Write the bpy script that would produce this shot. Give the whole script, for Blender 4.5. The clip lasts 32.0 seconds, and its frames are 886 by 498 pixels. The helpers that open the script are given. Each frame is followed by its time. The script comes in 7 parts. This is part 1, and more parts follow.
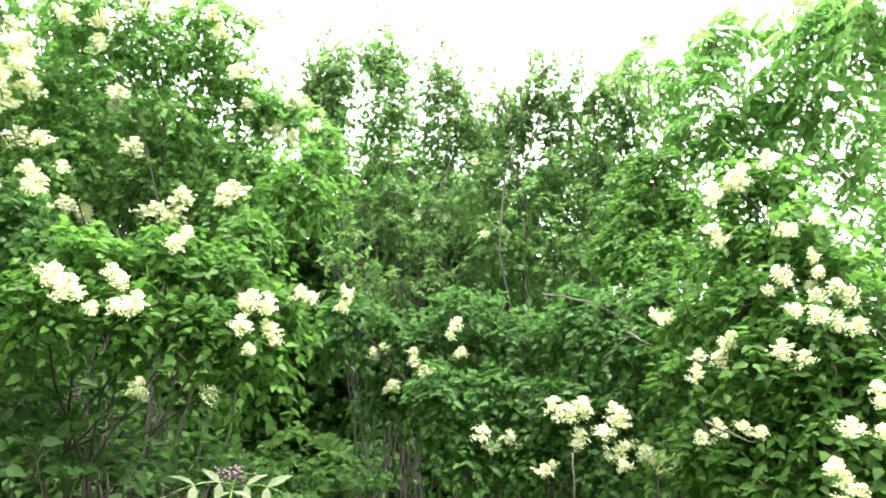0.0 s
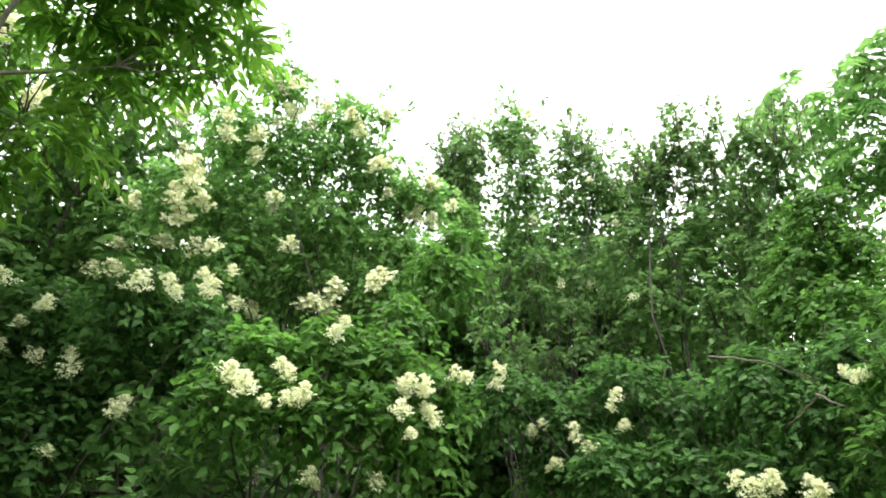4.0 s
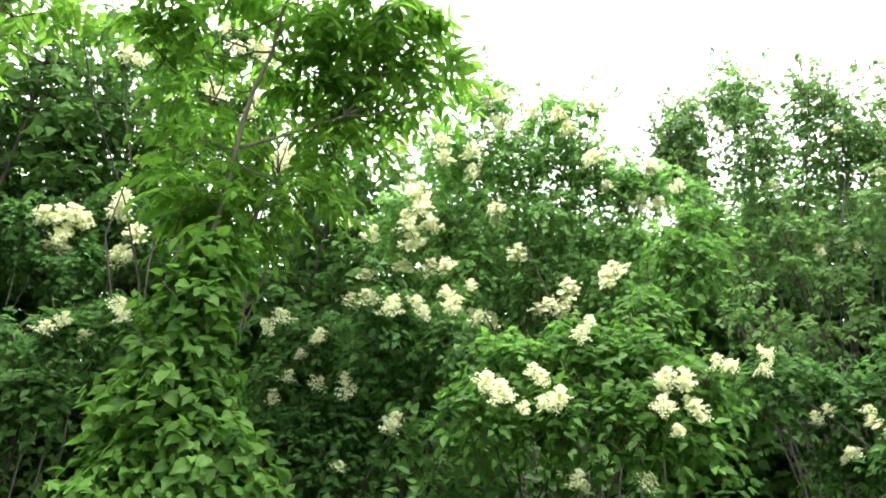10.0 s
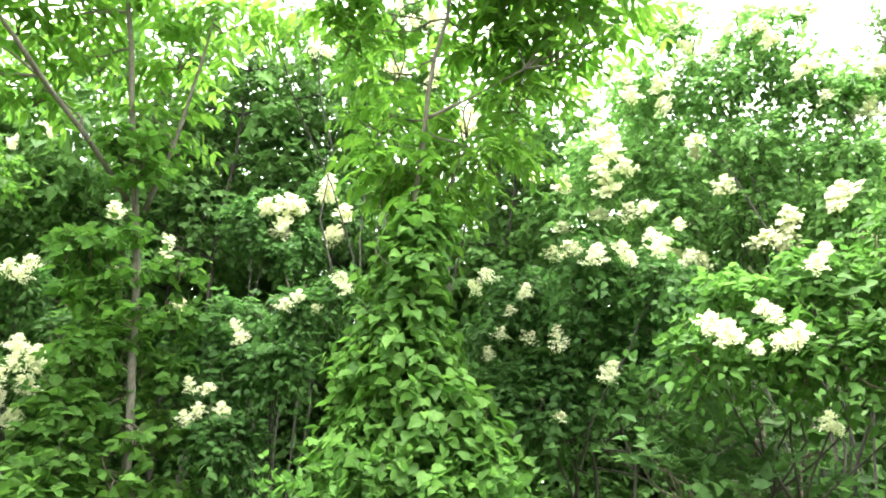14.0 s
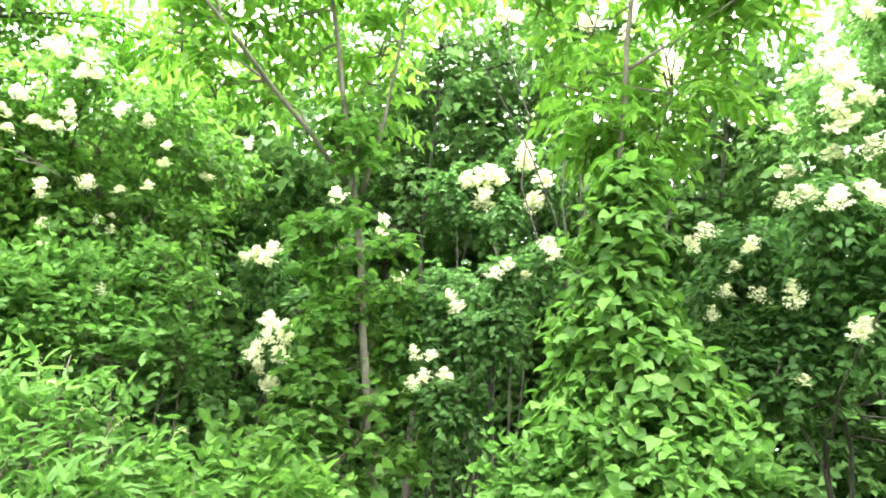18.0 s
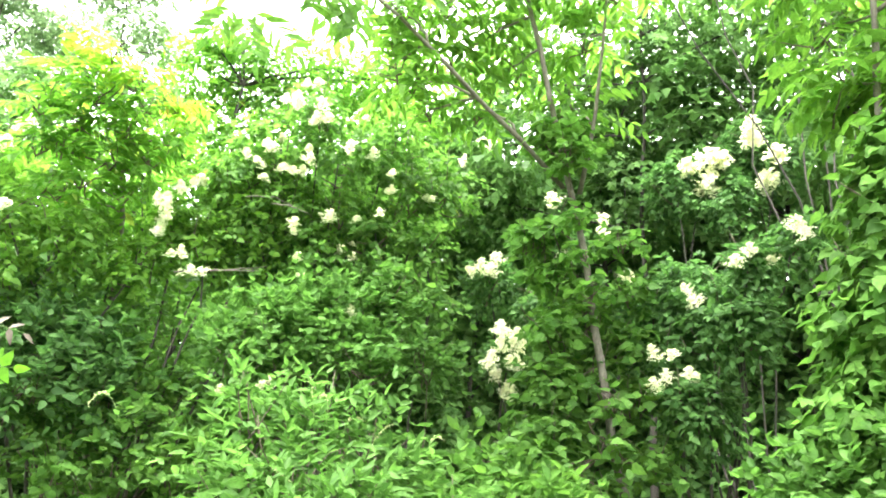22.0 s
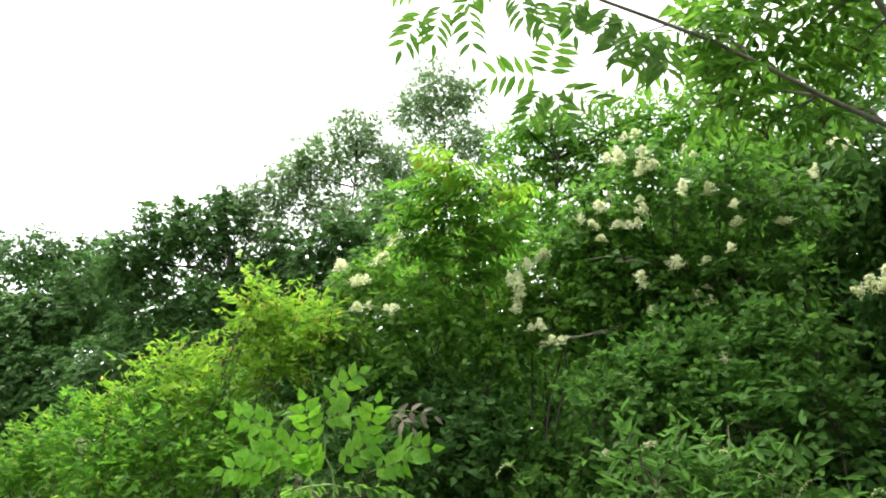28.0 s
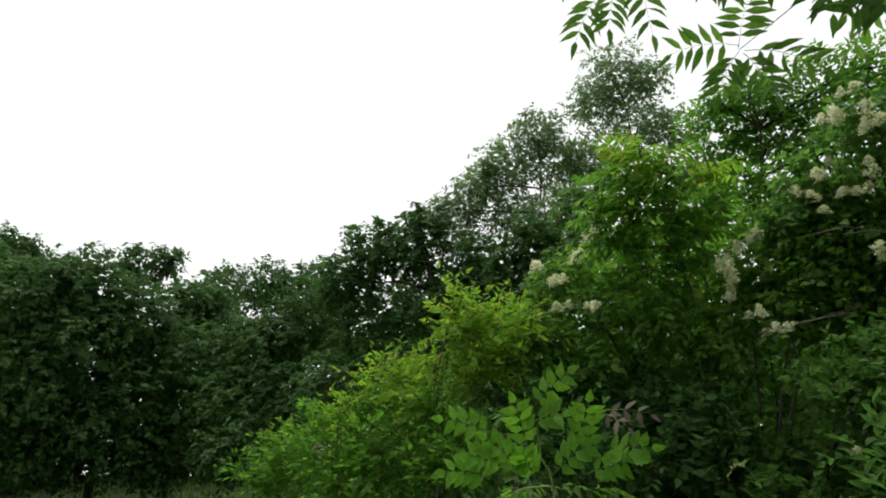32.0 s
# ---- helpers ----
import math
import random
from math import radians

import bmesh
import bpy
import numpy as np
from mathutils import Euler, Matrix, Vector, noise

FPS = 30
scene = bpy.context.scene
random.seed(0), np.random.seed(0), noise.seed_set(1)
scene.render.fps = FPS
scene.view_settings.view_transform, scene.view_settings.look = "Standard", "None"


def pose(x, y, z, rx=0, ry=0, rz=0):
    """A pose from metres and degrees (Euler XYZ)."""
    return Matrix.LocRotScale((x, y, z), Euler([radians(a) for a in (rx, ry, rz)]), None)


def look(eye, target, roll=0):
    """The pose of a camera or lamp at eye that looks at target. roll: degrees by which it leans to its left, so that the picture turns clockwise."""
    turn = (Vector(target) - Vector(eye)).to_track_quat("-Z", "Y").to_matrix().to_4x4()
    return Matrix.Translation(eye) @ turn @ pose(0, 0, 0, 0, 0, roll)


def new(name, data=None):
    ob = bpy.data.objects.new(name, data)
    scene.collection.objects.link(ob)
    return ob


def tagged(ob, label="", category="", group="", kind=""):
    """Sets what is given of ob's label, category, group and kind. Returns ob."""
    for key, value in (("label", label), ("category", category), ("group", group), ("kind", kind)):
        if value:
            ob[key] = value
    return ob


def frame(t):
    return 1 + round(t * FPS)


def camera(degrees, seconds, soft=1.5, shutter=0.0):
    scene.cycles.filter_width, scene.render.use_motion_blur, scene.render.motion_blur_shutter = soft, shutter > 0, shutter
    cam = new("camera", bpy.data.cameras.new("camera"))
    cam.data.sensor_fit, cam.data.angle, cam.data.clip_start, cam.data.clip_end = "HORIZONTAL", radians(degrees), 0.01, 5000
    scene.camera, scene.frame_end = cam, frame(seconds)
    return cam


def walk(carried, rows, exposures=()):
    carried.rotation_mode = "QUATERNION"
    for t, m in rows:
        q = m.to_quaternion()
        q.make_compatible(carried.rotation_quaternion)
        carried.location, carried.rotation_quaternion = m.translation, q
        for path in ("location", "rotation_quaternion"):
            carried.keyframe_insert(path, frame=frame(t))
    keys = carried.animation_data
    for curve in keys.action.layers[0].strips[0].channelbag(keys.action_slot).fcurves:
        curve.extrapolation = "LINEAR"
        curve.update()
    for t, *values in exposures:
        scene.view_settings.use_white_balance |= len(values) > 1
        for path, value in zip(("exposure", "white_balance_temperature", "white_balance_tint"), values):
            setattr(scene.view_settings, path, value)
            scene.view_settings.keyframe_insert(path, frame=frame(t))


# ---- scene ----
cam = camera(67.1, 32.0, soft=1.85)
PATH = [
    (0, (-0.108, -0.011, 1.601), (-0.052, 1.899, 2.19), 0.79),
    (0.5, (-0.106, -0.014, 1.607), (-0.091, 1.886, 2.231), 0.67),
    (1, (-0.102, -0.018, 1.618), (-0.135, 1.87, 2.276), 0.42),
    (1.5, (-0.101, -0.014, 1.627), (-0.179, 1.863, 2.313), 0.48),
    (2, (-0.103, -0.01, 1.627), (-0.229, 1.853, 2.342), 0.41),
    (2.5, (-0.116, -0.008, 1.625), (-0.294, 1.842, 2.364), 0.34),
    (3, (-0.133, -0.008, 1.623), (-0.366, 1.828, 2.382), 0.18),
    (3.5, (-0.139, -0.004, 1.622), (-0.431, 1.817, 2.396), 0.02),
    (5.5, (-0.151, -0.012, 1.621), (-0.677, 1.74, 2.43), 0.31),
    (6, (-0.15, -0.014, 1.621), (-0.728, 1.719, 2.434), 0.64),
    (6.5, (-0.151, -0.022, 1.62), (-0.772, 1.694, 2.437), 0.84),
    (7, (-0.153, -0.023, 1.62), (-0.82, 1.674, 2.442), 0.82),
    (7.5, (-0.161, -0.015, 1.621), (-0.87, 1.664, 2.445), 0.43),
    (8, (-0.172, -0.008, 1.621), (-0.931, 1.65, 2.443), 0.07),
    (8.5, (-0.181, -0.01, 1.623), (-0.986, 1.628, 2.441), -0.06),
    (9, (-0.184, -0.015, 1.63), (-1.039, 1.602, 2.44), -0.12),
    (9.5, (-0.186, -0.013, 1.631), (-1.089, 1.58, 2.434), -0.40),
    (10, (-0.192, -0.008, 1.629), (-1.15, 1.557, 2.424), -0.81),
    (10.5, (-0.195, -0.011, 1.629), (-1.208, 1.523, 2.417), -0.95),
    (11, (-0.202, -0.015, 1.628), (-1.277, 1.481, 2.406), -1.04),
    (11.5, (-0.21, -0.013, 1.626), (-1.346, 1.444, 2.392), -0.87),
    (12, (-0.217, -0.021, 1.623), (-1.416, 1.392, 2.374), -0.91),
    (12.5, (-0.222, -0.026, 1.622), (-1.479, 1.346, 2.357), -0.94),
    (13, (-0.232, -0.025, 1.621), (-1.546, 1.303, 2.335), -1.07),
    (13.5, (-0.24, -0.024, 1.622), (-1.605, 1.262, 2.317), -1.14),
    (14, (-0.241, -0.029, 1.622), (-1.658, 1.207, 2.304), -0.95),
    (14.5, (-0.242, -0.028, 1.623), (-1.706, 1.157, 2.295), -0.67),
    (16.5, (-0.257, -0.044, 1.632), (-1.9, 0.911, 2.258), 0.31),
    (17, (-0.266, -0.046, 1.634), (-1.95, 0.844, 2.242), 0.41),
    (17.5, (-0.27, -0.054, 1.627), (-1.99, 0.772, 2.227), 0.61),
    (18, (-0.28, -0.063, 1.622), (-2.036, 0.693, 2.21), 0.61),
    (18.5, (-0.292, -0.069, 1.621), (-2.078, 0.62, 2.199), 0.56),
    (19, (-0.306, -0.072, 1.615), (-2.124, 0.538, 2.183), 0.62),
    (19.5, (-0.316, -0.079, 1.606), (-2.159, 0.458, 2.166), 0.61),
    (20, (-0.323, -0.09, 1.597), (-2.188, 0.367, 2.153), 0.46),
    (20.5, (-0.324, -0.103, 1.595), (-2.205, 0.281, 2.156), 0.24),
    (21, (-0.323, -0.11, 1.598), (-2.215, 0.192, 2.172), 0.17),
    (21.5, (-0.321, -0.111, 1.605), (-2.219, 0.114, 2.192), 0.26),
    (22, (-0.319, -0.119, 1.605), (-2.219, 0.025, 2.212), 0.26),
    (22.5, (-0.316, -0.123, 1.601), (-2.214, -0.052, 2.228), 0.41),
    (23, (-0.312, -0.123, 1.601), (-2.205, -0.127, 2.244), 0.41),
    (23.5, (-0.312, -0.126, 1.602), (-2.2, -0.203, 2.257), 0.24),
    (24, (-0.312, -0.131, 1.603), (-2.19, -0.291, 2.274), 0.23),
    (24.5, (-0.309, -0.133, 1.606), (-2.174, -0.371, 2.289), 0.20),
    (25, (-0.306, -0.142, 1.606), (-2.154, -0.459, 2.303), -0.04),
    (25.5, (-0.309, -0.153, 1.609), (-2.138, -0.542, 2.318), -0.34),
    (27.5, (-0.321, -0.223, 1.592), (-2.026, -0.925, 2.366), -1.34),
    (28, (-0.323, -0.232, 1.59), (-1.989, -1.008, 2.379), -1.24),
    (28.5, (-0.33, -0.243, 1.592), (-1.955, -1.086, 2.397), -0.65),
    (29, (-0.341, -0.254, 1.596), (-1.917, -1.172, 2.417), 0.06),
    (29.5, (-0.346, -0.26, 1.599), (-1.88, -1.242, 2.427), 0.55),
    (30, (-0.347, -0.263, 1.598), (-1.837, -1.304, 2.431), 0.78),
    (30.5, (-0.345, -0.264, 1.595), (-1.795, -1.358, 2.433), 0.86),
    (31, (-0.343, -0.263, 1.594), (-1.754, -1.413, 2.422), 0.80),
    (31.5, (-0.338, -0.257, 1.591), (-1.718, -1.455, 2.404), 0.28),
    (32, (-0.329, -0.251, 1.588), (-1.674, -1.496, 2.388), 0.10),
]
EXPOSURES = [(0, 3.28), (1, 3.05), (3, 2.53), (5.5, 2.18), (8, 2.36), (10, 2.72), (13, 3.36), (15, 3.88), (17, 4.08), (21, 4.08), (23, 3.97), (25, 3.63), (28, 2.12), (29, 1.15), (30, 0.62), (31, 0.52), (32, 0.58)]
walk(cam, [(t, look(eye, target, roll)) for t, eye, target, roll in PATH], EXPOSURES)

SKY_STRENGTH, SUN_STRENGTH, SUN_TO = 0.15, 0.85, (0.16, -0.11, 0.96)

# ---------------------------------------------------------------- light
world = bpy.data.worlds.new("overcast_sky")
scene.world = world
world.use_nodes = True
wn = world.node_tree
sky = wn.nodes.new("ShaderNodeTexSky")
sky.sky_type, sky.sun_disc = "NISHITA", False
sky.sun_elevation, sky.sun_rotation = radians(80), radians(125)
sky.air_density, sky.dust_density, sky.ozone_density = 1.0, 4.0, 1.0
veil = wn.nodes.new("ShaderNodeHueSaturation")
veil.inputs["Saturation"].default_value = 0.12
wn.links.new(sky.outputs[0], veil.inputs["Color"])
cloud = wn.nodes.new("ShaderNodeMix")
cloud.data_type = "RGBA"
cloud.inputs["Factor"].default_value = 0.65
cloud.inputs[7].default_value = (5.2, 5.3, 5.2, 1)      # even cloud cover
wn.links.new(veil.outputs[0], cloud.inputs[6])
back = next(n for n in wn.nodes if n.type == "BACKGROUND")
wn.links.new(cloud.outputs[2], back.inputs["Color"])
back.inputs["Strength"].default_value = SKY_STRENGTH

sun_data = bpy.data.lights.new("sun", "SUN")
sun_data.energy, sun_data.angle, sun_data.color = SUN_STRENGTH, radians(25), (1.0, 0.96, 0.88)
sun = new("sun", sun_data)
# high over the thicket
sun.matrix_world = look((0, 0, 20), (0 - 9 * SUN_TO[0], 0 - 9 * SUN_TO[1], 20 - 9 * SUN_TO[2]))

STAND = np.array((-0.22, -0.1, 1.61))       # the spot where the camera turns


# ---------------------------------------------------------------- materials
def leaf_material(name, dark, light, tip=None, through_part=0.5, gloss=0.5):
    """Leaf blades: every leaf its own shade, a mottled grain, light passing through."""
    m = bpy.data.materials.new(name)
    m.use_nodes = True
    nt = m.node_tree
    nt.nodes.clear()
    N, L = nt.nodes.new, nt.links.new
    geo, info = N("ShaderNodeNewGeometry"), N("ShaderNodeObjectInfo")
    add, frac = N("ShaderNodeMath"), N("ShaderNodeMath")
    add.operation, frac.operation = "ADD", "FRACT"
    L(geo.outputs["Random Per Island"], add.inputs[0])
    L(info.outputs["Random"], add.inputs[1])
    L(add.outputs[0], frac.inputs[0])
    ramp = N("ShaderNodeValToRGB")
    ramp.color_ramp.elements[0].color = (*dark, 1)
    ramp.color_ramp.elements[1].color = (*light, 1)
    if tip:
        ramp.color_ramp.elements[1].position = 0.92
        e = ramp.color_ramp.elements.new(1.0)
        e.color = (*tip, 1)
    L(frac.outputs[0], ramp.inputs[0])
    coord, grain = N("ShaderNodeTexCoord"), N("ShaderNodeTexNoise")
    grain.inputs["Scale"].default_value, grain.inputs["Detail"].default_value = 60.0, 2.0
    L(geo.outputs["Position"], grain.inputs["Vector"])
    big = N("ShaderNodeTexNoise")
    big.inputs["Scale"].default_value = 0.9
    L(geo.outputs["Position"], big.inputs["Vector"])
    mul = N("ShaderNodeMath")
    mul.operation = "MULTIPLY"
    L(grain.outputs["Fac"], mul.inputs[0])
    L(big.outputs["Fac"], mul.inputs[1])
    rng = N("ShaderNodeMapRange")
    rng.inputs["From Min"].default_value, rng.inputs["From Max"].default_value = 0.1, 0.42
    rng.inputs["To Min"].default_value, rng.inputs["To Max"].default_value = 0.72, 1.3
    L(mul.outputs[0], rng.inputs["Value"])
    hsv = N("ShaderNodeHueSaturation")
    hsv.inputs["Saturation"].default_value = 0.95
    L(ramp.outputs[0], hsv.inputs["Color"])
    L(rng.outputs[0], hsv.inputs["Value"])
    p = N("ShaderNodeBsdfPrincipled")
    p.inputs["Roughness"].default_value = gloss
    p.inputs["Specular IOR Level"].default_value = 0.14
    L(hsv.outputs[0], p.inputs["Base Color"])
    bright = N("ShaderNodeHueSaturation")
    bright.inputs["Hue"].default_value, bright.inputs["Saturation"].default_value, bright.inputs["Value"].default_value = 0.498, 1.05, 1.45
    L(hsv.outputs[0], bright.inputs["Color"])
    tr = N("ShaderNodeBsdfTranslucent")
    L(bright.outputs[0], tr.inputs["Color"])
    mix = N("ShaderNodeMixShader")
    mix.inputs[0].default_value = through_part
    L(p.outputs[0], mix.inputs[1])
    L(tr.outputs[0], mix.inputs[2])
    out = N("ShaderNodeOutputMaterial")
    L(mix.outputs[0], out.inputs["Surface"])
    return m


def rough_material(name, a, b, scale, rough=0.9, bump=0.4, stretch=(1, 1, 1), fine=6.0):
    m = bpy.data.materials.new(name)
    m.use_nodes = True
    nt = m.node_tree
    N, L = nt.nodes.new, nt.links.new
    p = next(n for n in nt.nodes if n.type == "BSDF_PRINCIPLED")
    geo, mp = N("ShaderNodeNewGeometry"), N("ShaderNodeMapping")
    mp.inputs["Scale"].default_value = stretch
    L(geo.outputs["Position"], mp.inputs["Vector"])
    n1, n2 = N("ShaderNodeTexNoise"), N("ShaderNodeTexNoise")
    n1.inputs["Scale"].default_value, n1.inputs["Detail"].default_value = scale, 6
    n2.inputs["Scale"].default_value, n2.inputs["Detail"].default_value = scale * fine, 4
    L(mp.outputs[0], n1.inputs["Vector"])
    L(mp.outputs[0], n2.inputs["Vector"])
    mixf = N("ShaderNodeMath")
    mixf.operation = "MULTIPLY_ADD"
    mixf.inputs[1].default_value = 0.5
    half = N("ShaderNodeMath")
    half.operation = "MULTIPLY"
    half.inputs[1].default_value = 0.5
    L(n2.outputs["Fac"], half.inputs[0])
    L(n1.outputs["Fac"], mixf.inputs[0])
    L(half.outputs[0], mixf.inputs[2])
    ramp = N("ShaderNodeValToRGB")
    ramp.color_ramp.elements[0].position, ramp.color_ramp.elements[1].position = 0.35, 0.65
    ramp.color_ramp.elements[0].color, ramp.color_ramp.elements[1].color = (*a, 1), (*b, 1)
    L(mixf.outputs[0], ramp.inputs[0])
    L(ramp.outputs[0], p.inputs["Base Color"])
    p.inputs["Roughness"].default_value = rough
    bp = N("ShaderNodeBump")
    bp.inputs["Strength"].default_value, bp.inputs["Distance"].default_value = bump, 0.02
    L(mixf.outputs[0], bp.inputs["Height"])
    L(bp.outputs[0], p.inputs["Normal"])
    return m


def let_through(m, share, colour):
    """Thin petals pass part of the light on."""
    nt = m.node_tree
    p = next(n for n in nt.nodes if n.type == "BSDF_PRINCIPLED")
    out = next(n for n in nt.nodes if n.type == "OUTPUT_MATERIAL")
    tr, mix = nt.nodes.new("ShaderNodeBsdfTranslucent"), nt.nodes.new("ShaderNodeMixShader")
    tr.inputs["Color"].default_value = (*colour, 1)
    mix.inputs[0].default_value = share
    nt.links.new(p.outputs[0], mix.inputs[1])
    nt.links.new(tr.outputs[0], mix.inputs[2])
    nt.links.new(mix.outputs[0], out.inputs["Surface"])


LILAC_LEAF = leaf_material("lilac_leaf", (0.033, 0.09, 0.02), (0.085, 0.195, 0.042))
LILAC_FRESH = leaf_material("lilac_leaf_fresh", (0.045, 0.12, 0.018), (0.098, 0.22, 0.038))
ASH_LEAF = leaf_material("ash_leaf", (0.056, 0.15, 0.016), (0.135, 0.28, 0.032), through_part=0.64)
GOLD_LEAF = leaf_material("golden_ash_leaf", (0.055, 0.165, 0.014), (0.125, 0.285, 0.028), (0.22, 0.29, 0.04), through_part=0.64)
VINE_LEAF = leaf_material("vine_leaf", (0.048, 0.13, 0.018), (0.115, 0.25, 0.037), through_part=0.52)
SHRUB_LEAF = leaf_material("shrub_leaf", (0.05, 0.12, 0.025), (0.12, 0.22, 0.05))
# Dark green leaf; the shade on far trees and understorey is put into it.
SHADED_LEAF = leaf_material("shaded_dark_leaf", (0.03, 0.08, 0.018), (0.07, 0.155, 0.034), through_part=0.45)
THICKET_LEAF = leaf_material("thicket_leaf", (0.048, 0.12, 0.024), (0.11, 0.225, 0.05), through_part=0.5)
LILAC_SOFT = leaf_material("soft_green_leaf", (0.062, 0.14, 0.038), (0.15, 0.27, 0.075), through_part=0.55)
FAR_LEAF = leaf_material("far_crown_leaf", (0.1, 0.175, 0.07), (0.2, 0.31, 0.125), through_part=0.45, gloss=0.6)
BARK = rough_material("grey_brown_bark", (0.022, 0.019, 0.015), (0.058, 0.05, 0.04), 14, stretch=(1, 1, 0.25))
PALE_BARK = rough_material("pale_ash_bark", (0.075, 0.066, 0.05), (0.175, 0.158, 0.125), 16, stretch=(1, 1, 0.3))
TWIG = rough_material("twig_bark", (0.05, 0.04, 0.026), (0.11, 0.088, 0.06), 30)
GREEN_STALK = rough_material("green_stalk", (0.1, 0.18, 0.04), (0.16, 0.26, 0.07), 40, 0.6, 0.1)
DRY_LEAF = leaf_material("withered_leaf", (0.09, 0.075, 0.055), (0.19, 0.16, 0.12), through_part=0.25)
PALE_LEAF = leaf_material("pale_drooping_leaf", (0.1, 0.14, 0.07), (0.19, 0.22, 0.12), through_part=0.35)
BUD = rough_material("purple_bud", (0.06, 0.04, 0.045), (0.14, 0.1, 0.1), 60, 0.8, 0.2)
SPIKE = rough_material("pale_spike", (0.22, 0.30, 0.1), (0.40, 0.43, 0.2), 30, 0.7, 0.1)
PETAL = rough_material("cream_petal", (0.79, 0.805, 0.51), (0.87, 0.885, 0.66), 25, 0.7, 0.05)
let_through(PETAL, 0.45, (0.87, 0.885, 0.61))
DULL_PETAL = rough_material("fading_petal", (0.44, 0.48, 0.25), (0.62, 0.64, 0.4), 25, 0.75, 0.05)
MEADOW = rough_material("meadow_soil", (0.032, 0.045, 0.016), (0.075, 0.095, 0.03), 1.3, 0.95, 0.5)
TIP_LEAF = leaf_material("young_golden_leaf", (0.13, 0.31, 0.018), (0.24, 0.38, 0.035), (0.34, 0.27, 0.06), through_part=0.55)
WALNUT_LEAF = leaf_material("walnut_leaf", (0.08, 0.19, 0.045), (0.19, 0.36, 0.09), through_part=0.58)
SAPLING_LEAF = leaf_material("sapling_leaf", (0.09, 0.26, 0.014), (0.155, 0.355, 0.025), through_part=0.55)
GRASS_BLADE = leaf_material("grass_blade", (0.08, 0.17, 0.03), (0.18, 0.3, 0.06))


# ---------------------------------------------------------------- ground
def ground_height(x, y):
    """Level where the camera stands; the meadow climbs gently on its far side."""
    along = -0.72 * x - 0.69 * y
    side = abs(-0.69 * x + 0.72 * y)
    rise = min(max(0.0, along - 6.0) * 0.18, 3.9) * max(0.0, 1 - max(0.0, side - 30) / 60)
    return rise + 0.05 * noise.noise((x * 0.4, y * 0.4, 0))


def make_mesh(name, verts, tris, mats, index=None, smooth=False):
    me = bpy.data.meshes.new(name)
    verts, tris = np.asarray(verts, np.float32), np.asarray(tris, np.int32)
    me.vertices.add(len(verts))
    me.vertices.foreach_set("co", verts.ravel())
    me.loops.add(tris.size)
    me.loops.foreach_set("vertex_index", tris.ravel())
    me.polygons.add(len(tris))
    k = tris.shape[1]
    me.polygons.foreach_set("loop_start", np.arange(0, tris.size, k, dtype=np.int32))
    for m in mats:
        me.materials.append(m)
    if index is not None:
        me.polygons.foreach_set("material_index", np.asarray(index, np.int32))
    if smooth:
        me.polygons.foreach_set("use_smooth", np.ones(len(tris), bool))
    me.update(calc_edges=True)
    return me


def part(name, me, parent, label="", m=None, kind=""):
    ob = new(name, me)
    ob.parent = parent
    if m is not None:
        ob.matrix_basis = m
    return tagged(ob, label, kind=kind)


def thing(name, at, label, category, group="", kind=""):
    ob = new(name)
    ob.empty_display_size = 0.2
    ob.location = at
    return tagged(ob, label, category, group, kind)


def build_ground():
    ring = np.concatenate([np.linspace(0.0, 40, 54), np.geomspace(45, 4000, 26)])
    turns = np.radians(np.arange(0, 360, 4))
    v = [(0, 0, ground_height(0, 0))]
    for r in ring[1:]:
        for a in turns:
            x, y = r * math.cos(a), r * math.sin(a)
            v.append((x, y, ground_height(x, y)))
    n, f = len(turns), []
    for j in range(n):
        f.append((0, 1 + j, 1 + (j + 1) % n))
    for i in range(len(ring) - 2):
        for j in range(n):
            a, b = 1 + i * n + j, 1 + i * n + (j + 1) % n
            f += [(a, a + n, b + n), (a, b + n, b)]
    tagged(new("ground", make_mesh("ground", v, f, [MEADOW], smooth=True)), "green-brown meadow soil under grass and thicket", "ground", kind="structure")


build_ground()

# ---------------------------------------------------------------- leaves
# blade outlines: width, length, lift; base, middle, tip, then two points a side
BLADES = {
    "ovate": ((0, 0, 0), (0, 0.45, 0.0), (0, 1.0, -0.16), (-0.30, 0.27, 0.07), (-0.22, 0.62, 0.03), (0.30, 0.27, 0.07), (0.22, 0.62, 0.03)),
    "lance": ((0, 0, 0), (0, 0.45, 0.0), (0, 1.0, -0.14), (-0.17, 0.28, 0.04), (-0.14, 0.62, 0.02), (0.17, 0.28, 0.04), (0.14, 0.62, 0.02)),
    "slender": ((0, 0, 0), (0, 0.45, 0.0), (0, 1.0, -0.18), (-0.13, 0.3, 0.03), (-0.115, 0.62, 0.01), (0.13, 0.3, 0.03), (0.115, 0.62, 0.01)),
}
BLADE_TRIS = np.array([(0, 3, 1), (3, 4, 1), (4, 2, 1), (0, 1, 5), (5, 1, 6), (6, 1, 2)])
# the climber's leaf: heart-shaped and coarsely toothed, folded a little along its midrib
TOOTHED = ((0.26, -0.05, 0.05), (0.44, 0.2, 0.09), (0.35, 0.33, 0.06), (0.37, 0.5, 0.05), (0.2, 0.7, 0.0))


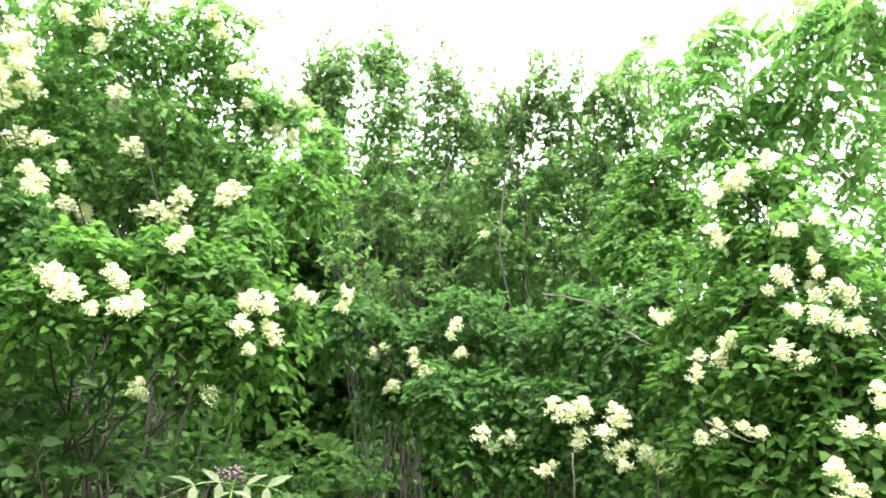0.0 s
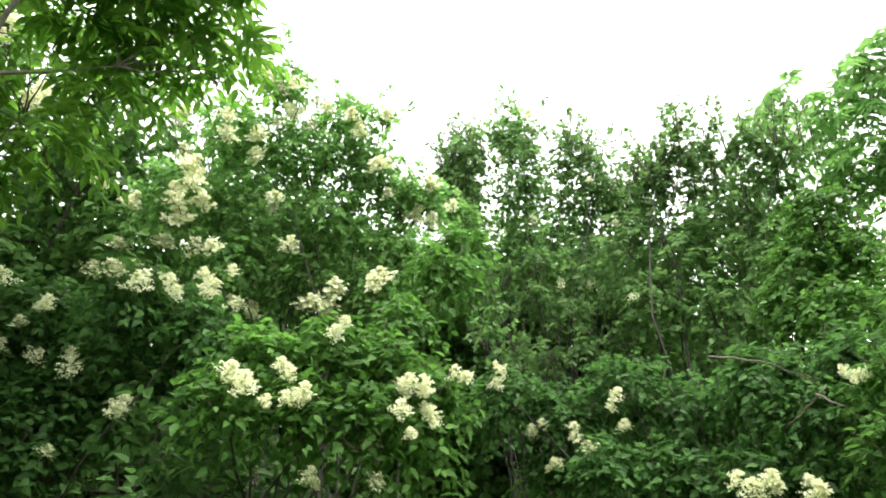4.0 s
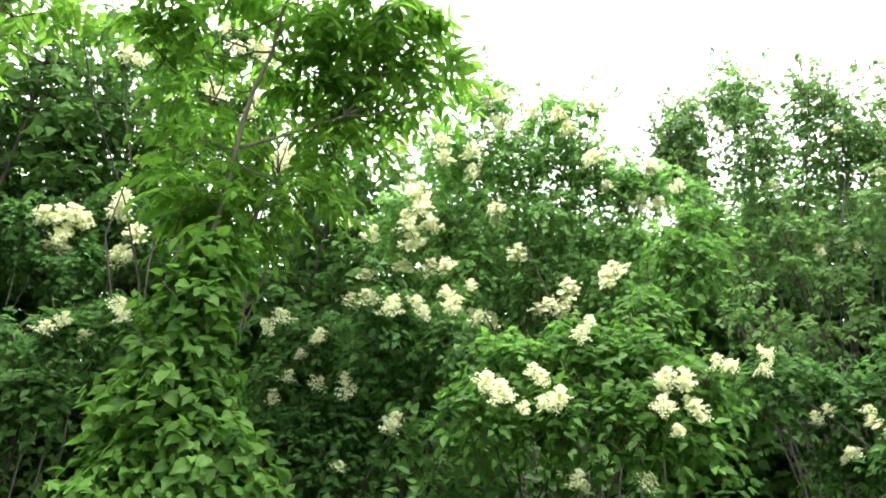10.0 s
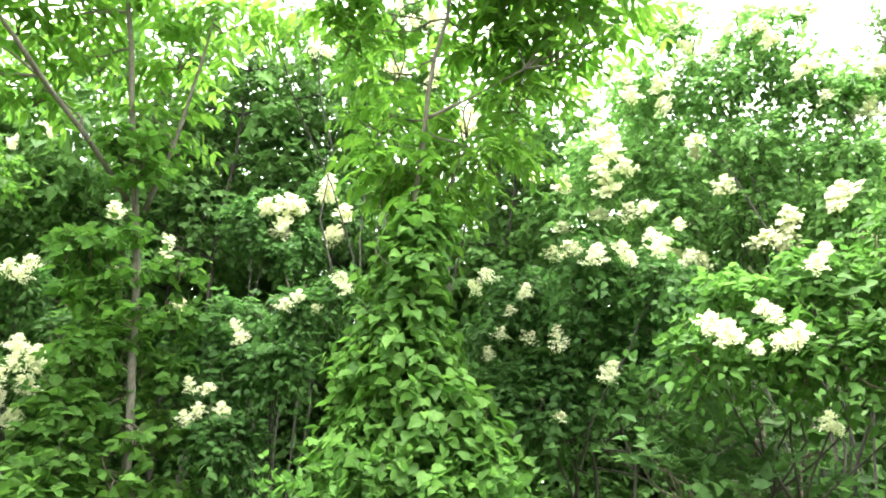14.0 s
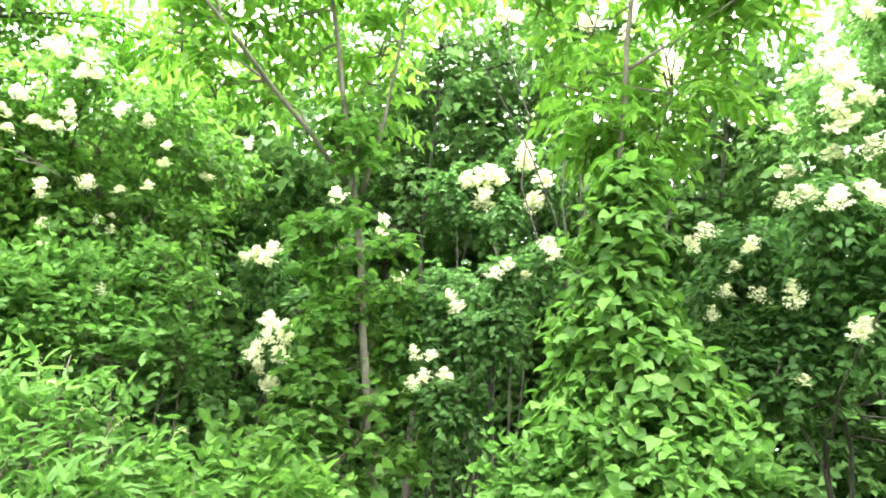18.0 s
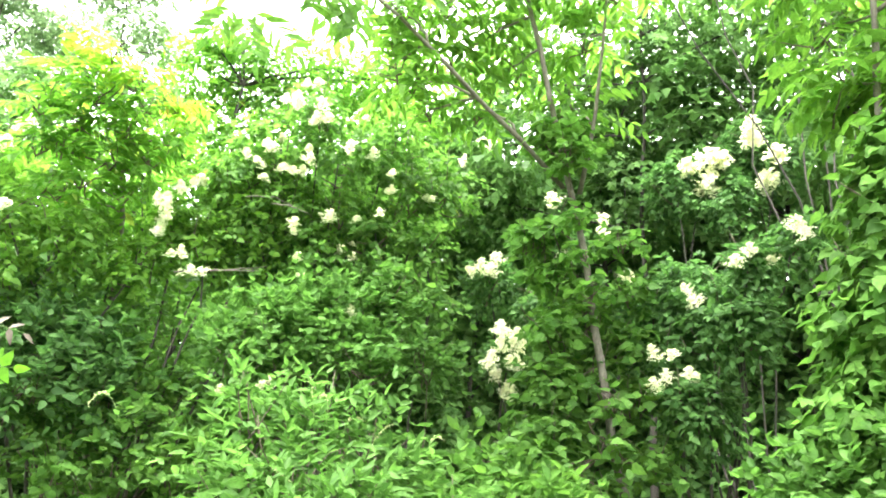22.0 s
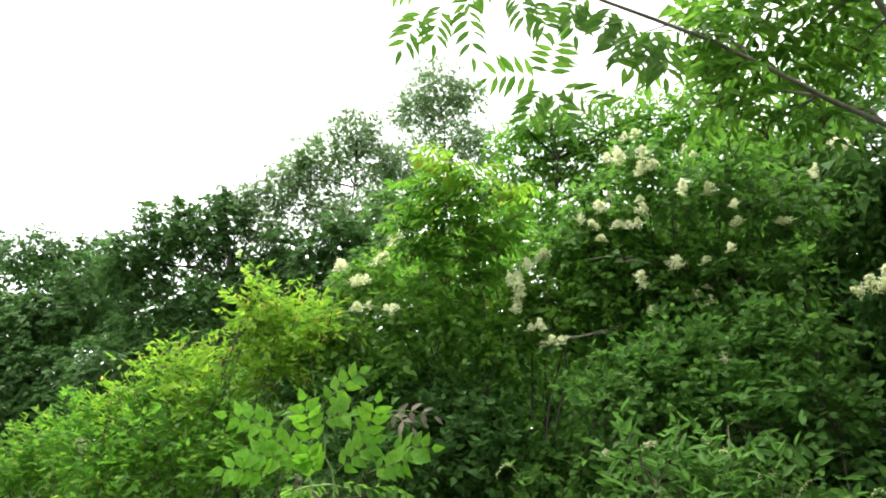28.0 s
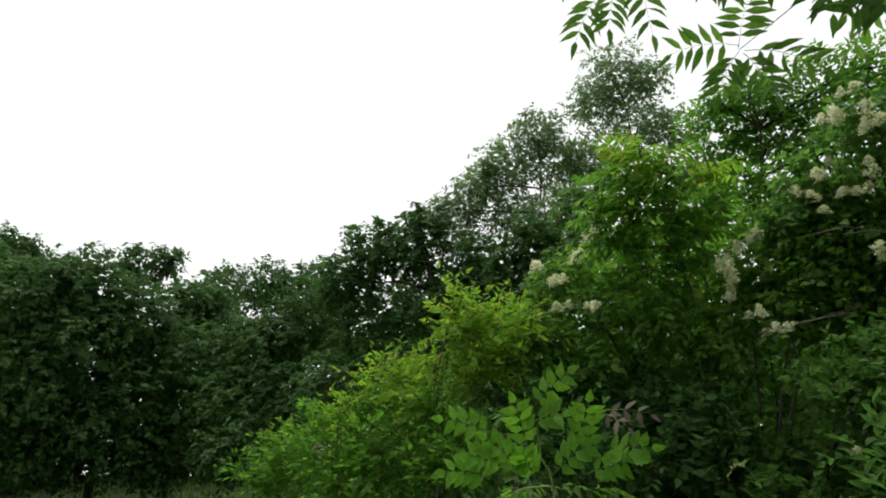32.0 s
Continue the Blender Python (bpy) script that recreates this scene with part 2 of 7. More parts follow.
def toothed_blade():
    v = [(0, 0, 0), (0, 0.36, 0.0), (0, 1.0, -0.2)] + [(-w, l, h) for w, l, h in TOOTHED] + [(w, l, h) for w, l, h in TOOTHED]
    n = len(TOOTHED)
    left, right = [0] + list(range(3, 3 + n)) + [2], [0] + list(range(3 + n, 3 + 2 * n)) + [2]
    tris = [(1, q, p) for p, q in zip(left, left[1:])] + [(1, p, q) for p, q in zip(right, right[1:])]
    return np.array(v), np.array(tris)


def unit(a):
    return a / (np.linalg.norm(a, axis=-1, keepdims=True) + 1e-9)


def frames_of(along, normal):
    along = unit(along)
    side = unit(np.cross(along, normal))
    return side, along, np.cross(side, along)


def leaf_mesh(name, leaves, blade, mat, coarse=False):
    """One mesh of many leaves; leaves is (places, along, normal, size)."""
    at, along, normal, size = leaves
    side, along, up = frames_of(along, normal)
    axes = np.stack([side, along, up], 1)
    t = np.array(BLADES.get(blade, BLADES["ovate"]))
    if blade == "toothed":
        t, tris = toothed_blade()
    elif coarse:
        t = t[[0, 3, 2, 5]] * (1.25, 1, 1)
        tris = np.array([(0, 1, 2), (0, 2, 3)])
    else:
        t = t[[0, 2, 3, 4, 5, 6]]
        tris = np.array([(0, 2, 3), (0, 3, 1), (0, 1, 5), (0, 5, 4)])
    v = at[:, None] + size[:, None, None] * np.einsum("vk,nkc->nvc", t, axes)
    f = tris[None] + (np.arange(len(at)) * len(t))[:, None, None]
    return make_mesh(name, v.reshape(-1, 3), f.reshape(-1, 3), [mat])


def sprays_in(rng, clumps, cover, leaf, size, squash=0.85, reach=0.2):
    """Starting points and directions of leafy twigs through the clumps of a crown."""
    at, way, out = [], [], []
    for x, y, z, r in clumps:
        n = max(3, int(cover * math.pi * r * r / (leaf * 0.45 * size * size)))
        d = unit(rng.normal(size=(n, 3)))
        rad = max(0.45 * r, r - 0.6 * reach) * (0.3 + 0.75 * rng.random(n) ** 0.6)
        wob = 1 + 0.28 * np.sin(5 * d[:, 0] + 7 * x) * np.sin(4 * d[:, 2] + 3 * z + 2 * d[:, 1])
        p = np.array((x, y, z)) + d * (rad * wob)[:, None] * (1, 1, squash)
        at.append(p)
        out.append(d)
        way.append(unit(d * 0.8 + rng.normal(size=(n, 3)) * 0.5 + (0, 0, 0.15)))
    return np.concatenate(at), np.concatenate(way), np.concatenate(out)


def twig_leaves(rng, at, way, out, pairs, length, size, droop=0.75, spread=0.9):
    """Opposite leaves along each twig."""
    P, A, Nn, S = [], [], [], []
    up = np.array((0, 0, 1.0))
    side = unit(np.cross(way, up + rng.normal(size=way.shape) * 0.25))
    n = len(at)
    for k in range(pairs):
        s = (k + 0.4) / pairs
        p = at + way * (s * length * (0.7 + 0.6 * rng.random((n, 1)))) - up * (droop * length * s * s)
        for sign in (-1, 1):
            a = unit(way * (0.55 + 0.5 * s) + side * sign * spread - up * (droop * (0.4 + 0.8 * rng.random((n, 1)))) + rng.normal(size=way.shape) * 0.25)
            P.append(p + rng.normal(size=p.shape) * 0.01)
            A.append(a)
            Nn.append(unit(up * 0.65 + out * 0.65 + rng.normal(size=way.shape) * 0.4))
            S.append(size * (0.6 + 0.65 * rng.random(n)))
    return np.concatenate(P), np.concatenate(A), np.concatenate(Nn), np.concatenate(S)


def pinnate_leaves(rng, at, way, out, pairs, length, size, droop=0.5):
    """Compound leaves: leaflets in pairs along a drooping midrib, and one at the end."""
    P, A, Nn, S = [], [], [], []
    up = np.array((0, 0, 1.0))
    n = len(at)
    flat = unit(way * (1, 1, 0.35))
    side = unit(np.cross(flat, up + rng.normal(size=way.shape) * 0.2))
    over = np.cross(side, flat)
    long = length * (0.7 + 0.6 * rng.random((n, 1)))
    for k in range(pairs + 1):
        s = (k + 0.6) / (pairs + 0.6)
        p = at + flat * (s * long) - up * (droop * long * s * s)
        tangent = unit(flat - up * (2 * droop * s))
        grow = 0.75 + 0.5 * math.sin(math.pi * min(s * 0.85, 1))
        for sign in ((-1, 1) if k < pairs else (0,)):
            a = unit(tangent * (0.55 if sign else 1) + side * sign - up * 0.35 + rng.normal(size=way.shape) * 0.14)
            P.append(p)
            A.append(a)
            Nn.append(unit(over + rng.normal(size=way.shape) * 0.2))
            S.append(size * grow * (0.85 + 0.3 * rng.random(n)))
    return np.concatenate(P), np.concatenate(A), np.concatenate(Nn), np.concatenate(S)


SINGLE = {}


def single_leaf(blade, mat):
    if (blade, mat.name) not in SINGLE:
        t, tris = toothed_blade() if blade == "toothed" else (np.array(BLADES[blade]), BLADE_TRIS)
        SINGLE[blade, mat.name] = make_mesh("leaf", t, tris, [mat])
    return SINGLE[blade, mat.name]


def foliage(tree, leaves, blade, mat, near=0, coarse=False, label="", tips=None):
    """The crown: the leaves nearest to the stand as leaves of their own, the rest joined."""
    base = np.array(tree.location)
    at, along, normal, size = leaves
    if near:
        order = np.argsort(((at - STAND) ** 2).sum(1))
        pick, rest = order[:near], order[near:]
        side, fwd, up = frames_of(along[pick], normal[pick])
        me = single_leaf(blade, mat)
        for p, s, f, u, z in zip(at[pick] - base, side, fwd, up, size[pick]):
            m = Matrix(((s[0] * z, f[0] * z, u[0] * z, p[0]), (s[1] * z, f[1] * z, u[1] * z, p[1]), (s[2] * z, f[2] * z, u[2] * z, p[2]), (0, 0, 0, 1)))
            part("leaf", me, tree, m=m)
    else:
        rest = slice(None)
    if tips:
        # the youngest leaves, at the ends of the highest and outermost shoots
        rest = np.arange(len(at))[rest]
        height = at[rest, 2] - at[:, 2].min() + 0.25 * np.sin(at[rest, 0] * 9) * np.sin(at[rest, 1] * 9)
        young = height > np.quantile(height, 0.8)
        new_growth, rest = rest[young], rest[~young]
        part("young_leaves", leaf_mesh("young_leaves", (at[new_growth] - base, along[new_growth], normal[new_growth], size[new_growth]), blade, tips, coarse), tree, "golden young leaves", kind="stuff")
    part("crown", leaf_mesh("crown", (at[rest] - base, along[rest], normal[rest], size[rest]), blade, mat, coarse), tree, label, kind="stuff")


# ---------------------------------------------------------------- wood
def tube_arrays(points, radii, sides=6):
    pts = np.array(points, float)
    tan = unit(np.gradient(pts, axis=0))
    ref = np.array((0.31, 0.95, 0.05))
    a = unit(np.cross(tan, ref))
    b = np.cross(tan, a)
    ang = np.arange(sides) * 2 * math.pi / sides
    ring = a[:, None] * np.cos(ang)[None, :, None] + b[:, None] * np.sin(ang)[None, :, None]
    v = (pts[:, None] + ring * np.array(radii)[:, None, None]).reshape(-1, 3)
    f = []
    for i in range(len(pts) - 1):
        for j in range(sides):
            q, w = i * sides + j, i * sides + (j + 1) % sides
            f += [(q, w, w + sides), (q, w + sides, q + sides)]
    f += [(0, j + 1, j) for j in range(1, sides - 1)]
    e = (len(pts) - 1) * sides
    f += [(e, e + j, e + j + 1) for j in range(1, sides - 1)]
    return v, np.array(f)


def bent(rng, a, b, bow=0.12, steps=9, lift=0.0):
    """A crooked way from a to b."""
    a, b = np.array(a, float), np.array(b, float)
    s = np.linspace(0, 1, steps)[:, None]
    span = np.linalg.norm(b - a)
    p = a + (b - a) * s
    off = rng.normal(size=3) * bow * span
    p = p + off * (4 * s * (1 - s)) * 0.6 + np.array((0, 0, lift * span)) * (4 * s * (1 - s))
    p[1:-1] += rng.normal(size=(steps - 2, 3)) * 0.012 * span
    return p


def branch(tree, name, path, r0, r1, mat, sides=6, label=""):
    path = np.array(path) - np.array(tree.location)
    v, f = tube_arrays(path, np.linspace(r0, r1, len(path)), sides)
    return part(name, make_mesh(name, v, f, [mat], smooth=True), tree, label)


def twigs(rng, tree, clumps, mat, per=5, thick=0.004):
    """Thin wood inside the clumps, joined."""
    V, F, k = [], [], 0
    base = np.array(tree.location)
    for x, y, z, r in clumps:
        for _ in range(per):
            c = np.array((x, y, z)) - base
            e = c + unit(rng.normal(size=3) + (0, 0, 0.3)) * r * (0.75 + 0.3 * rng.random())
            s = c - np.array((0, 0, 0.5 * r)) + rng.normal(size=3) * 0.15 * r
            v, f = tube_arrays(bent(rng, s, e, 0.15, 5), np.linspace(thick * 1.6, thick * 0.5, 5), 4)
            V.append(v)
            F.append(f + k)
            k += len(v)
    part("twig_wood", make_mesh("twig_wood", np.concatenate(V), np.concatenate(F), [mat]), tree, kind="stuff")


# ---------------------------------------------------------------- flowers
def panicle_mesh(seed, petal, long=0.2, wide=0.075, florets=500, fine=1.08):
    """A panicle's florets, and the stalk with its side arms."""
    rng = np.random.default_rng(seed)
    v, f, k, green = [], [], 0, []
    sv, sf = tube_arrays([(0, 0, -0.1), (0.004, 0, 0), (0, 0.006, long * 0.5), (0, 0, long * 0.95)], [0.003, 0.003, 0.002, 0.001], 4)
    v, f, k = [sv[4:]], [sf[(sf >= 4).all(1)] - 4], len(sv) - 4
    for i in range(13):
        h = (i + 0.3) / 13
        a = i * 2.4 + rng.random()
        reach = wide * (1.05 - h) ** 0.7 * (0.6 + 0.6 * rng.random())
        tip, root, fat = np.array((math.cos(a) * reach, math.sin(a) * reach, h * long + 0.3 * reach)), np.array((0, 0, h * long)), 0.028 * (1.1 - 0.5 * h)
        tv, tf = tube_arrays([root, (root + tip) / 2, tip], [0.0014, 0.001, 0.0007], 3)
        v.append(tv), f.append(tf + k), green.append((len(f) - 1, len(tf)))
        k += len(tv)
        n = florets // 13
        u = rng.random((n, 1)) ** 0.75
        c = root + (tip - root) * u + np.clip(rng.normal(size=(n, 3)), -1.5, 1.5) * fat * 0.52
        d1, d2 = unit(rng.normal(size=(n, 3))), unit(rng.normal(size=(n, 3)))
        d2 = unit(np.cross(d1, d2))
        r = (0.005 + 0.0035 * rng.random((n, 1))) * fine
        v.append(np.stack([c + d1 * r, c + d2 * r, c - d1 * r, c - d2 * r], 1).reshape(-1, 3))
        f.append((np.array([(0, 1, 2), (0, 2, 3)])[None] + (np.arange(n) * 4)[:, None, None]).reshape(-1, 3) + k)
        k += 4 * n
    arms = {i for i, _ in green} | {0}
    index = np.concatenate([np.full(len(q), int(i in arms)) for i, q in enumerate(f)])
    return make_mesh("panicle", np.concatenate(v), np.concatenate(f), [petal, GREEN_STALK], index), make_mesh("stalk", sv[:8], sf[(sf < 8).all(1)], [GREEN_STALK])


PANICLES = [panicle_mesh(s, PETAL, l, w) for s, l, w in ((1, 0.2, 0.08), (2, 0.17, 0.09), (3, 0.24, 0.08), (4, 0.15, 0.07), (5, 0.2, 0.1))]
BOLD = [panicle_mesh(s, PETAL, l, w, 400, 1.6) for s, l, w in ((21, 0.2, 0.085), (22, 0.16, 0.09), (23, 0.22, 0.08), (24, 0.18, 0.09), (25, 0.2, 0.1))]
DULL = [panicle_mesh(s, DULL_PETAL, l, w, 260) for s, l, w in ((11, 0.18, 0.08), (12, 0.15, 0.07))]


def flowers(rng, tree, places, grow=1.0, dull=0.15, pair=True):
    """Panicles at the twig ends, in pairs where the tree is near."""
    base = Vector(tree.location)
    for x, y, z in places:
        fading = rng.random() < dull
        out = Vector((STAND[0] - x, STAND[1] - y, 0)).normalized() * 0.5
        for k in range(2 if pair and not fading else 1):
            me, stalk = (DULL if fading else PANICLES if pair else BOLD)[int(rng.integers(0, 2 if fading else 5))]
            up = Vector((rng.normal() * 0.45, rng.normal() * 0.45, 1.0)) + out
            turn = up.to_track_quat("Z", "Y") @ Euler((0, 0, rng.random() * 6.28)).to_quaternion()
            s = 0.6 * grow * (0.75 + 0.5 * rng.random())
            at = Vector((x, y, z)) - base + Vector(rng.normal(size=3) * (0.05 if k else 0.01)) - up.normalized() * 0.08 * s
            bloom = part("panicle", me, tree, m=Matrix.LocRotScale(at, turn, (s * 1.2, s * 1.2, s * (0.5 + 0.35 * rng.random()))))
            part("stalk", stalk, bloom)


def clear_of(leaves, places, gap, reach=0.45):
    """Leaves that leave the flowers free."""
    at = leaves[0]
    keep = np.ones(len(at), bool)
    for p in places:
        p = np.array(p)
        w = unit(STAND - p)
        d = at - p
        s = np.clip(d @ w, 0, reach)
        keep &= ((d - s[:, None] * w) ** 2).sum(1) > gap * gap
    return tuple(a[keep] for a in leaves)


# ---------------------------------------------------------------- kinds of plant
def base_of(clumps, pull=0.25):
    c = np.array(clumps)
    x, y = c[:, 0].mean(), c[:, 1].mean()
    w = np.array((x, y)) - STAND[:2]
    w = w / np.linalg.norm(w)
    x, y = x + w[0] * pull, y + w[1] * pull
    return x, y, ground_height(x, y) - 0.03


def lilac(name, seed, clumps, blooms, label, mat=None, size=0.054, cover=6.5, grow=1.0, near=0, stem=0.014, pull=0.3, dull=0.15, pair=True, extra=0, coarse=False, shoots=0, every=1, category="tree", squash=0.85):
    """A many-stemmed tree lilac: a stem to every clump, leafy twigs, cream panicles."""
    rng = np.random.default_rng(seed)
    tree = thing(name, base_of(clumps, pull), label, category, "trees of the thicket")
    base = np.array(tree.location)
    way = None
    for k, (x, y, z, r) in enumerate(clumps):
        foot = base + (rng.normal() * 0.16, rng.normal() * 0.16, 0)
        if k % every:
            # a side branch from the stem before
            branch(tree, "branch", bent(rng, way[6], (x, y, z), 0.1, 7, 0.05), 0.006, 0.003, BARK, 5)
            continue
        way = bent(rng, foot, (x, y, z), 0.07, 9, 0.03)
        # stems rise first and lean out higher up
        s = np.linspace(0, 1, 9)
        way[:, :2] = foot[:2] + (way[:, :2] - foot[:2]) * (s ** 0.5)[:, None]
        branch(tree, "stem", way, stem * (0.8 + 0.6 * rng.random()), 0.005, BARK, 6)
    twigs(rng, tree, clumps, TWIG, 5)
    at, way, out = sprays_in(rng, clumps, cover, 8, size, squash)
    for _ in range(extra):
        x, y, z, r = clumps[int(rng.integers(len(clumps)))]
        w = unit(unit(STAND - (x, y, z)) * 0.9 + rng.normal(size=3) * 0.6 + (0, 0, 0.3))
        blooms = blooms + [tuple(np.array((x, y, z)) + w * (r + 0.04))]
    leaves = twig_leaves(rng, at, way, out, 4, 0.18, size)
    if shoots:
        high = sorted(clumps, key=lambda c: -c[2])[: max(4, len(clumps) // 2)]
        pick = [high[int(rng.integers(len(high)))] for _ in range(shoots)]
        foot = np.array([(x, y, z + 0.6 * r * squash) for x, y, z, r in pick]) + rng.normal(size=(shoots, 3)) * (0.15, 0.15, 0.06)
        rise = unit(rng.normal(size=(shoots, 3)) * 0.22 + (0, 0, 1))
        for p, w in zip(foot, rise):
            branch(tree, "shoot", bent(rng, p - w * 0.25, p + w * 0.28, 0.05, 5), 0.006, 0.003, TWIG, 4)
        young = twig_leaves(rng, foot, rise, rise, 6, 0.28, size * 0.85, 0.5, 0.6)
        leaves = tuple(np.concatenate([a, b]) for a, b in zip(leaves, young))
    leaves = clear_of(leaves, blooms, 0.075 * max(1.0, 0.75 * grow), 0.45 if pair else 0.8)
    foliage(tree, leaves, "ovate", mat or LILAC_LEAF, near, coarse)
    flowers(rng, tree, blooms, grow, dull, pair)
    return tree


def ash(name, seed, clumps, label, trunk, limbs, mat=None, size=0.085, cover=4.0, near=0, thick=0.023, coarse=False, length=0.3, droop=0.5, category="tree", bark=None, tips=None, past=()):
    """A single-trunked tree with compound leaves; trunk is a line of points from ground to top."""
    rng = np.random.default_rng(seed)
    foot = trunk[0]
    tree = thing(name, (foot[0], foot[1], ground_height(foot[0], foot[1]) - 0.03), label, category)
    line = [tuple(tree.location)] + list(trunk[1:])
    pts = np.array(line)
    s = np.linspace(0, len(pts) - 1, 14)
    path = np.stack([np.interp(s, range(len(pts)), pts[:, i]) for i in range(3)], 1)
    path[1:-1] += rng.normal(size=(12, 3)) * 0.008
    branch(tree, "trunk", path, thick, thick * 0.35, bark or PALE_BARK, 9)
    for limb in limbs:
        lp = np.array(limb)
        s = np.linspace(0, len(lp) - 1, 9)
        branch(tree, "limb", np.stack([np.interp(s, range(len(lp)), lp[:, i]) for i in range(3)], 1), thick * 0.55, thick * 0.16, bark or PALE_BARK, 7)
    wood = np.concatenate([path] + [np.array(l) for l in limbs]) if limbs else path
    for x, y, z, r in clumps:
        c = np.array((x, y, z))
        low = wood[wood[:, 2] < z + 0.1]
        root = (low if len(low) else wood)[np.argmin(((low if len(low) else wood) - c) @ (low if len(low) else wood)[0] * 0 + (((low if len(low) else wood) - c) ** 2).sum(1))]
        branch(tree, "bough", bent(rng, root, c, 0.08, 7), thick * 0.22 + 0.003, 0.004, bark or PALE_BARK, 5)
    twigs(rng, tree, clumps, TWIG, 5)
    at, way, out = sprays_in(rng, clumps, cover, 11, size, 0.85, length)
    leaves = clear_of(pinnate_leaves(rng, at, way, out, 5, length, size, droop), past, 0.1, 2.4)
    foliage(tree, leaves, "lance", mat or ASH_LEAF, near, coarse, tips=tips)
    return tree


def vine(name, seed, clumps, label, near=300, size=0.078, cover=6.0, droop=0.75):
    """A climber round a trunk, its broad leaves hanging in tiers."""
    rng = np.random.default_rng(seed)
    tree = thing(name, base_of(clumps, 0.0), label, "vine")
    order = sorted(clumps, key=lambda c: c[2])
    base = np.array(tree.location)
    for k in range(3):
        places = np.array([c[:3] for c in order])
        calm = np.array([places[max(0, i - 3):i + 4].mean(0) for i in range(len(places))]) * 0.85 + places * 0.15
        path = [base + rng.normal(size=3) * (0.08, 0.08, 0)] + [q + rng.normal(size=3) * 0.03 for q in calm]
        branch(tree, "stem", path, 0.006, 0.002, TWIG, 5)
    twigs(rng, tree, clumps, TWIG, 6, 0.003)
    at, way, out = sprays_in(rng, clumps, cover, 4, size, 1.0)
    leaves = twig_leaves(rng, at, unit(way * (1, 1, 0.4)), out, 2, 0.14, size, droop, 0.8)
    foliage(tree, leaves, "toothed", VINE_LEAF, near)
    return tree


def shrub(name, seed, clumps, label, mat=None, size=0.05, cover=7.0, near=0, blade="lance", category="shrub", blooms=(), coarse=False, tips=None):
    rng = np.random.default_rng(seed)
    clumps = clumps + [(x, y, ground_height(x, y) + 0.3 + 0.25 * rng.random(), 0.3 + 0.08 * rng.random()) for x, y, z, r in clumps[::2] if z > 0.8]
    bush = thing(name, base_of(clumps, 0.05), label, category)
    base = np.array(bush.location)
    for x, y, z, r in clumps:
        foot = base + (rng.normal() * 0.2, rng.normal() * 0.2, 0)
        branch(bush, "stem", bent(rng, foot, (x, y, z), 0.06, 7), 0.009, 0.003, TWIG, 5)
    twigs(rng, bush, clumps, TWIG, 6, 0.003)
    at, way, out = sprays_in(rng, clumps, cover, 12, size)
    way = unit(way + (0, 0, 0.5))
    leaves = clear_of(twig_leaves(rng, at, way, out, 6, 0.26, size, 0.15, 0.8), blooms, 0.06)
    foliage(bush, leaves, blade, mat or SHRUB_LEAF, near, coarse, tips=tips)
    flowers(rng, bush, blooms, 0.8, 0.5)
    return bush


def broad_tree(name, seed, clumps, label, mat=None, size=0.13, cover=6.0, thick=0.12, pull=0.5, blade="ovate", core=2.0, bark=None, heart=1.5, opens=99.0):
    """A tree further off: trunk, limbs to its clumps, and a crown of coarser sprays."""
    rng = np.random.default_rng(seed)
    tree = thing(name, base_of(clumps, pull), label, "tree")
    base = np.array(tree.location)
    c = np.array(clumps)
    top = c[np.argmax(c[:, 2])][:3]
    mid = np.array((base[0] * 0.6 + top[0] * 0.4, base[1] * 0.6 + top[1] * 0.4, base[2] * 0.4 + top[2] * 0.6))
    trunk = bent(rng, base, mid, 0.03, 8)
    crownward = bent(rng, mid, top, 0.05, 6)
    branch(tree, "trunk", np.concatenate([trunk, crownward[1:]]), thick, thick * 0.2, bark or BARK, 8)
    line = np.concatenate([trunk, crownward])
    for x, y, z, r in clumps:
        low = line[line[:, 2] < z - 0.3 * r]
        root = low[-1] if len(low) else line[1]
        branch(tree, "limb", bent(rng, root, (x, y, z), 0.1, 6), thick * 0.3, 0.01, bark or BARK, 5)
    sets = []
    for x, y, z, r in clumps:
        # crowns open up towards their tops, where the sky shows through
        thin = min(1.0, max(0.35, 1 - (z - opens) / 2.4))
        at, way, out = sprays_in(rng, [(x, y, z, r)], cover * thin, 6, size, 0.85, size * 2.2)
        sets.append(twig_leaves(rng, at, way, out, 3, size * 2.2, size))
        if thin > 0.75:
            # broader, older leaves fill the heart of every lower clump
            within = sprays_in(rng, [(x, y, z, 0.72 * r)], core, 6, size * heart, 0.9, 0.0)
            sets.append(twig_leaves(rng, *within, 3, size * 2.0, size * heart))
    leaves = tuple(np.concatenate(a) for a in zip(*sets))
    # crowns with no leaf given take the one with shade in its colour
    foliage(tree, leaves, blade, mat or SHADED_LEAF, 0, True)
    return tree

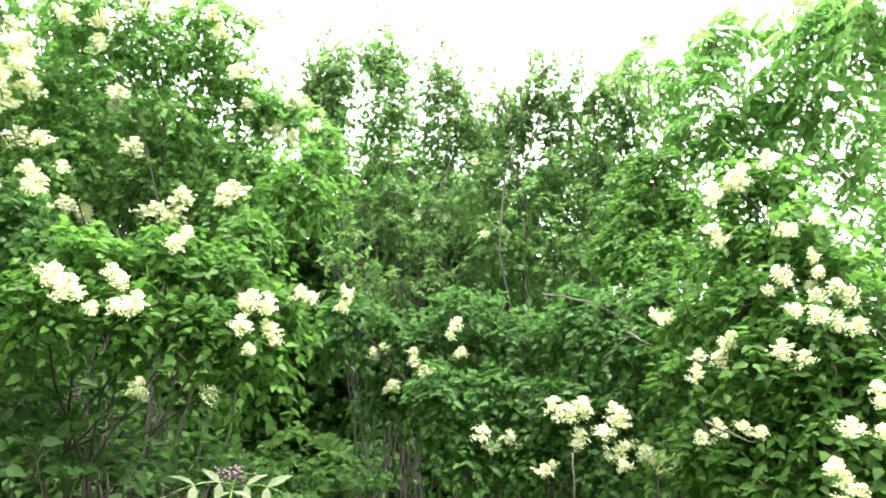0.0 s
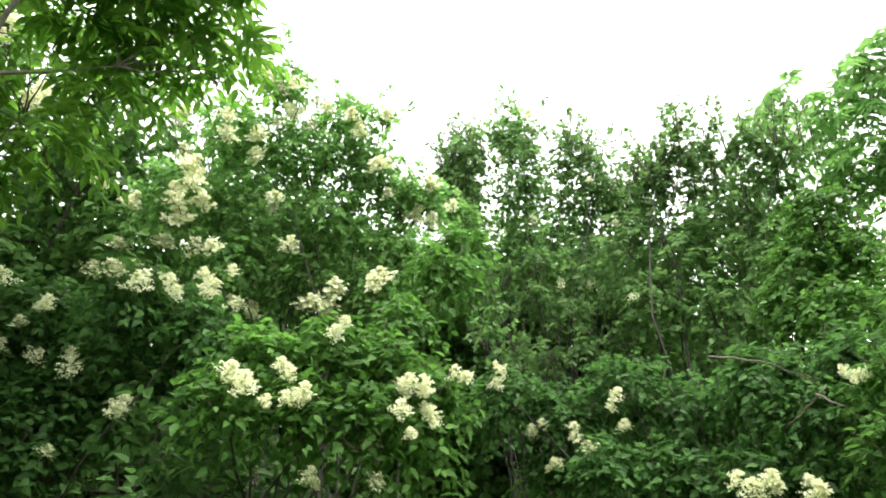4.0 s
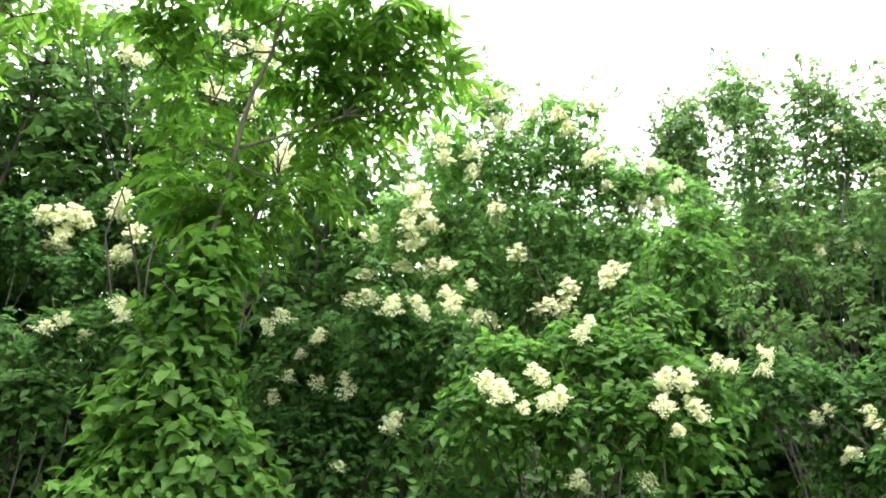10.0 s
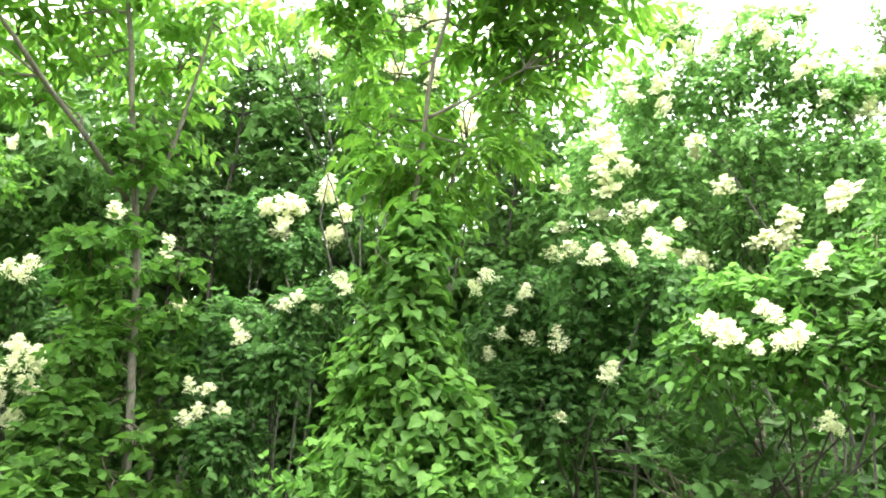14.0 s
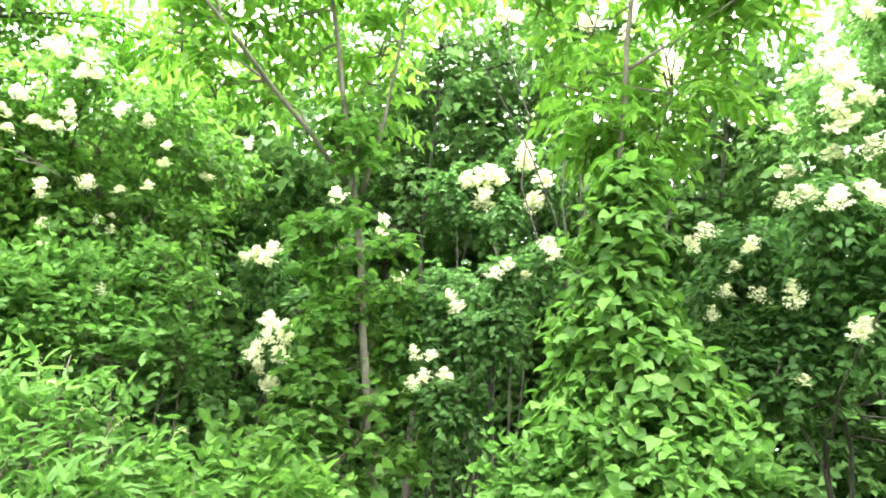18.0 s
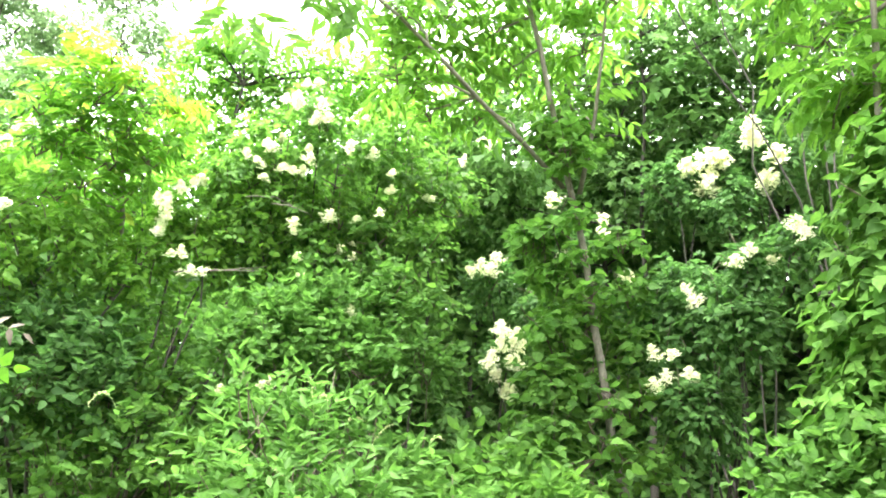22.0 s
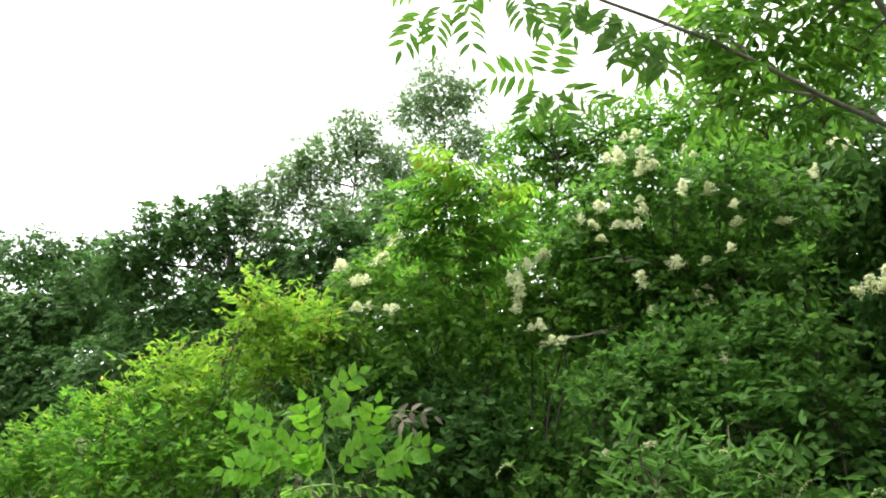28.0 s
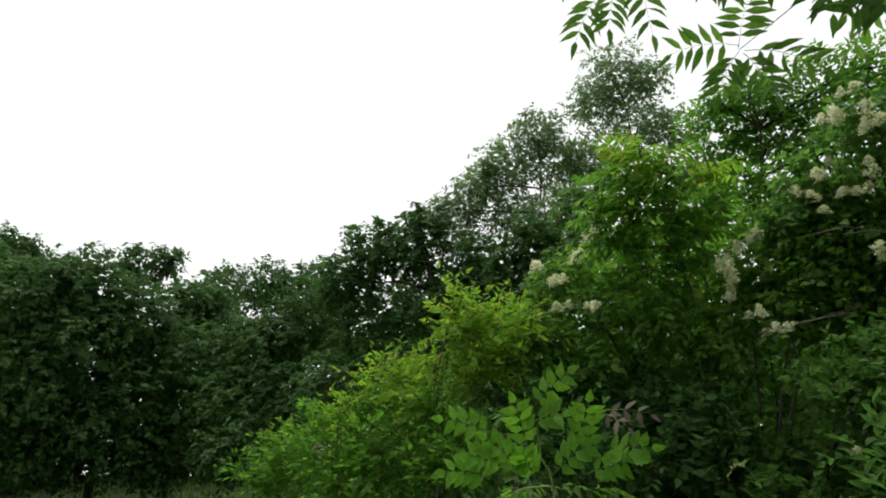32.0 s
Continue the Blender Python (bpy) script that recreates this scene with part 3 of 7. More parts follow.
def compound_leaf(tree, root, tip, pairs, size, mat, blade="lance", seed=0, sag=0.12, face=0.7, hang=0.3):
    """One compound leaf with its leaflets as pieces, from its root on the twig to its tip."""
    rng = np.random.default_rng(seed)
    root, tip = np.array(root), np.array(tip)
    span = np.linalg.norm(tip - root)
    s = np.linspace(0, 1, 7)[:, None]
    rib = root + (tip - root) * s + np.array((0, 0, sag * span)) * (4 * s * (1 - s))
    base = np.array(tree.location)
    v, f = tube_arrays(rib - base, np.linspace(0.0022, 0.0008, 7), 4)
    leaf = part("compound_leaf", make_mesh("compound_leaf", v, f, [GREEN_STALK]), tree)
    me = single_leaf(blade, mat)
    across = unit(np.cross(tip - root, (STAND - root) * face + np.array((0, 0, 0.9))))
    for k in range(pairs + 1):
        u = 0.22 + 0.78 * k / pairs
        p = np.array([np.interp(u, s[:, 0], rib[:, i]) for i in range(3)])
        run = unit(np.array([np.interp(min(u + 0.1, 1), s[:, 0], rib[:, i]) - np.interp(u - 0.1, s[:, 0], rib[:, i]) for i in range(3)]))
        for sign in ((-1, 1) if k < pairs else (0,)):
            a = unit(run * (0.55 if sign else 1) + across * sign + np.array((0, 0, -hang)) + rng.normal(size=3) * 0.1)
            nrm = unit(np.cross(across, run) + rng.normal(size=3) * 0.25)
            sd, al, up = frames_of(a[None], nrm[None])
            z = size * (0.75 + 0.4 * math.sin(math.pi * min(0.9 * u, 1))) * (0.9 + 0.2 * rng.random())
            cols = np.stack([sd[0] * z, al[0] * z, up[0] * z, p - base], 1)
            part("leaflet", me, leaf, m=Matrix([list(r) for r in cols] + [[0, 0, 0, 1]]))
    return leaf


def spike(bush, root, bend, tip):
    """A nodding flower spike: a thin stalk set with small cream beads."""
    base = np.array(bush.location)
    a, b, c = (np.array(q) - base for q in (root, bend, tip))
    s = np.linspace(0, 1, 15)[:, None]
    line = (1 - s) ** 2 * a + 2 * s * (1 - s) * b + s ** 2 * c
    v, f = tube_arrays(line, np.linspace(0.0018, 0.0008, 15), 4)
    stalk = part("flower_spike", make_mesh("flower_spike", v, f, [GREEN_STALK]), bush)
    rng = np.random.default_rng(int(abs(root[0]) * 1000))
    n = 46
    u = 0.42 + 0.58 * rng.random(n)
    at = np.stack([np.interp(u, s[:, 0], line[:, i]) for i in range(3)], 1) + rng.normal(size=(n, 3)) * 0.0035
    d = np.array(((1, 0, 0), (0, 1, 0), (-1, 0, 0), (0, -1, 0), (0, 0, 1), (0, 0, -1)), float) * 0.0034
    fv = (at[:, None] + d[None]).reshape(-1, 3)
    ff = np.array([(0, 1, 4), (1, 2, 4), (2, 3, 4), (3, 0, 4), (1, 0, 5), (2, 1, 5), (3, 2, 5), (0, 3, 5)])
    part("buds", make_mesh("buds", fv, (ff[None] + 6 * np.arange(n)[:, None, None]).reshape(-1, 3), [SPIKE]), stalk, "pale cream buds", kind="stuff")
    for k in range(4):
        p = line[1 + 2 * k]
        way = unit(np.array((math.cos(2.4 * k), math.sin(2.4 * k), 0.5)))
        sd, al, up = (q[0] * 0.06 for q in frames_of(way[None], np.array(((0, 0, 1.0),))))
        part("leaf", single_leaf("lance", LILAC_FRESH), bush, m=Matrix([list(r) for r in np.stack([sd, al, up, p], 1)] + [[0, 0, 0, 1]]))


def bare_twig(tree, a, b, seed, bark=None):
    rng = np.random.default_rng(seed)
    branch(tree, "bare_twig", bent(rng, a, b, 0.09, 9, 0.03), 0.006, 0.002, bark or PALE_BARK, 5)

def seedling(at, top, leaves, label):
    """A budding shoot: a stem, a tuft of dark buds at its top, pale drooping leaves round it."""
    rng = np.random.default_rng(61)
    plant = thing("budding_shoot", (at[0], at[1], ground_height(at[0], at[1]) - 0.02), label, "plant")
    base = np.array(plant.location)
    branch(plant, "stem", bent(rng, base, top, 0.03, 8), 0.007, 0.003, GREEN_STALK, 6)
    n = 60
    c = np.array(top) - base + rng.normal(size=(n, 3)) * (0.028, 0.028, 0.018)
    d = np.array(((1, 0, 0), (0, 1, 0), (-1, 0, 0), (0, -1, 0), (0, 0, 1), (0, 0, -1)), float) * 0.007
    ff = np.array([(0, 1, 4), (1, 2, 4), (2, 3, 4), (3, 0, 4), (1, 0, 5), (2, 1, 5), (3, 2, 5), (0, 3, 5)])
    part("bud_tuft", make_mesh("bud_tuft", (c[:, None] + d[None]).reshape(-1, 3), (ff[None] + 6 * np.arange(n)[:, None, None]).reshape(-1, 3), [BUD]), plant, "dark purple buds", kind="stuff")
    for i, (x, y, z) in enumerate(leaves):
        compound_leaf(plant, np.array(top) - (0, 0, 0.03 + 0.01 * i), (x, y, z), 2, 0.08, PALE_LEAF, "lance", 80 + i, 0.1, 1.0, 0.35)


# ---------------------------------------------------------------- the plants

walnut_clumps = [(2.99, 5.92, 5.88, 0.35), (2.80, 5.91, 5.74, 0.22), (3.19, 5.93, 5.82, 0.22), (2.36, 6.43, 5.91, 0.27), (2.15, 6.51, 5.71, 0.17), (2.56, 6.13, 5.51, 0.34), (2.77, 5.92, 5.31, 0.30), (2.43, 6.29, 5.20, 0.28), (2.69, 5.96, 4.85, 0.38), (3.11, 5.98, 4.95, 0.30), (2.92, 5.96, 4.50, 0.29), (2.57, 6.23, 4.67, 0.30), (2.46, 6.50, 4.93, 0.22), (3.42, 5.45, 5.83, 0.24), (3.53, 5.13, 5.52, 0.33), (3.67, 4.90, 5.50, 0.29), (3.47, 5.41, 5.48, 0.27), (3.40, 5.57, 5.25, 0.27), (3.58, 5.22, 5.10, 0.29), (3.30, 5.76, 5.04, 0.27), (3.44, 5.43, 4.82, 0.32), (3.58, 5.22, 4.64, 0.26), (3.34, 5.85, 4.69, 0.24), (3.61, 5.56, 4.42, 0.19), (3.67, 5.40, 4.09, 0.23), (3.68, 5.64, 3.90, 0.16), (3.68, 4.90, 4.97, 0.34), (3.71, 5.00, 4.38, 0.28), (3.70, 4.63, 5.22, 0.34), (3.79, 5.06, 3.94, 0.30), (3.52, 5.86, 4.16, 0.14), (3.43, 5.91, 4.39, 0.13), (3.82, 6.26, 4.06, 0.20), (3.95, 6.18, 3.79, 0.26), (3.93, 5.95, 3.49, 0.26), (4.10, 5.83, 3.78, 0.32), (3.84, 6.25, 3.58, 0.20), (4.02, 5.64, 3.29, 0.31)]
walnut_trunk = [(4.66, 6.41, 1.38), (4.70, 6.16, 3.27), (4.48, 5.81, 4.61), (4.18, 5.45, 5.57), (3.99, 5.16, 6.12)]
walnut_limbs = [[(4.65, 6.06, 3.70), (4.10, 6.16, 4.45), (3.60, 6.16, 5.09), (2.97, 6.28, 5.47)], [(4.54, 5.89, 4.35), (3.99, 5.62, 5.11), (3.60, 5.30, 5.58)]]
walnut = ash('walnut_tree', 1, walnut_clumps, 'tall walnut tree with drooping light green compound leaves', walnut_trunk, walnut_limbs, thick=0.07, size=0.12, length=0.36, cover=4.8, droop=0.75, mat=WALNUT_LEAF, coarse=True)

lilac_right_clumps = [(1.50, 3.16, 2.95, 0.18), (1.66, 3.07, 2.95, 0.18), (1.40, 3.09, 2.65, 0.21), (1.59, 2.88, 2.59, 0.24), (1.70, 2.76, 2.39, 0.17), (1.41, 2.94, 2.33, 0.23), (1.54, 2.68, 2.13, 0.24), (1.69, 2.58, 2.16, 0.19), (1.31, 3.23, 2.28, 0.24), (1.35, 2.81, 2.00, 0.24), (1.52, 2.61, 1.87, 0.24), (1.17, 3.12, 1.93, 0.23), (1.37, 2.83, 1.72, 0.24), (1.48, 2.53, 1.63, 0.25), (1.18, 3.03, 1.63, 0.25), (1.70, 2.49, 1.88, 0.24), (1.62, 2.44, 1.54, 0.28), (1.35, 2.72, 1.46, 0.24)]
lilac_right_blooms = [(1.51, 2.90, 3.00), (1.31, 3.06, 2.85), (1.23, 2.87, 2.62), (1.37, 2.95, 2.91), (1.54, 2.59, 2.59), (1.46, 2.62, 2.52), (1.52, 2.60, 2.41), (1.50, 2.67, 2.32), (1.57, 2.57, 2.31), (1.51, 2.40, 2.18), (1.51, 2.41, 2.09), (1.33, 2.46, 2.15), (1.34, 2.49, 1.99), (1.18, 2.86, 2.03), (1.08, 2.84, 1.96), (1.19, 2.57, 1.70), (1.33, 2.27, 1.72), (1.28, 2.29, 1.61), (1.35, 2.27, 1.52), (1.48, 2.30, 1.80), (1.04, 3.16, 2.26), (1.09, 2.74, 1.72), (1.34, 2.66, 2.29), (1.42, 2.93, 2.95), (1.39, 2.44, 2.22)]
lilac_right = lilac('tree_lilac', 2, lilac_right_clumps, lilac_right_blooms, 'tree lilac with dense cream flower clusters and small oval leaves', near=250, mat=LILAC_FRESH, size=0.055, grow=0.8, cover=5.5)

lilac_low_clumps = [(-0.56, 4.08, 2.41, 0.25), (-0.21, 4.23, 2.30, 0.27), (0.19, 4.29, 2.47, 0.30), (0.53, 4.08, 2.29, 0.28), (0.85, 3.79, 2.38, 0.27), (1.03, 3.57, 2.16, 0.26), (0.01, 3.97, 1.96, 0.27), (0.40, 3.94, 1.94, 0.27), (0.71, 3.69, 1.86, 0.26), (0.99, 3.51, 1.82, 0.25), (0.17, 3.98, 1.65, 0.27), (0.54, 3.83, 1.59, 0.26), (0.87, 3.56, 1.54, 0.25), (1.24, 3.65, 2.46, 0.24), (-0.30, 4.27, 1.95, 0.22)]
lilac_low_blooms = [(-0.56, 3.79, 2.49), (-0.40, 4.02, 2.18), (-0.29, 3.99, 2.01), (-0.10, 3.68, 2.06), (-0.15, 3.96, 2.13), (0.10, 3.96, 2.35), (0.14, 4.05, 2.23), (0.24, 3.67, 1.73), (0.37, 3.60, 1.72), (0.61, 3.39, 1.80), (0.70, 3.37, 1.88), (0.84, 3.24, 1.79), (0.81, 3.26, 1.83), (0.96, 3.29, 1.63), (1.04, 3.33, 1.55), (1.16, 3.38, 1.63), (1.35, 3.30, 1.46), (0.55, 3.51, 1.55), (0.84, 3.24, 1.55), (0.70, 3.41, 1.72)]
lilac_low = lilac('tree_lilac', 3, lilac_low_clumps, lilac_low_blooms, 'low spreading tree lilac with cream flower clusters over dark stems', near=250, grow=0.9)

lilac_big_clumps = [(-2.54, 4.67, 5.45, 0.28), (-2.05, 5.06, 5.22, 0.33), (-1.66, 4.99, 5.13, 0.12), (-2.92, 4.59, 4.91, 0.40), (-2.38, 4.93, 4.83, 0.43), (-1.86, 5.18, 4.76, 0.35), (-1.61, 5.29, 4.48, 0.24), (-3.25, 4.41, 4.23, 0.38), (-2.80, 4.81, 4.25, 0.46), (-2.21, 5.12, 4.19, 0.46), (-1.62, 5.31, 3.97, 0.36), (-2.85, 4.68, 3.71, 0.39), (-2.34, 5.08, 3.64, 0.40), (-1.80, 5.21, 3.53, 0.34), (-1.33, 5.53, 4.56, 0.26), (-1.53, 5.45, 4.62, 0.23), (-1.20, 6.18, 4.69, 0.24)]
lilac_big_blooms = [(-2.54, 4.35, 5.37), (-2.32, 4.47, 5.28), (-2.44, 4.44, 5.21), (-2.75, 4.18, 4.80), (-3.23, 4.28, 4.91), (-3.31, 4.25, 4.87), (-2.76, 4.24, 4.66), (-2.56, 4.38, 4.74), (-2.45, 4.68, 5.15), (-2.50, 4.49, 4.90), (-2.15, 4.51, 4.84), (-1.85, 4.84, 4.96), (-1.88, 4.73, 5.09), (-1.60, 4.83, 5.11), (-2.11, 4.69, 5.17), (-2.97, 4.10, 4.32), (-3.07, 4.15, 4.48), (-2.92, 4.13, 4.19), (-2.63, 4.46, 4.60), (-2.42, 4.48, 4.20), (-2.89, 4.25, 4.07), (-3.03, 4.17, 3.94), (-3.12, 4.18, 3.89), (-3.41, 4.09, 4.02), (-3.66, 4.00, 4.20), (-3.03, 4.08, 4.03), (-2.93, 4.25, 3.67), (-3.29, 4.36, 3.84), (-3.61, 4.27, 3.81), (-3.63, 4.36, 3.58), (-3.38, 4.35, 3.44), (-3.43, 4.30, 3.48)]
lilac_big_blooms += [(-3.15, 4.52, 3.40), (-2.82, 4.39, 3.38), (-2.71, 4.63, 3.31), (-2.70, 4.81, 3.31), (-1.61, 4.87, 3.59), (-1.65, 4.84, 3.49), (-1.99, 4.84, 3.50), (-2.21, 4.76, 3.35), (-2.14, 4.77, 3.37), (-1.66, 4.84, 4.64), (-1.29, 5.22, 4.51), (-1.44, 5.36, 4.33), (-1.30, 5.39, 4.28), (-1.54, 5.08, 3.29)]
lilac_big = lilac('tree_lilac', 4, lilac_big_clumps, lilac_big_blooms, 'tall tree lilac covered in cream flower clusters', grow=1.8, pair=False, size=0.06, extra=8, mat=WALNUT_LEAF, cover=5.4, dull=0.2, coarse=True, pull=0.1, shoots=26, stem=0.011)

lilac_slim_clumps = [(-1.30, 6.99, 5.29, 0.27), (-1.42, 6.83, 5.54, 0.24), (0.41, 7.11, 5.19, 0.27), (0.68, 7.04, 5.28, 0.27), (0.55, 7.22, 4.94, 0.34), (-1.20, 6.77, 5.70, 0.26), (-1.29, 6.92, 5.42, 0.28), (-0.64, 6.70, 5.95, 0.34), (0.02, 6.85, 5.72, 0.27), (-1.16, 6.59, 5.64, 0.26), (-0.56, 6.76, 5.47, 0.43), (0.08, 6.90, 5.23, 0.36), (-1.20, 6.66, 5.10, 0.32), (-0.50, 6.85, 4.87, 0.45), (0.28, 6.82, 5.36, 0.30), (-1.12, 6.74, 4.49, 0.38), (-0.56, 6.90, 4.23, 0.38), (0.05, 6.91, 4.49, 0.38)]
lilac_slim_blooms = [(-0.40, 6.42, 5.83), (-0.42, 6.40, 4.65), (-1.26, 6.65, 5.20), (-1.38, 6.62, 5.28), (-0.41, 6.42, 6.02), (0.20, 6.54, 5.15), (-0.19, 6.86, 4.14), (0.17, 6.87, 4.11), (-0.21, 6.70, 5.82), (-0.76, 6.33, 5.41)]
lilac_slim = lilac('tree_lilac', 5, lilac_slim_clumps, lilac_slim_blooms, 'slender many-stemmed tree lilac with few fading flowers', mat=LILAC_SOFT, cover=4.2, dull=0.6, pair=False, coarse=True, pull=-0.3, shoots=130, size=0.065, stem=0.009, squash=1.5)

cherry_clumps = [(1.10, 5.93, 5.10, 0.27), (1.60, 5.88, 4.97, 0.25), (1.95, 5.83, 4.86, 0.23), (0.84, 6.09, 4.90, 0.21), (0.73, 6.21, 4.70, 0.30), (1.31, 6.17, 4.57, 0.41), (1.80, 6.10, 4.42, 0.36), (0.43, 6.06, 4.13, 0.34), (1.03, 6.07, 3.91, 0.45), (1.59, 5.87, 3.79, 0.44), (0.58, 5.95, 3.51, 0.32), (1.18, 5.82, 3.27, 0.42)]
cherry_blooms = [(-0.18, 6.09, 3.83), (-0.45, 6.76, 4.80), (0.96, 5.88, 4.45), (0.10, 6.10, 3.81), (0.39, 5.63, 3.51), (0.35, 5.73, 4.27)]
cherry = lilac('young_tree', 6, cherry_clumps, cherry_blooms, 'young broad-leaved tree with soft green oval leaves', mat=LILAC_SOFT, size=0.072, cover=4.4, shoots=110, pull=-0.3, squash=1.4, dull=1.0, pair=False, coarse=True)

infill_clumps = [(-0.81, 6.15, 3.63, 0.21), (-0.44, 6.38, 3.79, 0.21), (-0.10, 6.29, 3.58, 0.21), (0.26, 6.27, 3.65, 0.20), (-0.66, 5.96, 3.22, 0.20), (-0.33, 6.08, 3.17, 0.19), (0.01, 6.08, 3.20, 0.21), (-0.44, 6.48, 4.21, 0.20), (-0.02, 6.48, 4.07, 0.21), (0.54, 6.15, 3.51, 0.21), (0.32, 5.97, 3.17, 0.19), (-0.75, 6.36, 4.05, 0.18), (0.39, 6.56, 4.18, 0.21), (-0.95, 5.93, 3.31, 0.17), (0.78, 6.32, 3.86, 0.20), (0.82, 6.11, 3.42, 0.19)]
infill = lilac('young_tree', 42, infill_clumps, [], 'loose young tree among the slender lilac stems', mat=LILAC_SOFT, size=0.068, cover=2.6, coarse=True, pull=0.1, stem=0.008, squash=1.1)

hollow_clumps = [(-1.88, 3.01, 2.07, 0.18), (-1.78, 2.83, 1.81, 0.17), (-1.74, 3.20, 1.87, 0.17), (-1.63, 2.80, 1.59, 0.16), (-1.56, 3.06, 1.59, 0.16), (-1.46, 3.32, 1.54, 0.14), (-1.69, 3.56, 1.82, 0.13), (-1.93, 2.74, 1.93, 0.17), (-1.78, 2.60, 1.67, 0.19), (-1.30, 3.49, 1.47, 0.14), (-1.21, 3.83, 1.51, 0.14)]
# leaf colour set dark to stand in for the shade of the hollow
hollow = shrub('low_shrub', 43, hollow_clumps, 'leafy shrub below the lilacs, its leaves coloured dark for shade', size=0.07, cover=3.4, blade='ovate', mat=SHADED_LEAF, near=60)

under_a_clumps = [(-3.08, 5.06, 2.02, 0.30), (-3.12, 5.05, 1.75, 0.30), (-2.73, 5.25, 1.90, 0.30), (-2.32, 5.34, 1.77, 0.29), (-2.56, 5.14, 1.49, 0.28), (-2.09, 5.23, 1.39, 0.28), (-1.48, 5.42, 1.40, 0.20), (-1.05, 5.50, 1.29, 0.24), (-0.54, 5.57, 1.33, 0.24)]
under_a_blooms = []
# the shade under the canopy goes into this darker leaf colour
under_a = shrub('understorey_shrub', 40, under_a_clumps, 'understorey shrub below the lilacs, leaf colour darkened for its shade', blooms=under_a_blooms, size=0.06, cover=3.6, coarse=True, near=200, blade='ovate', mat=SHADED_LEAF)

under_b_clumps = [(-4.68, -2.40, 2.48, 0.34), (-4.84, -2.05, 2.52, 0.34), (-5.00, -1.68, 2.40, 0.34), (-4.59, -2.27, 2.04, 0.37), (-4.74, -1.93, 2.03, 0.37), (-4.70, -1.49, 1.92, 0.31), (-4.48, -2.08, 1.65, 0.35), (-4.43, -1.68, 1.59, 0.34), (-4.36, -1.25, 1.56, 0.25), (-5.46, -1.39, 2.66, 0.27), (-5.22, -0.82, 2.29, 0.25), (-4.85, -0.89, 1.87, 0.23)]
under_b_blooms = []
under_b = shrub('understorey_shrub', 41, under_b_clumps, 'dense green understorey shrub in the hollow', blooms=under_b_blooms, size=0.066, cover=4.0, near=150, blade='ovate', mat=VINE_LEAF)

maple_clumps = [(1.84, 5.16, 3.94, 0.30), (1.67, 5.16, 3.53, 0.34), (1.96, 5.05, 3.55, 0.29), (1.49, 5.11, 3.22, 0.28), (1.71, 4.86, 3.05, 0.32)]
maple_blooms = []
maple = lilac('young_tree', 7, maple_clumps, maple_blooms, 'young tree with fresh bright green foliage', mat=LILAC_FRESH, coarse=True)

lilac_front_clumps = [(-1.49, 2.68, 2.36, 0.21), (-1.29, 2.87, 2.42, 0.22), (-1.01, 2.98, 2.37, 0.22), (-0.79, 3.06, 2.24, 0.19), (-1.58, 2.57, 2.16, 0.18), (-1.29, 2.71, 2.13, 0.20), (-1.04, 2.81, 2.08, 0.20), (-0.83, 2.99, 2.00, 0.18), (-0.82, 3.47, 2.99, 0.21), (-0.74, 3.61, 3.21, 0.19), (-0.99, 3.22, 2.66, 0.18)]
lilac_front_blooms = [(-1.47, 2.44, 2.24), (-1.41, 2.39, 2.16), (-1.25, 2.47, 2.20), (-1.19, 2.47, 2.16), (-1.25, 2.45, 2.14), (-0.79, 2.81, 2.19), (-0.86, 2.79, 2.24), (-0.76, 2.83, 2.13), (-0.66, 2.86, 2.29), (-1.14, 2.63, 2.43), (-1.22, 2.69, 1.85), (-0.96, 2.78, 1.84), (-0.82, 2.74, 2.02), (-0.77, 2.80, 2.21), (-0.73, 2.85, 2.11)]
lilac_front = lilac('tree_lilac', 8, lilac_front_clumps, lilac_front_blooms, 'tree lilac branch with loose cream panicles and bright leaves', near=280, mat=LILAC_FRESH, grow=0.85, pull=0.9, stem=0.01, every=4)

lilac_shade_clumps = [(-2.34, 2.86, 2.80, 0.23), (-2.21, 3.12, 2.70, 0.26), (-2.92, 2.94, 2.75, 0.28), (-2.59, 3.02, 2.54, 0.27), (-3.05, 2.89, 2.51, 0.28), (-2.72, 2.99, 2.24, 0.27), (-2.41, 3.09, 2.27, 0.26), (-2.22, 3.21, 2.37, 0.23), (-2.96, 2.78, 2.15, 0.27), (-2.73, 2.89, 1.99, 0.26), (-1.98, 3.04, 2.63, 0.19)]
lilac_shade_blooms = [(-2.89, 2.63, 2.82), (-2.66, 2.72, 2.69), (-2.77, 2.67, 2.59), (-2.83, 2.63, 2.46), (-2.92, 2.62, 2.35), (-2.51, 2.77, 2.35), (-2.26, 2.82, 2.17), (-2.23, 2.82, 2.21), (-2.46, 2.70, 2.00), (-2.73, 2.78, 2.45), (-2.36, 2.59, 2.80), (-2.23, 2.60, 2.80), (-2.14, 2.65, 2.75), (-2.06, 2.84, 2.75), (-2.01, 3.02, 2.88), (-1.95, 2.97, 2.80), (-1.80, 2.97, 2.72), (-2.27, 2.59, 2.82)]
lilac_shade = lilac('tree_lilac', 9, lilac_shade_clumps, lilac_shade_blooms, 'shaded tree lilac with fading flower clusters', dull=0.4, near=200, every=3)

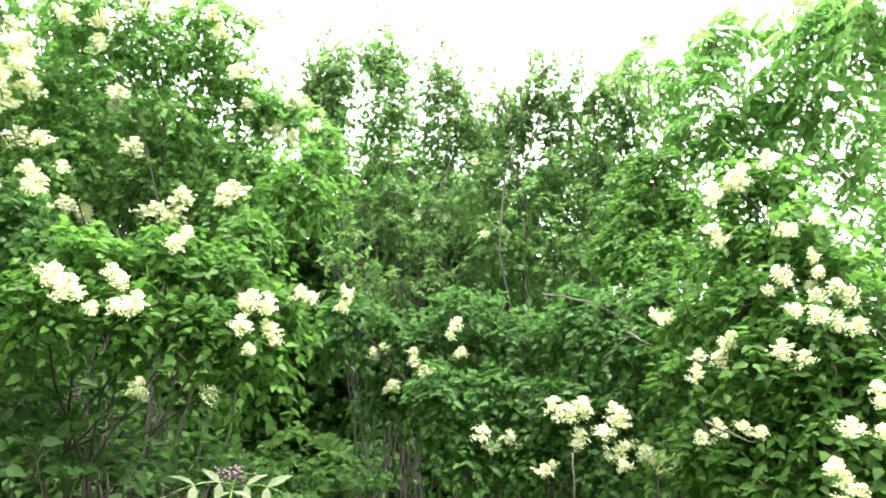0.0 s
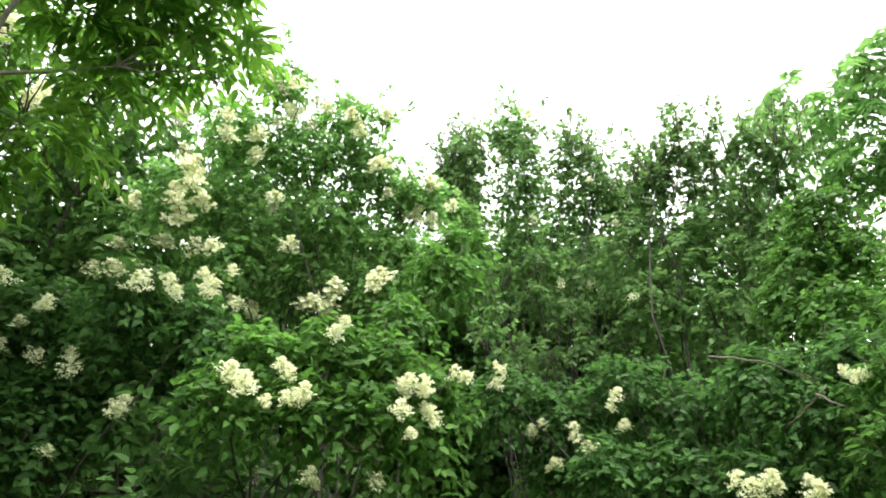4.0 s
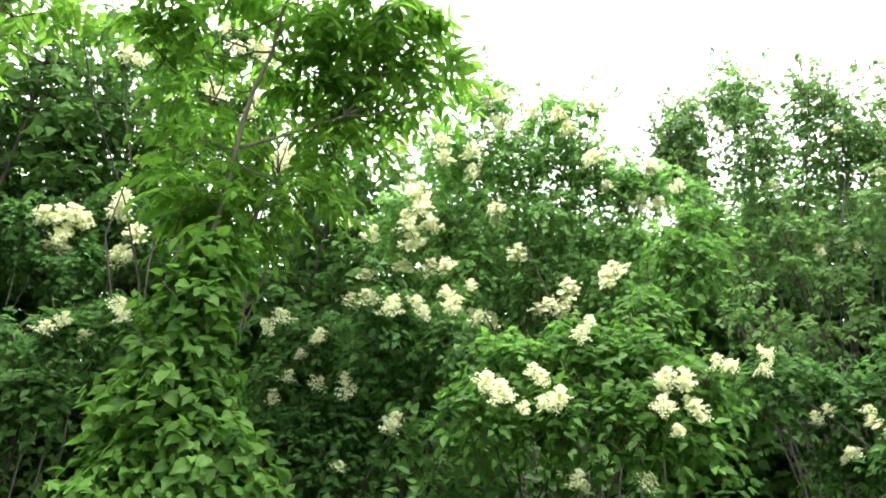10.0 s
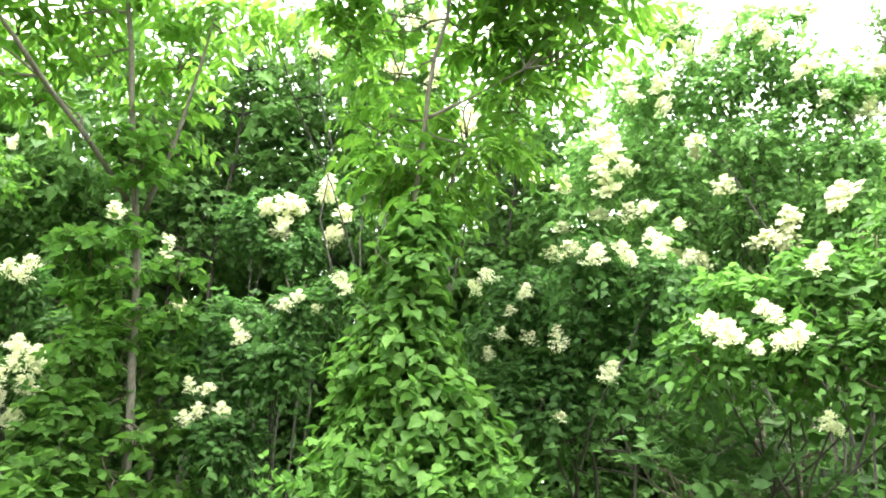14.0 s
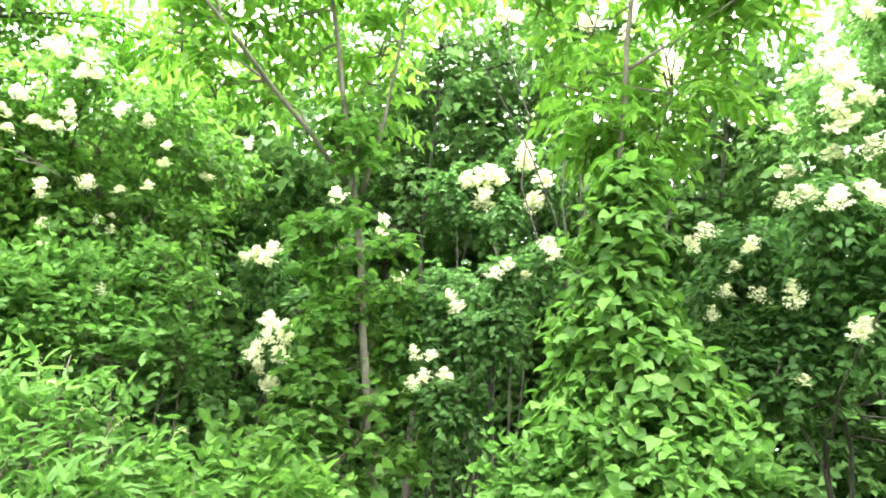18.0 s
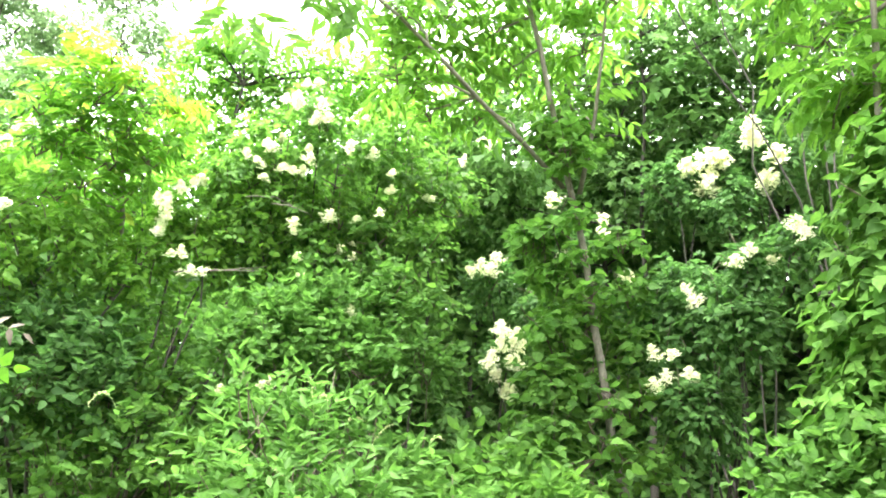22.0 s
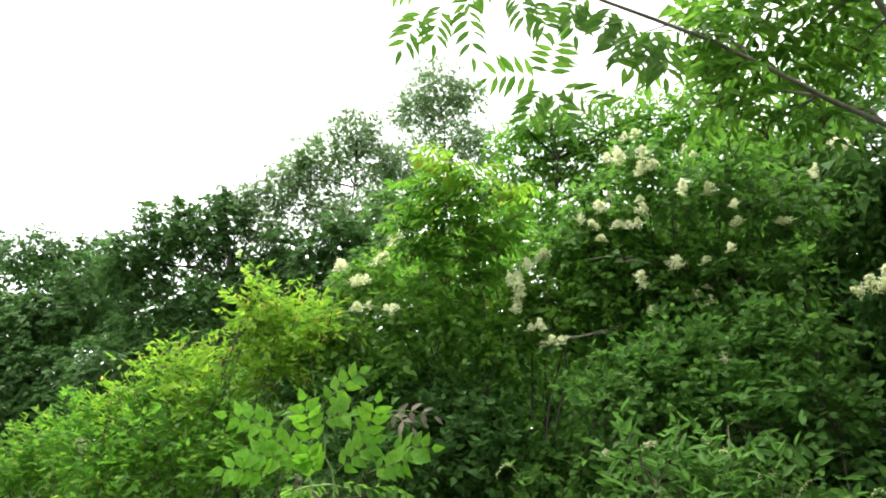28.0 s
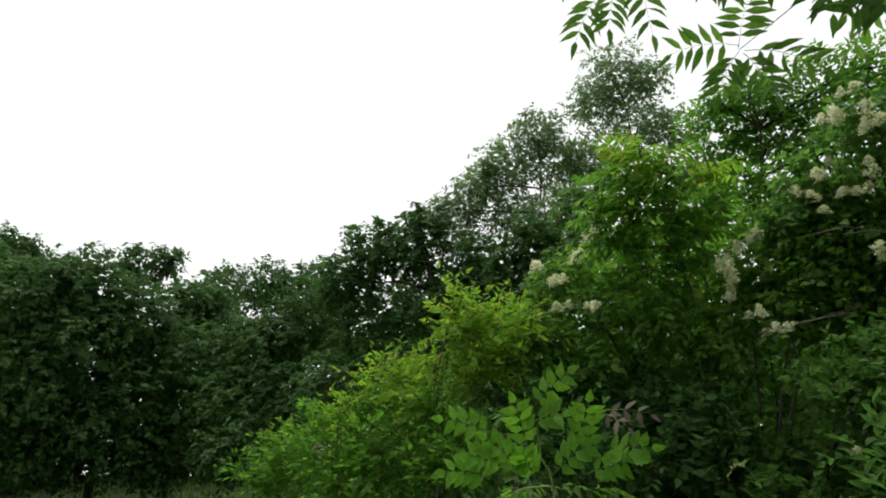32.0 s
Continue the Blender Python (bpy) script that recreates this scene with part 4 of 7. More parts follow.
lilac_among_clumps = [(-4.22, 3.28, 5.84, 0.23), (-4.37, 3.09, 5.93, 0.22), (-4.39, 3.06, 5.23, 0.22), (-4.18, 3.33, 5.19, 0.22), (-4.95, 2.08, 5.61, 0.22), (-4.77, 2.46, 5.38, 0.23), (-3.99, 3.54, 4.68, 0.22), (-4.59, 2.77, 5.40, 0.22), (-4.49, 2.92, 4.81, 0.22), (-4.25, 3.25, 4.79, 0.22), (-3.77, 3.76, 4.44, 0.20), (-4.16, 3.35, 4.37, 0.21)]
lilac_among_blooms = [(-3.98, 3.10, 5.65), (-4.14, 2.89, 5.72), (-4.07, 2.99, 5.57), (-3.94, 3.15, 5.57), (-4.16, 2.86, 5.05), (-4.12, 2.92, 5.05), (-3.94, 3.15, 5.06), (-3.97, 3.11, 4.92), (-4.68, 1.95, 5.43), (-4.51, 2.30, 5.21), (-4.46, 2.39, 5.19), (-3.75, 3.36, 4.57), (-3.78, 3.33, 4.47)]
lilac_among = lilac('tree_lilac', 44, lilac_among_clumps, lilac_among_blooms, 'tree lilac behind the ash with cream flowers between its leaves', mat=LILAC_FRESH, grow=1.5, pair=False, coarse=True, size=0.065, cover=4.0, dull=0.1, pull=0.1, stem=0.01)

ash_vined_clumps = [(-2.89, 2.27, 3.32, 0.31), (-3.09, 2.10, 3.44, 0.27), (-2.78, 2.54, 3.56, 0.26), (-2.95, 2.52, 3.87, 0.26), (-3.09, 2.16, 4.15, 0.30), (-2.72, 2.51, 4.30, 0.34), (-2.43, 2.62, 4.37, 0.30), (-3.21, 1.88, 4.41, 0.30), (-2.60, 2.62, 3.87, 0.21), (-2.98, 2.06, 4.51, 0.30), (-2.12, 2.73, 4.33, 0.25), (-2.00, 2.97, 4.31, 0.16), (-2.36, 2.74, 4.14, 0.22), (-3.21, 2.13, 3.86, 0.22), (-2.17, 3.07, 4.25, 0.13), (-2.45, 2.14, 4.60, 0.44), (-2.11, 2.46, 4.58, 0.36), (-2.77, 1.72, 4.63, 0.40)]
ash_vined_trunk = [(-3.06, 2.16, 0.67), (-3.18, 2.20, 1.72), (-3.07, 2.18, 2.86), (-2.89, 2.13, 3.49), (-2.74, 2.10, 3.90), (-2.50, 2.05, 4.33), (-2.32, 1.98, 4.66)]
ash_vined_limbs = [[(-2.84, 2.14, 3.66), (-2.64, 2.32, 3.78), (-2.37, 2.47, 3.89)]]
ash_vined = ash('ash_tree', 10, ash_vined_clumps, 'ash tree with bright green compound leaves and pale trunk', ash_vined_trunk, ash_vined_limbs, near=300, size=0.095, length=0.32, cover=4.6, past=lilac_among_blooms)

vine_a_clumps = [(-2.83, 2.07, 2.97, 0.23), (-2.86, 2.02, 2.71, 0.27), (-2.93, 2.05, 2.45, 0.31), (-2.93, 1.96, 2.18, 0.35), (-2.79, 2.03, 1.96, 0.39), (-2.94, 1.85, 1.81, 0.31), (-2.65, 2.22, 1.78, 0.28), (-2.74, 1.96, 1.61, 0.38)]
vine_a = vine('climbing_vine', 11, vine_a_clumps, 'leafy climbing vine wrapped round the ash trunk', size=0.07, cover=5.2, droop=0.85)

ash_fork_clumps = [(-4.13, 0.22, 4.15, 0.27), (-4.20, 0.40, 3.82, 0.17), (-4.05, -0.01, 3.92, 0.22), (-4.08, 0.53, 4.36, 0.24), (-4.02, 1.06, 4.27, 0.24), (-4.09, 1.02, 3.79, 0.19), (-4.20, 0.64, 4.16, 0.20), (-3.83, -0.15, 3.90, 0.18), (-4.14, 0.08, 3.76, 0.13), (-3.66, 1.21, 4.49, 0.31), (-3.75, 0.67, 4.58, 0.39), (-3.74, 0.19, 4.36, 0.34), (-3.65, -0.15, 4.15, 0.28)]
ash_fork_trunk = [(-4.10, 1.20, 0.32), (-4.30, 1.22, 1.42), (-4.31, 1.18, 1.85), (-4.21, 1.07, 2.67), (-4.10, 0.96, 3.23), (-3.88, 0.78, 3.95), (-3.75, 0.68, 4.25), (-3.47, 0.55, 4.60)]
ash_fork_limbs = [[(-4.18, 0.94, 3.27), (-3.97, 0.60, 3.53), (-3.77, 0.33, 3.65), (-3.51, 0.03, 3.83), (-3.24, -0.28, 3.94), (-2.98, -0.59, 4.00), (-2.79, -0.73, 4.06), (-2.49, -1.10, 4.10)], [(-4.14, 1.03, 3.21), (-3.95, 1.09, 3.59), (-3.70, 1.11, 4.07), (-3.49, 1.10, 4.41)]]
ash_fork = ash('ash_tree', 12, ash_fork_clumps, 'forked ash tree with pale grey trunk and compound leaves', ash_fork_trunk, ash_fork_limbs, thick=0.031, near=250, cover=4.4, size=0.1, length=0.32)

vine_b_clumps = [(-4.15, 1.02, 3.57, 0.21), (-4.13, 0.84, 3.59, 0.15), (-4.33, 0.84, 2.98, 0.20), (-4.22, 1.30, 2.93, 0.15), (-4.36, 0.85, 2.73, 0.20), (-4.29, 1.33, 2.64, 0.17), (-4.32, 0.89, 2.39, 0.25), (-4.31, 1.34, 2.31, 0.18), (-4.33, 0.85, 2.08, 0.26), (-4.30, 1.34, 1.96, 0.18), (-4.31, 0.81, 1.77, 0.30), (-4.40, 1.14, 2.13, 0.18), (-4.24, 1.39, 1.62, 0.18), (-4.18, 0.70, 1.55, 0.30), (-4.31, 0.72, 2.96, 0.15), (-4.02, 0.68, 1.33, 0.32), (-4.15, 1.02, 1.43, 0.17), (-4.34, 1.12, 2.49, 0.16), (-3.88, 0.91, 3.37, 0.15), (-3.89, 0.94, 3.56, 0.12), (-4.01, 1.00, 2.76, 0.08), (-4.03, 1.03, 2.56, 0.09), (-4.09, 1.14, 1.90, 0.09), (-3.99, 0.98, 3.02, 0.09), (-4.06, 1.15, 1.66, 0.10)]
vine_b = vine('climbing_vine', 13, vine_b_clumps, 'climbing vine with broad leaves on the forked trunk', cover=3.7, size=0.066, droop=0.3)

lilac_behind_clumps = [(-6.68, 3.27, 4.62, 0.40), (-6.38, 3.62, 4.83, 0.36), (-6.20, 3.71, 4.56, 0.32), (-6.40, 3.25, 4.18, 0.38), (-6.72, 2.86, 4.44, 0.39)]
lilac_behind_blooms = [(-6.37, 3.06, 4.37), (-6.44, 3.06, 4.30), (-6.44, 2.90, 4.57), (-6.28, 3.06, 4.60), (-6.03, 3.38, 4.81), (-6.05, 3.39, 4.68), (-5.89, 3.51, 4.47), (-6.12, 3.50, 4.27), (-6.25, 3.18, 4.54)]
lilac_behind = lilac('tree_lilac', 14, lilac_behind_clumps, lilac_behind_blooms, 'tree lilac deep in the thicket with cream flower clusters', grow=2.4, dull=0.0, pair=False, coarse=True, size=0.065)

lilac_between_clumps = [(-3.85, 2.21, 2.88, 0.19), (-4.01, 2.01, 2.75, 0.22), (-4.38, 1.77, 2.70, 0.27), (-4.20, 1.81, 2.44, 0.30), (-4.34, 1.58, 2.22, 0.26), (-4.01, 1.95, 2.41, 0.25), (-4.13, 1.64, 1.92, 0.28), (-4.50, 1.57, 2.55, 0.23)]
lilac_between_blooms = [(-4.07, 1.44, 2.11), (-4.03, 1.58, 2.13), (-4.08, 1.65, 2.60), (-3.79, 1.83, 2.71), (-3.73, 1.99, 2.70), (-3.62, 2.11, 2.87), (-4.42, 1.40, 2.77), (-4.08, 1.39, 2.21)]
lilac_between = lilac('tree_lilac', 15, lilac_between_clumps, lilac_between_blooms, 'tree lilac between the two vine-grown trunks', dull=0.1, near=200)

wood_dark_clumps = [(-7.36, 2.70, 6.46, 0.76), (-7.12, 3.47, 6.32, 0.76), (-7.68, 3.15, 5.64, 0.76), (-7.18, 3.89, 5.86, 0.61), (-7.86, 1.18, 6.35, 0.69), (-8.34, 0.87, 5.56, 0.69), (-7.70, 2.67, 4.78, 0.72), (-7.66, 1.10, 4.55, 0.61), (-6.42, 4.29, 6.56, 0.69), (-7.42, 1.65, 6.85, 0.76), (-6.89, 2.83, 7.02, 0.84), (-7.90, 2.27, 5.84, 0.69), (-6.62, 3.63, 6.86, 0.76), (-7.96, 1.86, 4.77, 0.65)]
wood_dark = broad_tree('shade_tree', 16, wood_dark_clumps, 'dark green shade tree at the back of the thicket', size=0.085, cover=3.8, core=0.6, thick=0.05, opens=5.5, mat=THICKET_LEAF)

lilac_edge_clumps = [(-4.65, -0.67, 4.02, 0.25), (-4.74, -0.95, 3.76, 0.34), (-4.81, -0.54, 3.74, 0.34), (-4.77, -1.19, 3.57, 0.34), (-4.96, -0.18, 3.93, 0.35), (-4.89, -1.28, 3.21, 0.38), (-4.84, -0.90, 3.29, 0.37), (-4.89, -0.49, 3.29, 0.33), (-5.13, -0.06, 3.57, 0.35), (-4.93, -1.11, 2.87, 0.33), (-4.89, -0.68, 2.90, 0.28), (-5.08, -0.25, 3.09, 0.30), (-5.16, 0.25, 3.72, 0.31), (-4.77, -0.67, 3.04, 0.24), (-4.86, -0.26, 3.16, 0.24), (-4.87, 0.09, 3.10, 0.24), (-4.76, -0.12, 2.80, 0.23), (-4.77, 0.16, 2.69, 0.19), (-4.68, -0.53, 2.69, 0.19)]
lilac_edge_blooms = [(-4.36, -0.63, 3.89), (-4.41, -0.68, 3.81), (-4.39, -0.58, 3.85), (-4.60, -0.34, 3.95), (-4.39, -1.10, 3.56), (-4.37, -0.97, 3.60), (-4.48, -0.86, 3.47), (-4.52, -0.77, 3.48), (-4.43, -0.45, 3.67), (-4.64, -0.28, 3.69), (-4.73, -0.14, 3.60), (-4.74, -0.14, 3.46), (-4.57, -0.24, 3.22), (-4.50, -0.77, 3.04), (-4.56, -0.76, 2.88), (-4.47, -0.69, 3.63), (-4.52, -1.40, 3.38), (-4.93, 0.59, 3.95)]
lilac_edge = lilac('tree_lilac', 17, lilac_edge_clumps, lilac_edge_blooms, 'tree lilac with scattered cream flowers and fresh leaves', mat=VINE_LEAF, dull=0.1, coarse=True, size=0.06, cover=3.4, grow=0.8, near=200, extra=12)

lilac_cluster_clumps = [(-4.88, 0.71, 2.36, 0.20), (-5.29, 0.62, 2.94, 0.26), (-5.08, 0.94, 2.70, 0.21), (-5.09, 1.14, 3.26, 0.22)]
lilac_cluster_blooms = [(-4.66, 0.63, 2.45), (-4.65, 0.58, 2.34), (-4.62, 0.71, 2.32), (-4.64, 0.64, 2.26), (-4.85, 0.58, 2.17), (-4.84, 0.67, 2.07), (-4.62, 0.67, 2.39), (-4.97, 0.57, 2.98), (-4.99, 0.51, 2.99), (-4.94, 1.05, 3.47), (-4.96, 1.45, 3.37), (-4.92, 1.11, 3.04), (-4.85, 0.92, 2.55)]
lilac_cluster = lilac('tree_lilac', 18, lilac_cluster_clumps, lilac_cluster_blooms, 'small tree lilac with one heavy cream flower bunch', dull=0.0, grow=1.1, near=150)

shrub_round_clumps = [(-4.60, -0.54, 2.48, 0.34), (-4.68, -0.27, 2.66, 0.19), (-4.72, -0.05, 2.47, 0.23), (-4.39, -0.78, 2.29, 0.32), (-4.46, -0.25, 2.20, 0.25), (-4.35, -1.02, 2.26, 0.28), (-4.57, 0.11, 2.17, 0.22)]
shrub_round_blooms = [(-4.40, -0.36, 2.50), (-4.07, -1.04, 1.99), (-4.11, -0.83, 2.00), (-4.11, -0.79, 2.06)]
shrub_round = shrub('round_shrub', 19, shrub_round_clumps, 'rounded green shrub with small leaves', blooms=shrub_round_blooms, size=0.058, near=200, blade='ovate', mat=LILAC_FRESH)

shrub_front_clumps = [(-3.44, -0.71, 1.80, 0.24), (-3.48, -0.43, 1.83, 0.19), (-3.40, -0.18, 1.67, 0.21), (-3.27, -0.51, 1.58, 0.25), (-3.30, -0.20, 1.48, 0.25), (-3.30, 0.08, 1.45, 0.18), (-3.14, -0.68, 1.49, 0.25), (-3.07, -0.35, 1.30, 0.33)]
shrub_front_blooms = []
shrub_front = shrub('meadowsweet_shrub', 20, shrub_front_clumps, 'low shrub with narrow light green leaves', blooms=shrub_front_blooms, size=0.07, cover=4.2, near=290, mat=LILAC_FRESH, blade='lance')

fork_foot_clumps = [(-3.72, -0.02, 1.37, 0.14), (-3.72, 0.13, 1.43, 0.14), (-3.80, 0.30, 1.49, 0.13), (-3.68, 0.45, 1.42, 0.14), (-3.64, 0.64, 1.37, 0.14), (-3.61, 0.21, 1.30, 0.17), (-3.58, 0.47, 1.25, 0.17), (-3.61, 0.77, 1.30, 0.15), (-3.82, -0.20, 1.32, 0.13), (-3.89, 0.36, 1.62, 0.09)]
fork_foot = shrub('low_shrub', 45, fork_foot_clumps, 'leafy low shrub at the foot of the forked ash', size=0.07, cover=4.4, near=60, blade='ovate', mat=VINE_LEAF)

shrub_foot_clumps = [(-2.70, 2.05, 1.70, 0.22), (-2.80, 1.77, 1.56, 0.26), (-2.52, 2.10, 1.54, 0.24), (-3.05, 1.56, 1.46, 0.22), (-2.63, 1.81, 1.39, 0.30)]
shrub_foot_blooms = []
shrub_foot = shrub('low_shrub', 21, shrub_foot_clumps, 'leafy low shrub at the foot of the vine', blooms=shrub_foot_blooms, size=0.06, near=250, blade='ovate', mat=LILAC_FRESH)

ash_gold_clumps = [(-4.10, -1.91, 4.03, 0.13), (-4.10, -2.04, 3.94, 0.13), (-4.21, -1.78, 3.93, 0.15), (-4.07, -2.21, 3.84, 0.14), (-4.19, -2.00, 3.82, 0.16), (-4.30, -1.74, 3.81, 0.16), (-4.35, -1.56, 3.85, 0.11), (-4.12, -2.30, 3.67, 0.12), (-4.23, -2.11, 3.66, 0.16), (-4.35, -1.85, 3.65, 0.17), (-4.42, -1.64, 3.65, 0.13), (-4.26, -2.22, 3.49, 0.15), (-4.38, -1.96, 3.48, 0.16), (-4.47, -1.73, 3.49, 0.14), (-4.40, -2.11, 3.30, 0.14), (-4.50, -1.88, 3.29, 0.14), (-4.22, -2.33, 3.45, 0.11), (-4.38, -2.24, 3.19, 0.11)]
ash_gold_trunk = [(-4.96, -2.08, 1.40), (-4.77, -1.97, 3.08), (-4.51, -1.96, 3.72), (-4.28, -1.99, 4.09)]
ash_gold_limbs = []
ash_gold = ash('young_ash_tree', 22, ash_gold_clumps, 'young ash tree with golden yellow-green shoot tips', ash_gold_trunk, ash_gold_limbs, mat=GOLD_LEAF, thick=0.022, near=200, size=0.074, cover=4.9, droop=0.2, length=0.22, tips=TIP_LEAF)

ash_back_clumps = [(-6.75, -2.12, 5.97, 0.27), (-6.81, -1.83, 5.99, 0.28), (-6.96, -1.59, 5.85, 0.34), (-6.89, -2.19, 5.72, 0.47), (-7.00, -1.07, 5.91, 0.47), (-7.13, -0.61, 5.77, 0.47), (-7.11, -1.72, 5.55, 0.41), (-7.25, -1.31, 5.44, 0.54), (-7.39, -0.59, 5.32, 0.54), (-7.17, -2.18, 5.24, 0.47), (-7.13, -0.19, 5.79, 0.47), (-7.40, -0.00, 5.31, 0.54), (-6.95, -1.83, 4.71, 0.51), (-7.22, -0.52, 4.53, 0.57), (-7.26, 0.11, 4.41, 0.57), (-6.29, -2.35, 3.97, 0.28), (-6.37, -2.10, 4.17, 0.27), (-6.13, -2.48, 3.73, 0.26), (-6.53, -1.92, 4.36, 0.28), (-6.02, -2.76, 3.81, 0.26), (-5.84, -3.13, 3.90, 0.25), (-5.72, -3.36, 3.77, 0.23), (-6.25, -2.15, 3.69, 0.26), (-6.47, -2.71, 4.50, 0.27), (-6.60, -2.38, 4.71, 0.28)]
ash_back = broad_tree('ash_tree', 23, ash_back_clumps, 'light green ash trees behind the lilacs', mat=GOLD_LEAF, size=0.085, cover=5.0, core=0.9, blade='lance', thick=0.05)

lilac_slope_clumps = [(-4.09, -3.00, 3.06, 0.21), (-4.20, -2.70, 3.30, 0.25), (-3.97, -3.09, 2.83, 0.20), (-4.09, -2.75, 2.85, 0.28), (-4.23, -2.43, 3.01, 0.28), (-4.23, -2.42, 2.65, 0.27), (-4.41, -2.12, 2.93, 0.28), (-4.65, -1.60, 3.16, 0.24), (-4.60, -1.74, 2.84, 0.28), (-4.67, -1.38, 2.97, 0.28), (-4.76, -1.10, 3.20, 0.28), (-4.85, -1.00, 3.56, 0.30), (-4.82, -1.33, 3.48, 0.25), (-4.90, -0.77, 3.27, 0.29), (-4.90, -0.90, 2.88, 0.28), (-4.69, -2.39, 3.40, 0.26), (-4.77, -2.14, 3.20, 0.26), (-4.50, -2.68, 3.49, 0.24), (-4.94, -1.96, 3.55, 0.22), (-4.79, -2.38, 3.73, 0.23)]
lilac_slope_blooms = [(-3.91, -2.68, 3.34), (-3.91, -2.58, 3.22), (-3.97, -2.51, 3.19), (-4.40, -2.53, 3.68), (-4.51, -2.37, 3.69), (-4.25, -2.52, 3.50), (-3.92, -2.28, 2.96), (-4.02, -2.62, 3.06), (-4.42, -1.52, 3.30), (-4.54, -1.43, 3.39), (-4.34, -1.60, 3.17), (-4.37, -1.58, 3.03), (-4.36, -1.55, 3.06), (-4.46, -1.45, 2.73), (-4.43, -1.33, 2.74), (-4.36, -1.44, 2.83)]
lilac_slope = lilac('tree_lilac', 24, lilac_slope_clumps, lilac_slope_blooms, 'tree lilac with few cream flowers over a dark hollow', dull=0.1, mat=ASH_LEAF, coarse=True, size=0.06, cover=3.8, grow=0.85, near=200)

shrub_gold_clumps = [(-3.47, -3.02, 2.89, 0.19), (-3.61, -2.90, 2.79, 0.24), (-3.62, -2.98, 2.59, 0.24), (-3.41, -3.51, 2.54, 0.23), (-3.30, -3.65, 2.36, 0.27), (-3.47, -3.22, 2.34, 0.28), (-3.27, -3.97, 2.21, 0.28), (-3.31, -3.42, 2.07, 0.32), (-3.44, -3.02, 2.00, 0.30), (-3.33, -4.44, 2.11, 0.29), (-3.31, -4.71, 2.02, 0.30), (-3.24, -3.77, 1.93, 0.31), (-3.81, -2.75, 2.90, 0.17), (-3.42, -3.03, 2.99, 0.10)]
shrub_gold_blooms = [(-3.32, -4.20, 2.16)]
shrub_gold = shrub('golden_shrub', 25, shrub_gold_clumps, 'yellow-green shrubs with golden young shoots', blooms=shrub_gold_blooms, mat=GOLD_LEAF, size=0.062, coarse=True, near=200, tips=TIP_LEAF)

shrub_mid_clumps = [(-4.03, -3.11, 2.57, 0.24), (-4.12, -2.70, 2.39, 0.27), (-4.04, -2.55, 1.98, 0.34), (-4.24, -2.18, 2.08, 0.30), (-4.38, -2.25, 2.39, 0.27), (-4.43, -1.95, 2.22, 0.27), (-4.42, -1.80, 1.93, 0.30)]
shrub_mid_blooms = []
shrub_mid = shrub('low_shrub', 26, shrub_mid_clumps, 'dark green shrub below the lilacs', blooms=shrub_mid_blooms, size=0.064, cover=5.2, near=150, blade='ovate', mat=LILAC_LEAF)

sapling_clumps = [(-2.85, -2.01, 1.80, 0.10), (-2.95, -1.87, 1.77, 0.09), (-2.79, -2.11, 1.78, 0.09)]
sapling_trunk = [(-2.81, -1.86, 1.20), (-2.80, -1.91, 1.75), (-2.75, -1.95, 2.02), (-2.70, -1.96, 2.18)]
sapling_limbs = []
sapling = ash('ash_sapling', 27, sapling_clumps, 'ash sapling with upright bright compound leaves', sapling_trunk, sapling_limbs, thick=0.006, bark=GREEN_STALK, size=0.07, length=0.24, cover=3)

far_a_clumps = [(-11.16, -5.38, 10.59, 0.74), (-11.54, -4.82, 10.43, 0.53), (-11.22, -5.97, 10.15, 0.61), (-11.85, -5.32, 9.73, 0.74), (-10.93, -5.96, 8.71, 0.71), (-12.27, -4.69, 9.49, 0.57)]
far_a = broad_tree('poplar_tree', 28, far_a_clumps, 'tall grey-green tree with a loose airy crown', mat=FAR_LEAF, size=0.065, cover=3.6, core=0.3, thick=0.04)

far_b_clumps = [(-10.09, -6.69, 9.26, 0.62), (-9.98, -7.41, 8.74, 0.69), (-10.59, -6.57, 8.69, 0.69), (-9.77, -8.19, 8.18, 0.59), (-10.48, -7.57, 7.83, 0.78), (-10.26, -6.34, 7.33, 0.73), (-9.84, -8.61, 7.53, 0.65), (-9.83, -7.84, 8.50, 0.47), (-9.45, -8.76, 7.91, 0.41)]
far_b = broad_tree('poplar_tree', 29, far_b_clumps, 'tall grey-green tree with an airy pointed crown', mat=FAR_LEAF, size=0.068, cover=3.8, core=0.5, thick=0.045)

far_c_clumps = [(-9.34, -9.31, 7.30, 0.83), (-8.69, -9.99, 7.17, 0.71), (-8.54, -10.48, 6.49, 0.83), (-9.83, -9.44, 6.21, 1.07), (-9.17, -10.41, 5.40, 0.95), (-9.25, -9.16, 4.73, 0.88), (-9.78, -8.02, 5.98, 0.88), (-9.34, -7.55, 4.68, 0.81), (-8.22, -10.23, 4.29, 0.88), (-8.41, -8.86, 3.73, 0.81), (-9.16, -9.14, 7.84, 0.30), (-9.37, -6.48, 6.41, 0.61), (-9.82, -5.82, 6.34, 0.61), (-9.28, -6.87, 6.02, 0.61), (-9.03, -5.76, 5.42, 0.56), (-9.54, -7.88, 6.65, 0.55)]
far_c = broad_tree('broadleaf_tree', 30, far_c_clumps, 'dense dark green tree at the meadow edge', cover=4.2, core=3.2, heart=1.8, size=0.1)

